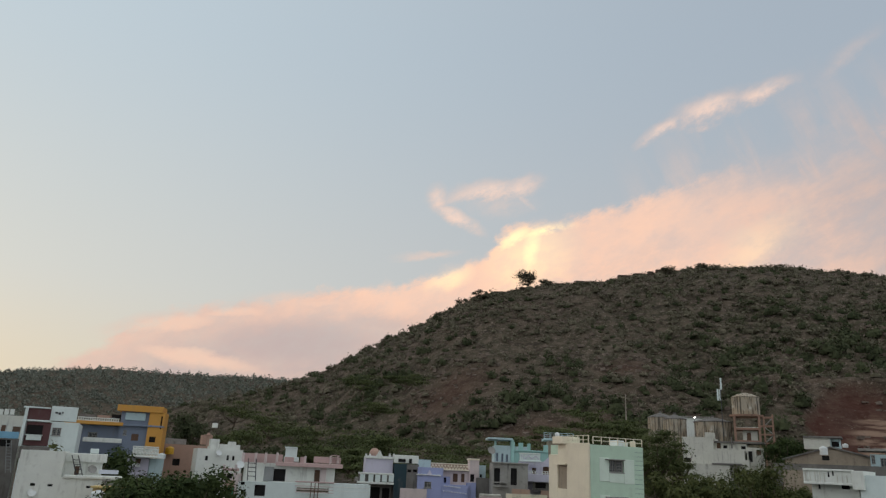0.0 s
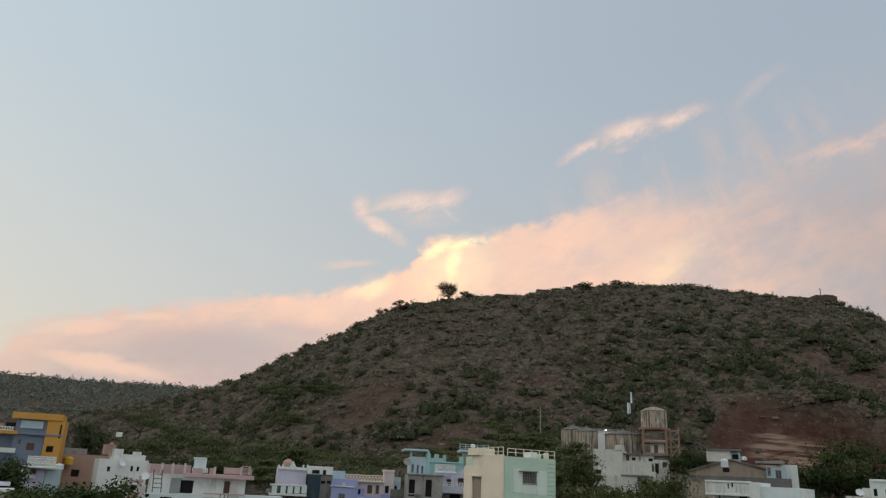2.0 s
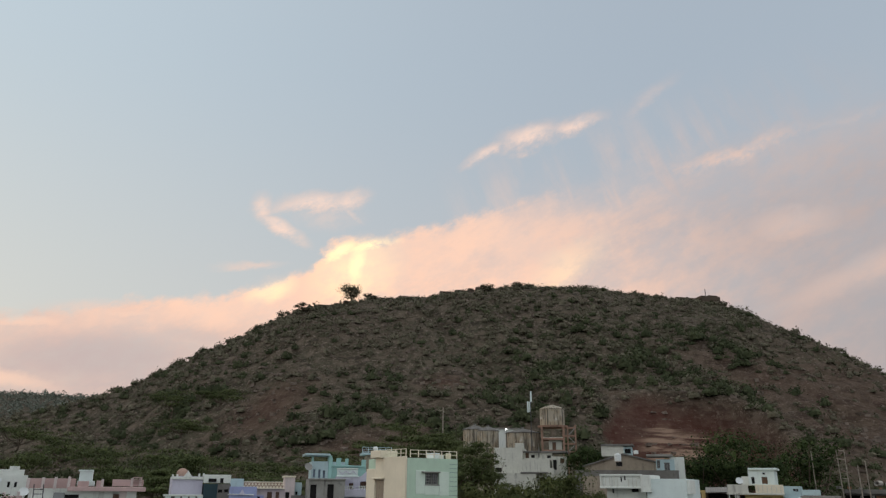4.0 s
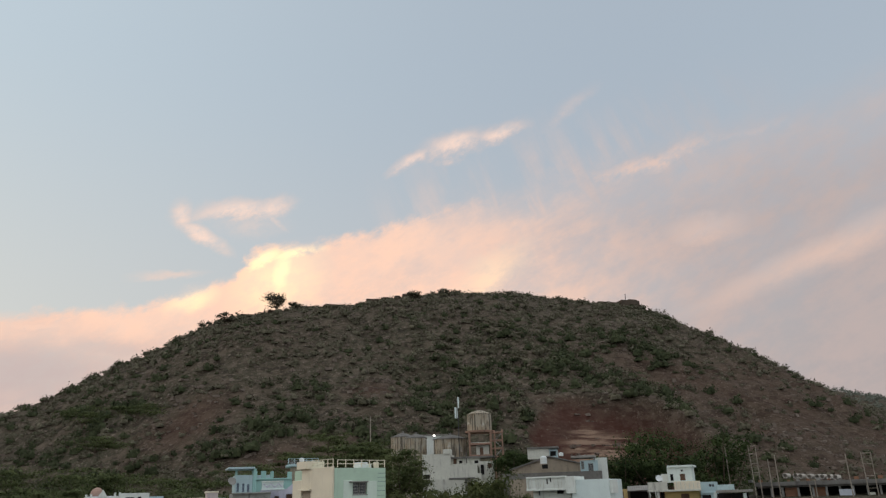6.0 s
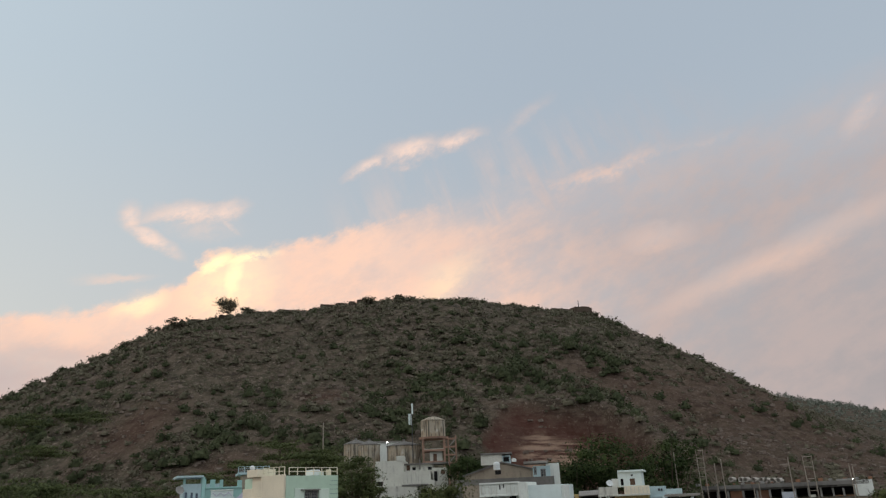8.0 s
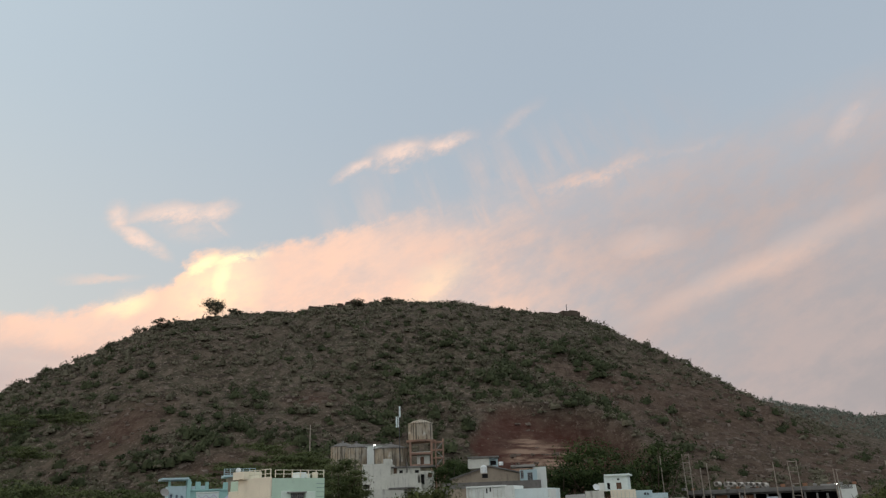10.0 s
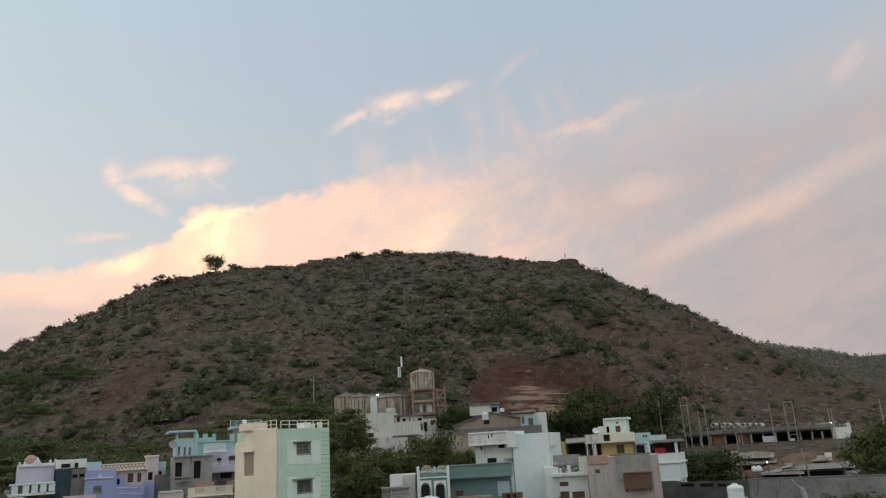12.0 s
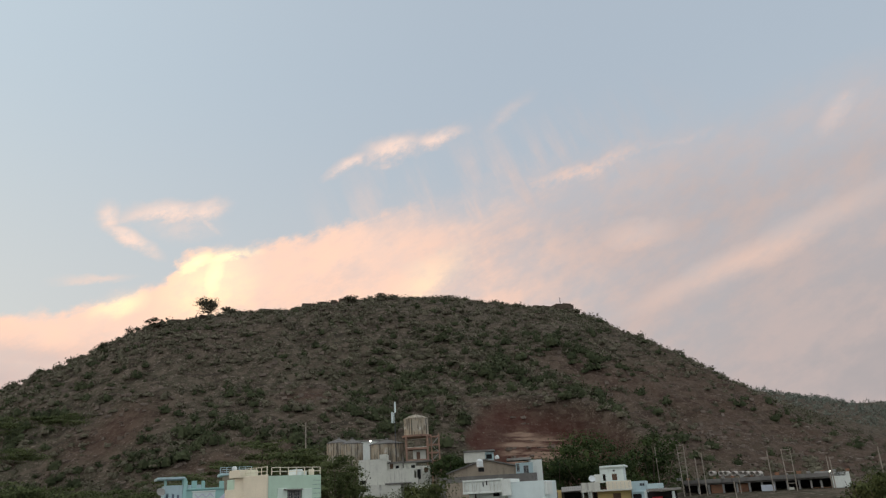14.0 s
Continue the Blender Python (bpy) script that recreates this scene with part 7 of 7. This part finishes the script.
h = thing("pole", "thin leaning wooden pole among the sheds", "pole", 73.65, 61.58, -50.0, "poles")
pole(h, 0.0, 2.0, -0.5, 6.65, 0.09, BAMBOO)

h = thing("pole", "thin grey pole before the building site", "pole", 74.56, 72.51, -48.0, "poles")
pole(h, 0.0, 2.0, -0.1, 8.82, 0.09, BAMBOO)

h = thing("water_pot", "round white plastic pot on a shed roof", "pot", 70.48, 66.65, -50.0, "pots on the shed")
lathe(h, "pot", 0.0, 0.0, [(0.16, 4.18), (0.34, 4.30), (0.38, 4.55), (0.28, 4.78), (0.16, 4.84), (0.2, 4.92)], PLASTIC, 14)
box(h, "stand", -0.12, 0.12, -0.12, 0.12, h.location.z - 0.3, 4.18, DARKCEMENT)

h = thing("water_pot", "round white plastic pot on a shed roof", "pot", 70.83, 66.28, -50.0, "pots on the shed")
lathe(h, "pot", 0.0, 0.0, [(0.16, 4.18), (0.34, 4.30), (0.38, 4.55), (0.28, 4.78), (0.16, 4.84), (0.2, 4.92)], PLASTIC, 14)
box(h, "stand", -0.12, 0.12, -0.12, 0.12, h.location.z - 0.3, 4.18, DARKCEMENT)

mound(88.47, 75.03, 21, 8, 5.6 - height(88.47, 75.03), "heap of dumped brown earth below the building site", 3)

h = thing("boundary_wall", "long weathered grey compound wall", "wall", 62.83, 55.75, -52.4)
block(h, "wall", -14.26, -10.64, 0.00, 0.50, None, 4.22, BLACKWALL, [])
block(h, "wall", -10.54, -3.49, -0.50, 0.00, None, 4.08, BLACKWALL, [(-10.18, -8.84, 3.59, 3.93, "dark"), (-8.27, -6.90, 3.54, 3.88, "dark"), (-6.45, -5.62, 3.50, 3.83, "dark")])
block(h, "wall", -3.49, 10.19, -0.30, 0.10, None, 4.11, OLDWALL, [])
box(h, "wall_coping", -3.49, 10.19, -0.36, 0.16, 4.11, 4.22, DARKCEMENT)
for k in range(6):
    box(h, "wall_pier", -3.45 + k * 2.6, -3.15 + k * 2.6, -0.38, -0.31, 1.0, 4.10, OLDWALL)

h = thing("roof_tank", "ribbed white plastic water tank", "water tank", 44.32, 43.36, -45.6)
tank(h, -0.54, 4.01, 0.0, 1.15, 0.6, PLASTIC)
block(h, "wall", -1.30, 0.28, -0.90, 0.90, None, 4.12, CEMENT, [])

h = thing("lean_to", "collapsed grey shed roof", "shed", 54.45, 47.11, -69.1)
pole(h, 1.17, 3.16, -0.42, 4.64, 0.25, CEMENT)

h = thing("fort_wall", "ruined stone fort wall along the crest", "wall", 161.27, 334.50, 0.0)
box(h, "wall", 55.18, 72.12, 0.00, 2.00, 99.37, 107.92, STONE)
box(h, "bastion", 69.80, 81.33, -1.00, 6.00, 97.17, 109.45, STONE)
box(h, "bastion_cap", 75.10, 80.54, 0.00, 4.00, 109.46, 110.30, STONE)
box(h, "mast", 72.98, 73.29, 0.00, 0.30, 108.81, 113.52, DARKMETAL)
box(h, "wall", -108.75, -96.95, 0.00, 2.00, 92.64, 95.63, STONE)
box(h, "wall", -96.98, -80.70, 0.00, 2.00, 94.28, 97.33, STONE)
box(h, "wall", -80.72, -76.55, 0.00, 2.00, 95.73, 98.82, STONE)
box(h, "wall", -76.57, -59.45, 0.00, 2.00, 98.07, 101.21, STONE)
box(h, "wall", -136.00, -123.77, 0.00, 2.00, 87.39, 90.27, STONE)
box(h, "wall", -123.87, -108.67, 0.00, 2.00, 89.99, 92.92, STONE)
box(h, "wall", -57.98, -40.07, 0.00, 2.00, 101.58, 104.81, STONE)
box(h, "wall", 9.54, 25.01, 0.00, 2.00, 103.05, 106.51, STONE)
box(h, "wall", 24.88, 46.26, 0.00, 2.00, 102.58, 106.11, STONE)
box(h, "wall", 46.19, 55.38, 0.00, 2.00, 102.86, 106.44, STONE)
box(h, "ruined_block", -76.37, -75.53, -1.40, 0.50, 97.80, 100.62, STONE)
box(h, "ruined_block", -74.69, -70.47, -1.40, 0.50, 98.01, 100.84, STONE)
box(h, "ruined_block", -68.77, -63.63, -1.40, 0.50, 99.26, 102.12, STONE)
box(h, "ruined_block", -62.47, -59.87, -1.40, 0.50, 100.45, 103.33, STONE)
tree(-21.2, 60.4, 9, 10.5, LEAFGREEN, "large dark green leafy tree among the houses", 1, 9000, z=0.3, leaf=0.13)
tree(-17.8, 57.3, 8.5, 7, LEAFGREEN, "dark green leafy tree among the houses", 2, 6000, z=0.5, leaf=0.13)
tree(-21.0, 54.1, 7.5, 5.5, LEAFGREEN, "dark green leafy tree among the houses", 3, 4000, z=0.8, leaf=0.13)
tree(-32.6, 77.4, 8, 5, LEAFGREEN, "dark green tree beside the blue house", 4, 3500, z=2.2)
tree(-33.2, 72.8, 7, 5, LEAF, "small green tree by the terrace", 5, 2500, z=2.6)
tree(-34.9, 69.7, 6, 2, LEAFYELLOW, "sparse young tree by the white house", 6, 500, z=3.8)
tree(-46.0, 142.8, 9, 8, LEAF, "bushy dark tree at the foot of the slope", 7, 3500, z=8.8, leaf=0.2)
tree(-26.4, 106.8, 5, 6, LEAF, "dusty green bushy tree behind the pink house", 8, 2500, z=6.0)
tree(-8.4, 124.7, 7, 12, LEAFTHORN, "spreading green thorn tree behind the houses", 9, 6000, z=7.2, leaf=0.14)
tree(-21.0, 133.4, 7, 12, LEAFTHORN, "spreading green thorn tree behind the houses", 10, 6000, z=6.5, leaf=0.14)
tree(-12.7, 114.3, 5, 7, LEAFTHORN, "spreading green thorn tree behind the houses", 12, 4500, z=6.8, leaf=0.14)
tree(23.7, 76.4, 8.5, 5.5, LEAFYELLOW, "yellowish green leafy tree beside the mint house", 13, 6500, z=2.2, leaf=0.13)
tree(25.6, 73.7, 8, 5.5, LEAFYELLOW, "yellowish green leafy tree beside the mint house", 14, 6500, z=2.1, leaf=0.13)
tree(21.1, 64.7, 6, 5.5, LEAFYELLOW, "yellowish green leafy tree beside the mint house", 15, 5000, z=2.6, leaf=0.13)
tree(38.6, 87.9, 10, 9.5, LEAFYELLOW, "yellowish green tree by the stepped house", 16, 6000, z=1.9, leaf=0.14)
tree(33.0, 83.7, 9.6, 9, LEAFYELLOW, "yellowish green tree by the stepped house", 17, 5000, z=1.5, leaf=0.14)
tree(39.6, 83.0, 7, 5, LEAFYELLOW, "yellowish green tree by the white house", 18, 3500, z=2.5, leaf=0.14)
tree(34.4, 115.0, 10, 12, LEAFTHORN, "dark green thorn tree behind the mint house", 19, 8250, z=6.9, leaf=0.14)
tree(35.9, 145.6, 8, 14, LEAFTHORN, "green thorn tree on the lower slope", 20, 7500, z=12.9, leaf=0.14)
tree(51.0, 141.1, 6, 5, LEAF, "green tree behind the stepped house", 21, 2000, z=11.6)
tree(60.4, 127.6, 9, 8, LEAFGREEN, "dark green tree beside the water tower", 22, 4200, z=8.6, leaf=0.16)
tree(82.4, 115.7, 16.8, 21, LEAFGREEN, "large dark tree below the dug slope", 23, 8000, z=4.4, leaf=0.2)
tree(76.6, 117.2, 12.5, 12, LEAFGREEN, "dark tree below the dug slope", 24, 4500, z=4.1, leaf=0.2)
tree(85.5, 110.9, 12, 12, LEAFGREEN, "dark tree below the dug slope", 25, 4500, z=3.1, leaf=0.2)
tree(96.5, 114.8, 16, 17, LEAFGREEN, "dark tree behind the ochre house", 26, 5000, z=3.8, leaf=0.2)
tree(75.5, 90.7, 7, 9, LEAF, "green tree behind the ochre house", 27, 4500, z=1.8, leaf=0.16)
tree(71.6, 75.5, 7, 9, LEAFGREEN, "dark green tree before the building site", 28, 6000, z=0.7, leaf=0.15)
tree(67.2, 74.0, 6, 6, LEAFGREEN, "dark green tree before the building site", 29, 3500, z=0.8, leaf=0.15)
tree(74.7, 53.7, 9, 8, LEAFYELLOW, "bright green tree at the building site edge", 30, 7000, z=0.7, leaf=0.14)
tree(79.3, 54.1, 9, 9, LEAFGREEN, "green tree at the building site edge", 31, 5000, z=0.1, leaf=0.15)
tree(46.3, 35.0, 5, 5, LEAFYELLOW, "green leafy bush over the compound wall", 32, 6000, z=0.3, leaf=0.1)
tree(46.7, 37.6, 4.5, 3, LEAFYELLOW, "green leafy bush over the compound wall", 33, 3000, z=0.4, leaf=0.1)
tree(34.5, 53.9, 4, 2, LEAFYELLOW, "small green bush before the white house", 34, 1000, z=1.1, leaf=0.1)
tree(38.2, 88.1, 8, 6, LEAFYELLOW, "yellowish tree by the stepped house", 39, 2500, z=3.6, leaf=0.14)
tree(30.8, 113.9, 8, 9, LEAFTHORN, "spreading dusty green thorn tree on the lower slope", 50, 4600, z=7.2, leaf=0.13, trunk_frac=0.15)
tree(38.9, 118.8, 7, 7, LEAFTHORN, "spreading dusty green thorn tree on the lower slope", 51, 4600, z=7.5, leaf=0.13, trunk_frac=0.15)
tree(30.6, 141.7, 7, 12, LEAFTHORN, "spreading dusty green thorn tree on the lower slope", 52, 4600, z=11.5, leaf=0.13, trunk_frac=0.15)
tree(39.4, 149.9, 7, 12, LEAFTHORN, "spreading dusty green thorn tree on the lower slope", 53, 4600, z=12.8, leaf=0.13, trunk_frac=0.15)
tree(23.3, 127.9, 6, 12, LEAFTHORN, "spreading dusty green thorn tree on the lower slope", 54, 4600, z=9.4, leaf=0.13, trunk_frac=0.15)
tree(17.0, 113.7, 6, 8, LEAFTHORN, "spreading dusty green thorn tree on the lower slope", 55, 4600, z=7.2, leaf=0.13, trunk_frac=0.15)
tree(4.3, 104.9, 6, 12, LEAFTHORN, "spreading dusty green thorn tree on the lower slope", 56, 4600, z=4.8, leaf=0.13, trunk_frac=0.15)
tree(-0.4, 112.0, 6, 14, LEAFTHORN, "spreading dusty green thorn tree on the lower slope", 57, 4600, z=5.6, leaf=0.13, trunk_frac=0.15)
tree(-6.4, 109.8, 6, 14, LEAFTHORN, "spreading dusty green thorn tree on the lower slope", 58, 4600, z=5.5, leaf=0.13, trunk_frac=0.15)
tree(-11.9, 119.4, 7, 16, LEAFTHORN, "spreading dusty green thorn tree on the lower slope", 59, 4600, z=5.7, leaf=0.13, trunk_frac=0.15)
tree(33.0, 164.7, 6, 14, LEAFTHORN, "spreading dusty green thorn tree on the lower slope", 60, 4600, z=17.8, leaf=0.13, trunk_frac=0.15)
tree(25.8, 157.9, 6, 14, LEAFTHORN, "spreading dusty green thorn tree on the lower slope", 61, 4600, z=13.8, leaf=0.13, trunk_frac=0.15)
tree(15.9, 149.2, 6, 14, LEAFTHORN, "spreading dusty green thorn tree on the lower slope", 62, 4600, z=10.8, leaf=0.13, trunk_frac=0.15)
tree(5.0, 149.9, 7, 16, LEAFTHORN, "spreading dusty green thorn tree on the lower slope", 63, 4600, z=7.7, leaf=0.13, trunk_frac=0.15)
tree(-5.4, 149.9, 7, 18, LEAFTHORN, "spreading dusty green thorn tree on the lower slope", 64, 4600, z=8.2, leaf=0.13, trunk_frac=0.15)
tree(-14.7, 154.3, 7, 18, LEAFTHORN, "spreading dusty green thorn tree on the lower slope", 65, 4600, z=9.8, leaf=0.13, trunk_frac=0.15)
tree(-36.9, 165.9, 8, 16, LEAFTHORN, "dense dusty green thorn tree on the lower slope", 80, 4600, z=12.2, leaf=0.13, trunk_frac=0.15)
tree(-38.5, 145.0, 7, 14, LEAFTHORN, "dense dusty green thorn tree on the lower slope", 81, 4600, z=8.8, leaf=0.13, trunk_frac=0.15)
tree(-27.0, 157.7, 7, 14, LEAFTHORN, "dense dusty green thorn tree on the lower slope", 82, 4600, z=10.1, leaf=0.13, trunk_frac=0.15)
tree(-52.1, 193.1, 8, 18, LEAFTHORN, "dense dusty green thorn tree on the lower slope", 83, 4600, z=16.6, leaf=0.13, trunk_frac=0.15)
tree(-16.3, 189.3, 6, 15, LEAFTHORN, "dense dusty green thorn tree on the lower slope", 84, 4600, z=19.9, leaf=0.13, trunk_frac=0.15)
tree(-9.0, 214.8, 6, 14, LEAFTHORN, "dense dusty green thorn tree on the lower slope", 85, 4600, z=30.0, leaf=0.13, trunk_frac=0.15)
tree(-22.2, 213.9, 6, 14, LEAFTHORN, "dense dusty green thorn tree on the lower slope", 86, 4600, z=28.4, leaf=0.13, trunk_frac=0.15)
tree(40.7, 331.5, 10, 13.5, LEAFDRY, "lone round crowned tree on the crest", 35, 2400, z=91.0, leaf=0.25)
tree(246.1, 317.8, 9, 5, LEAFDRY, "thin open tree on the crest", 40, 300, z=92.8, leaf=0.25)
tree(243.1, 324.0, 5, 10, LEAFDRY, "low spreading tree on the crest", 41, 700, z=97.5, leaf=0.28)
tree(301.1, 320.8, 6, 12, LEAFDRY, "flat crowned tree on the shoulder of the hill", 42, 800, z=77.7, leaf=0.28)
tree(18.9, 331.5, 5, 9, LEAFDRY, "low spreading tree on the crest", 43, 700, z=84.9, leaf=0.28)
tree(-0.4, 328.0, 5, 7, LEAFDRY, "low spreading tree on the crest", 44, 500, z=73.1, leaf=0.28)
tree(108.6, 332.7, 5, 10, LEAFDRY, "low spreading tree on the crest", 45, 700, z=101.7, leaf=0.28)
tree(124.3, 332.5, 5, 7, LEAFDRY, "low spreading tree on the crest", 46, 600, z=104.0, leaf=0.28)
tree(162.0, 332.7, 5, 14, LEAFDRY, "low spreading tree on the crest", 47, 900, z=105.2, leaf=0.28)
tree(49.7, 330.3, 4, 7, LEAFDRY, "low spreading tree on the crest", 36, 700, z=92.5, leaf=0.28)
tree(8.6, 329.9, 7, 5, LEAFDRY, "bare open tree on the crest", 37, 260, z=79.4, leaf=0.22)
tree(-24.6, 319.1, 5, 3, LEAFDRY, "small bare tree on the shoulder of the hill", 38, 200, z=58.8, leaf=0.2)
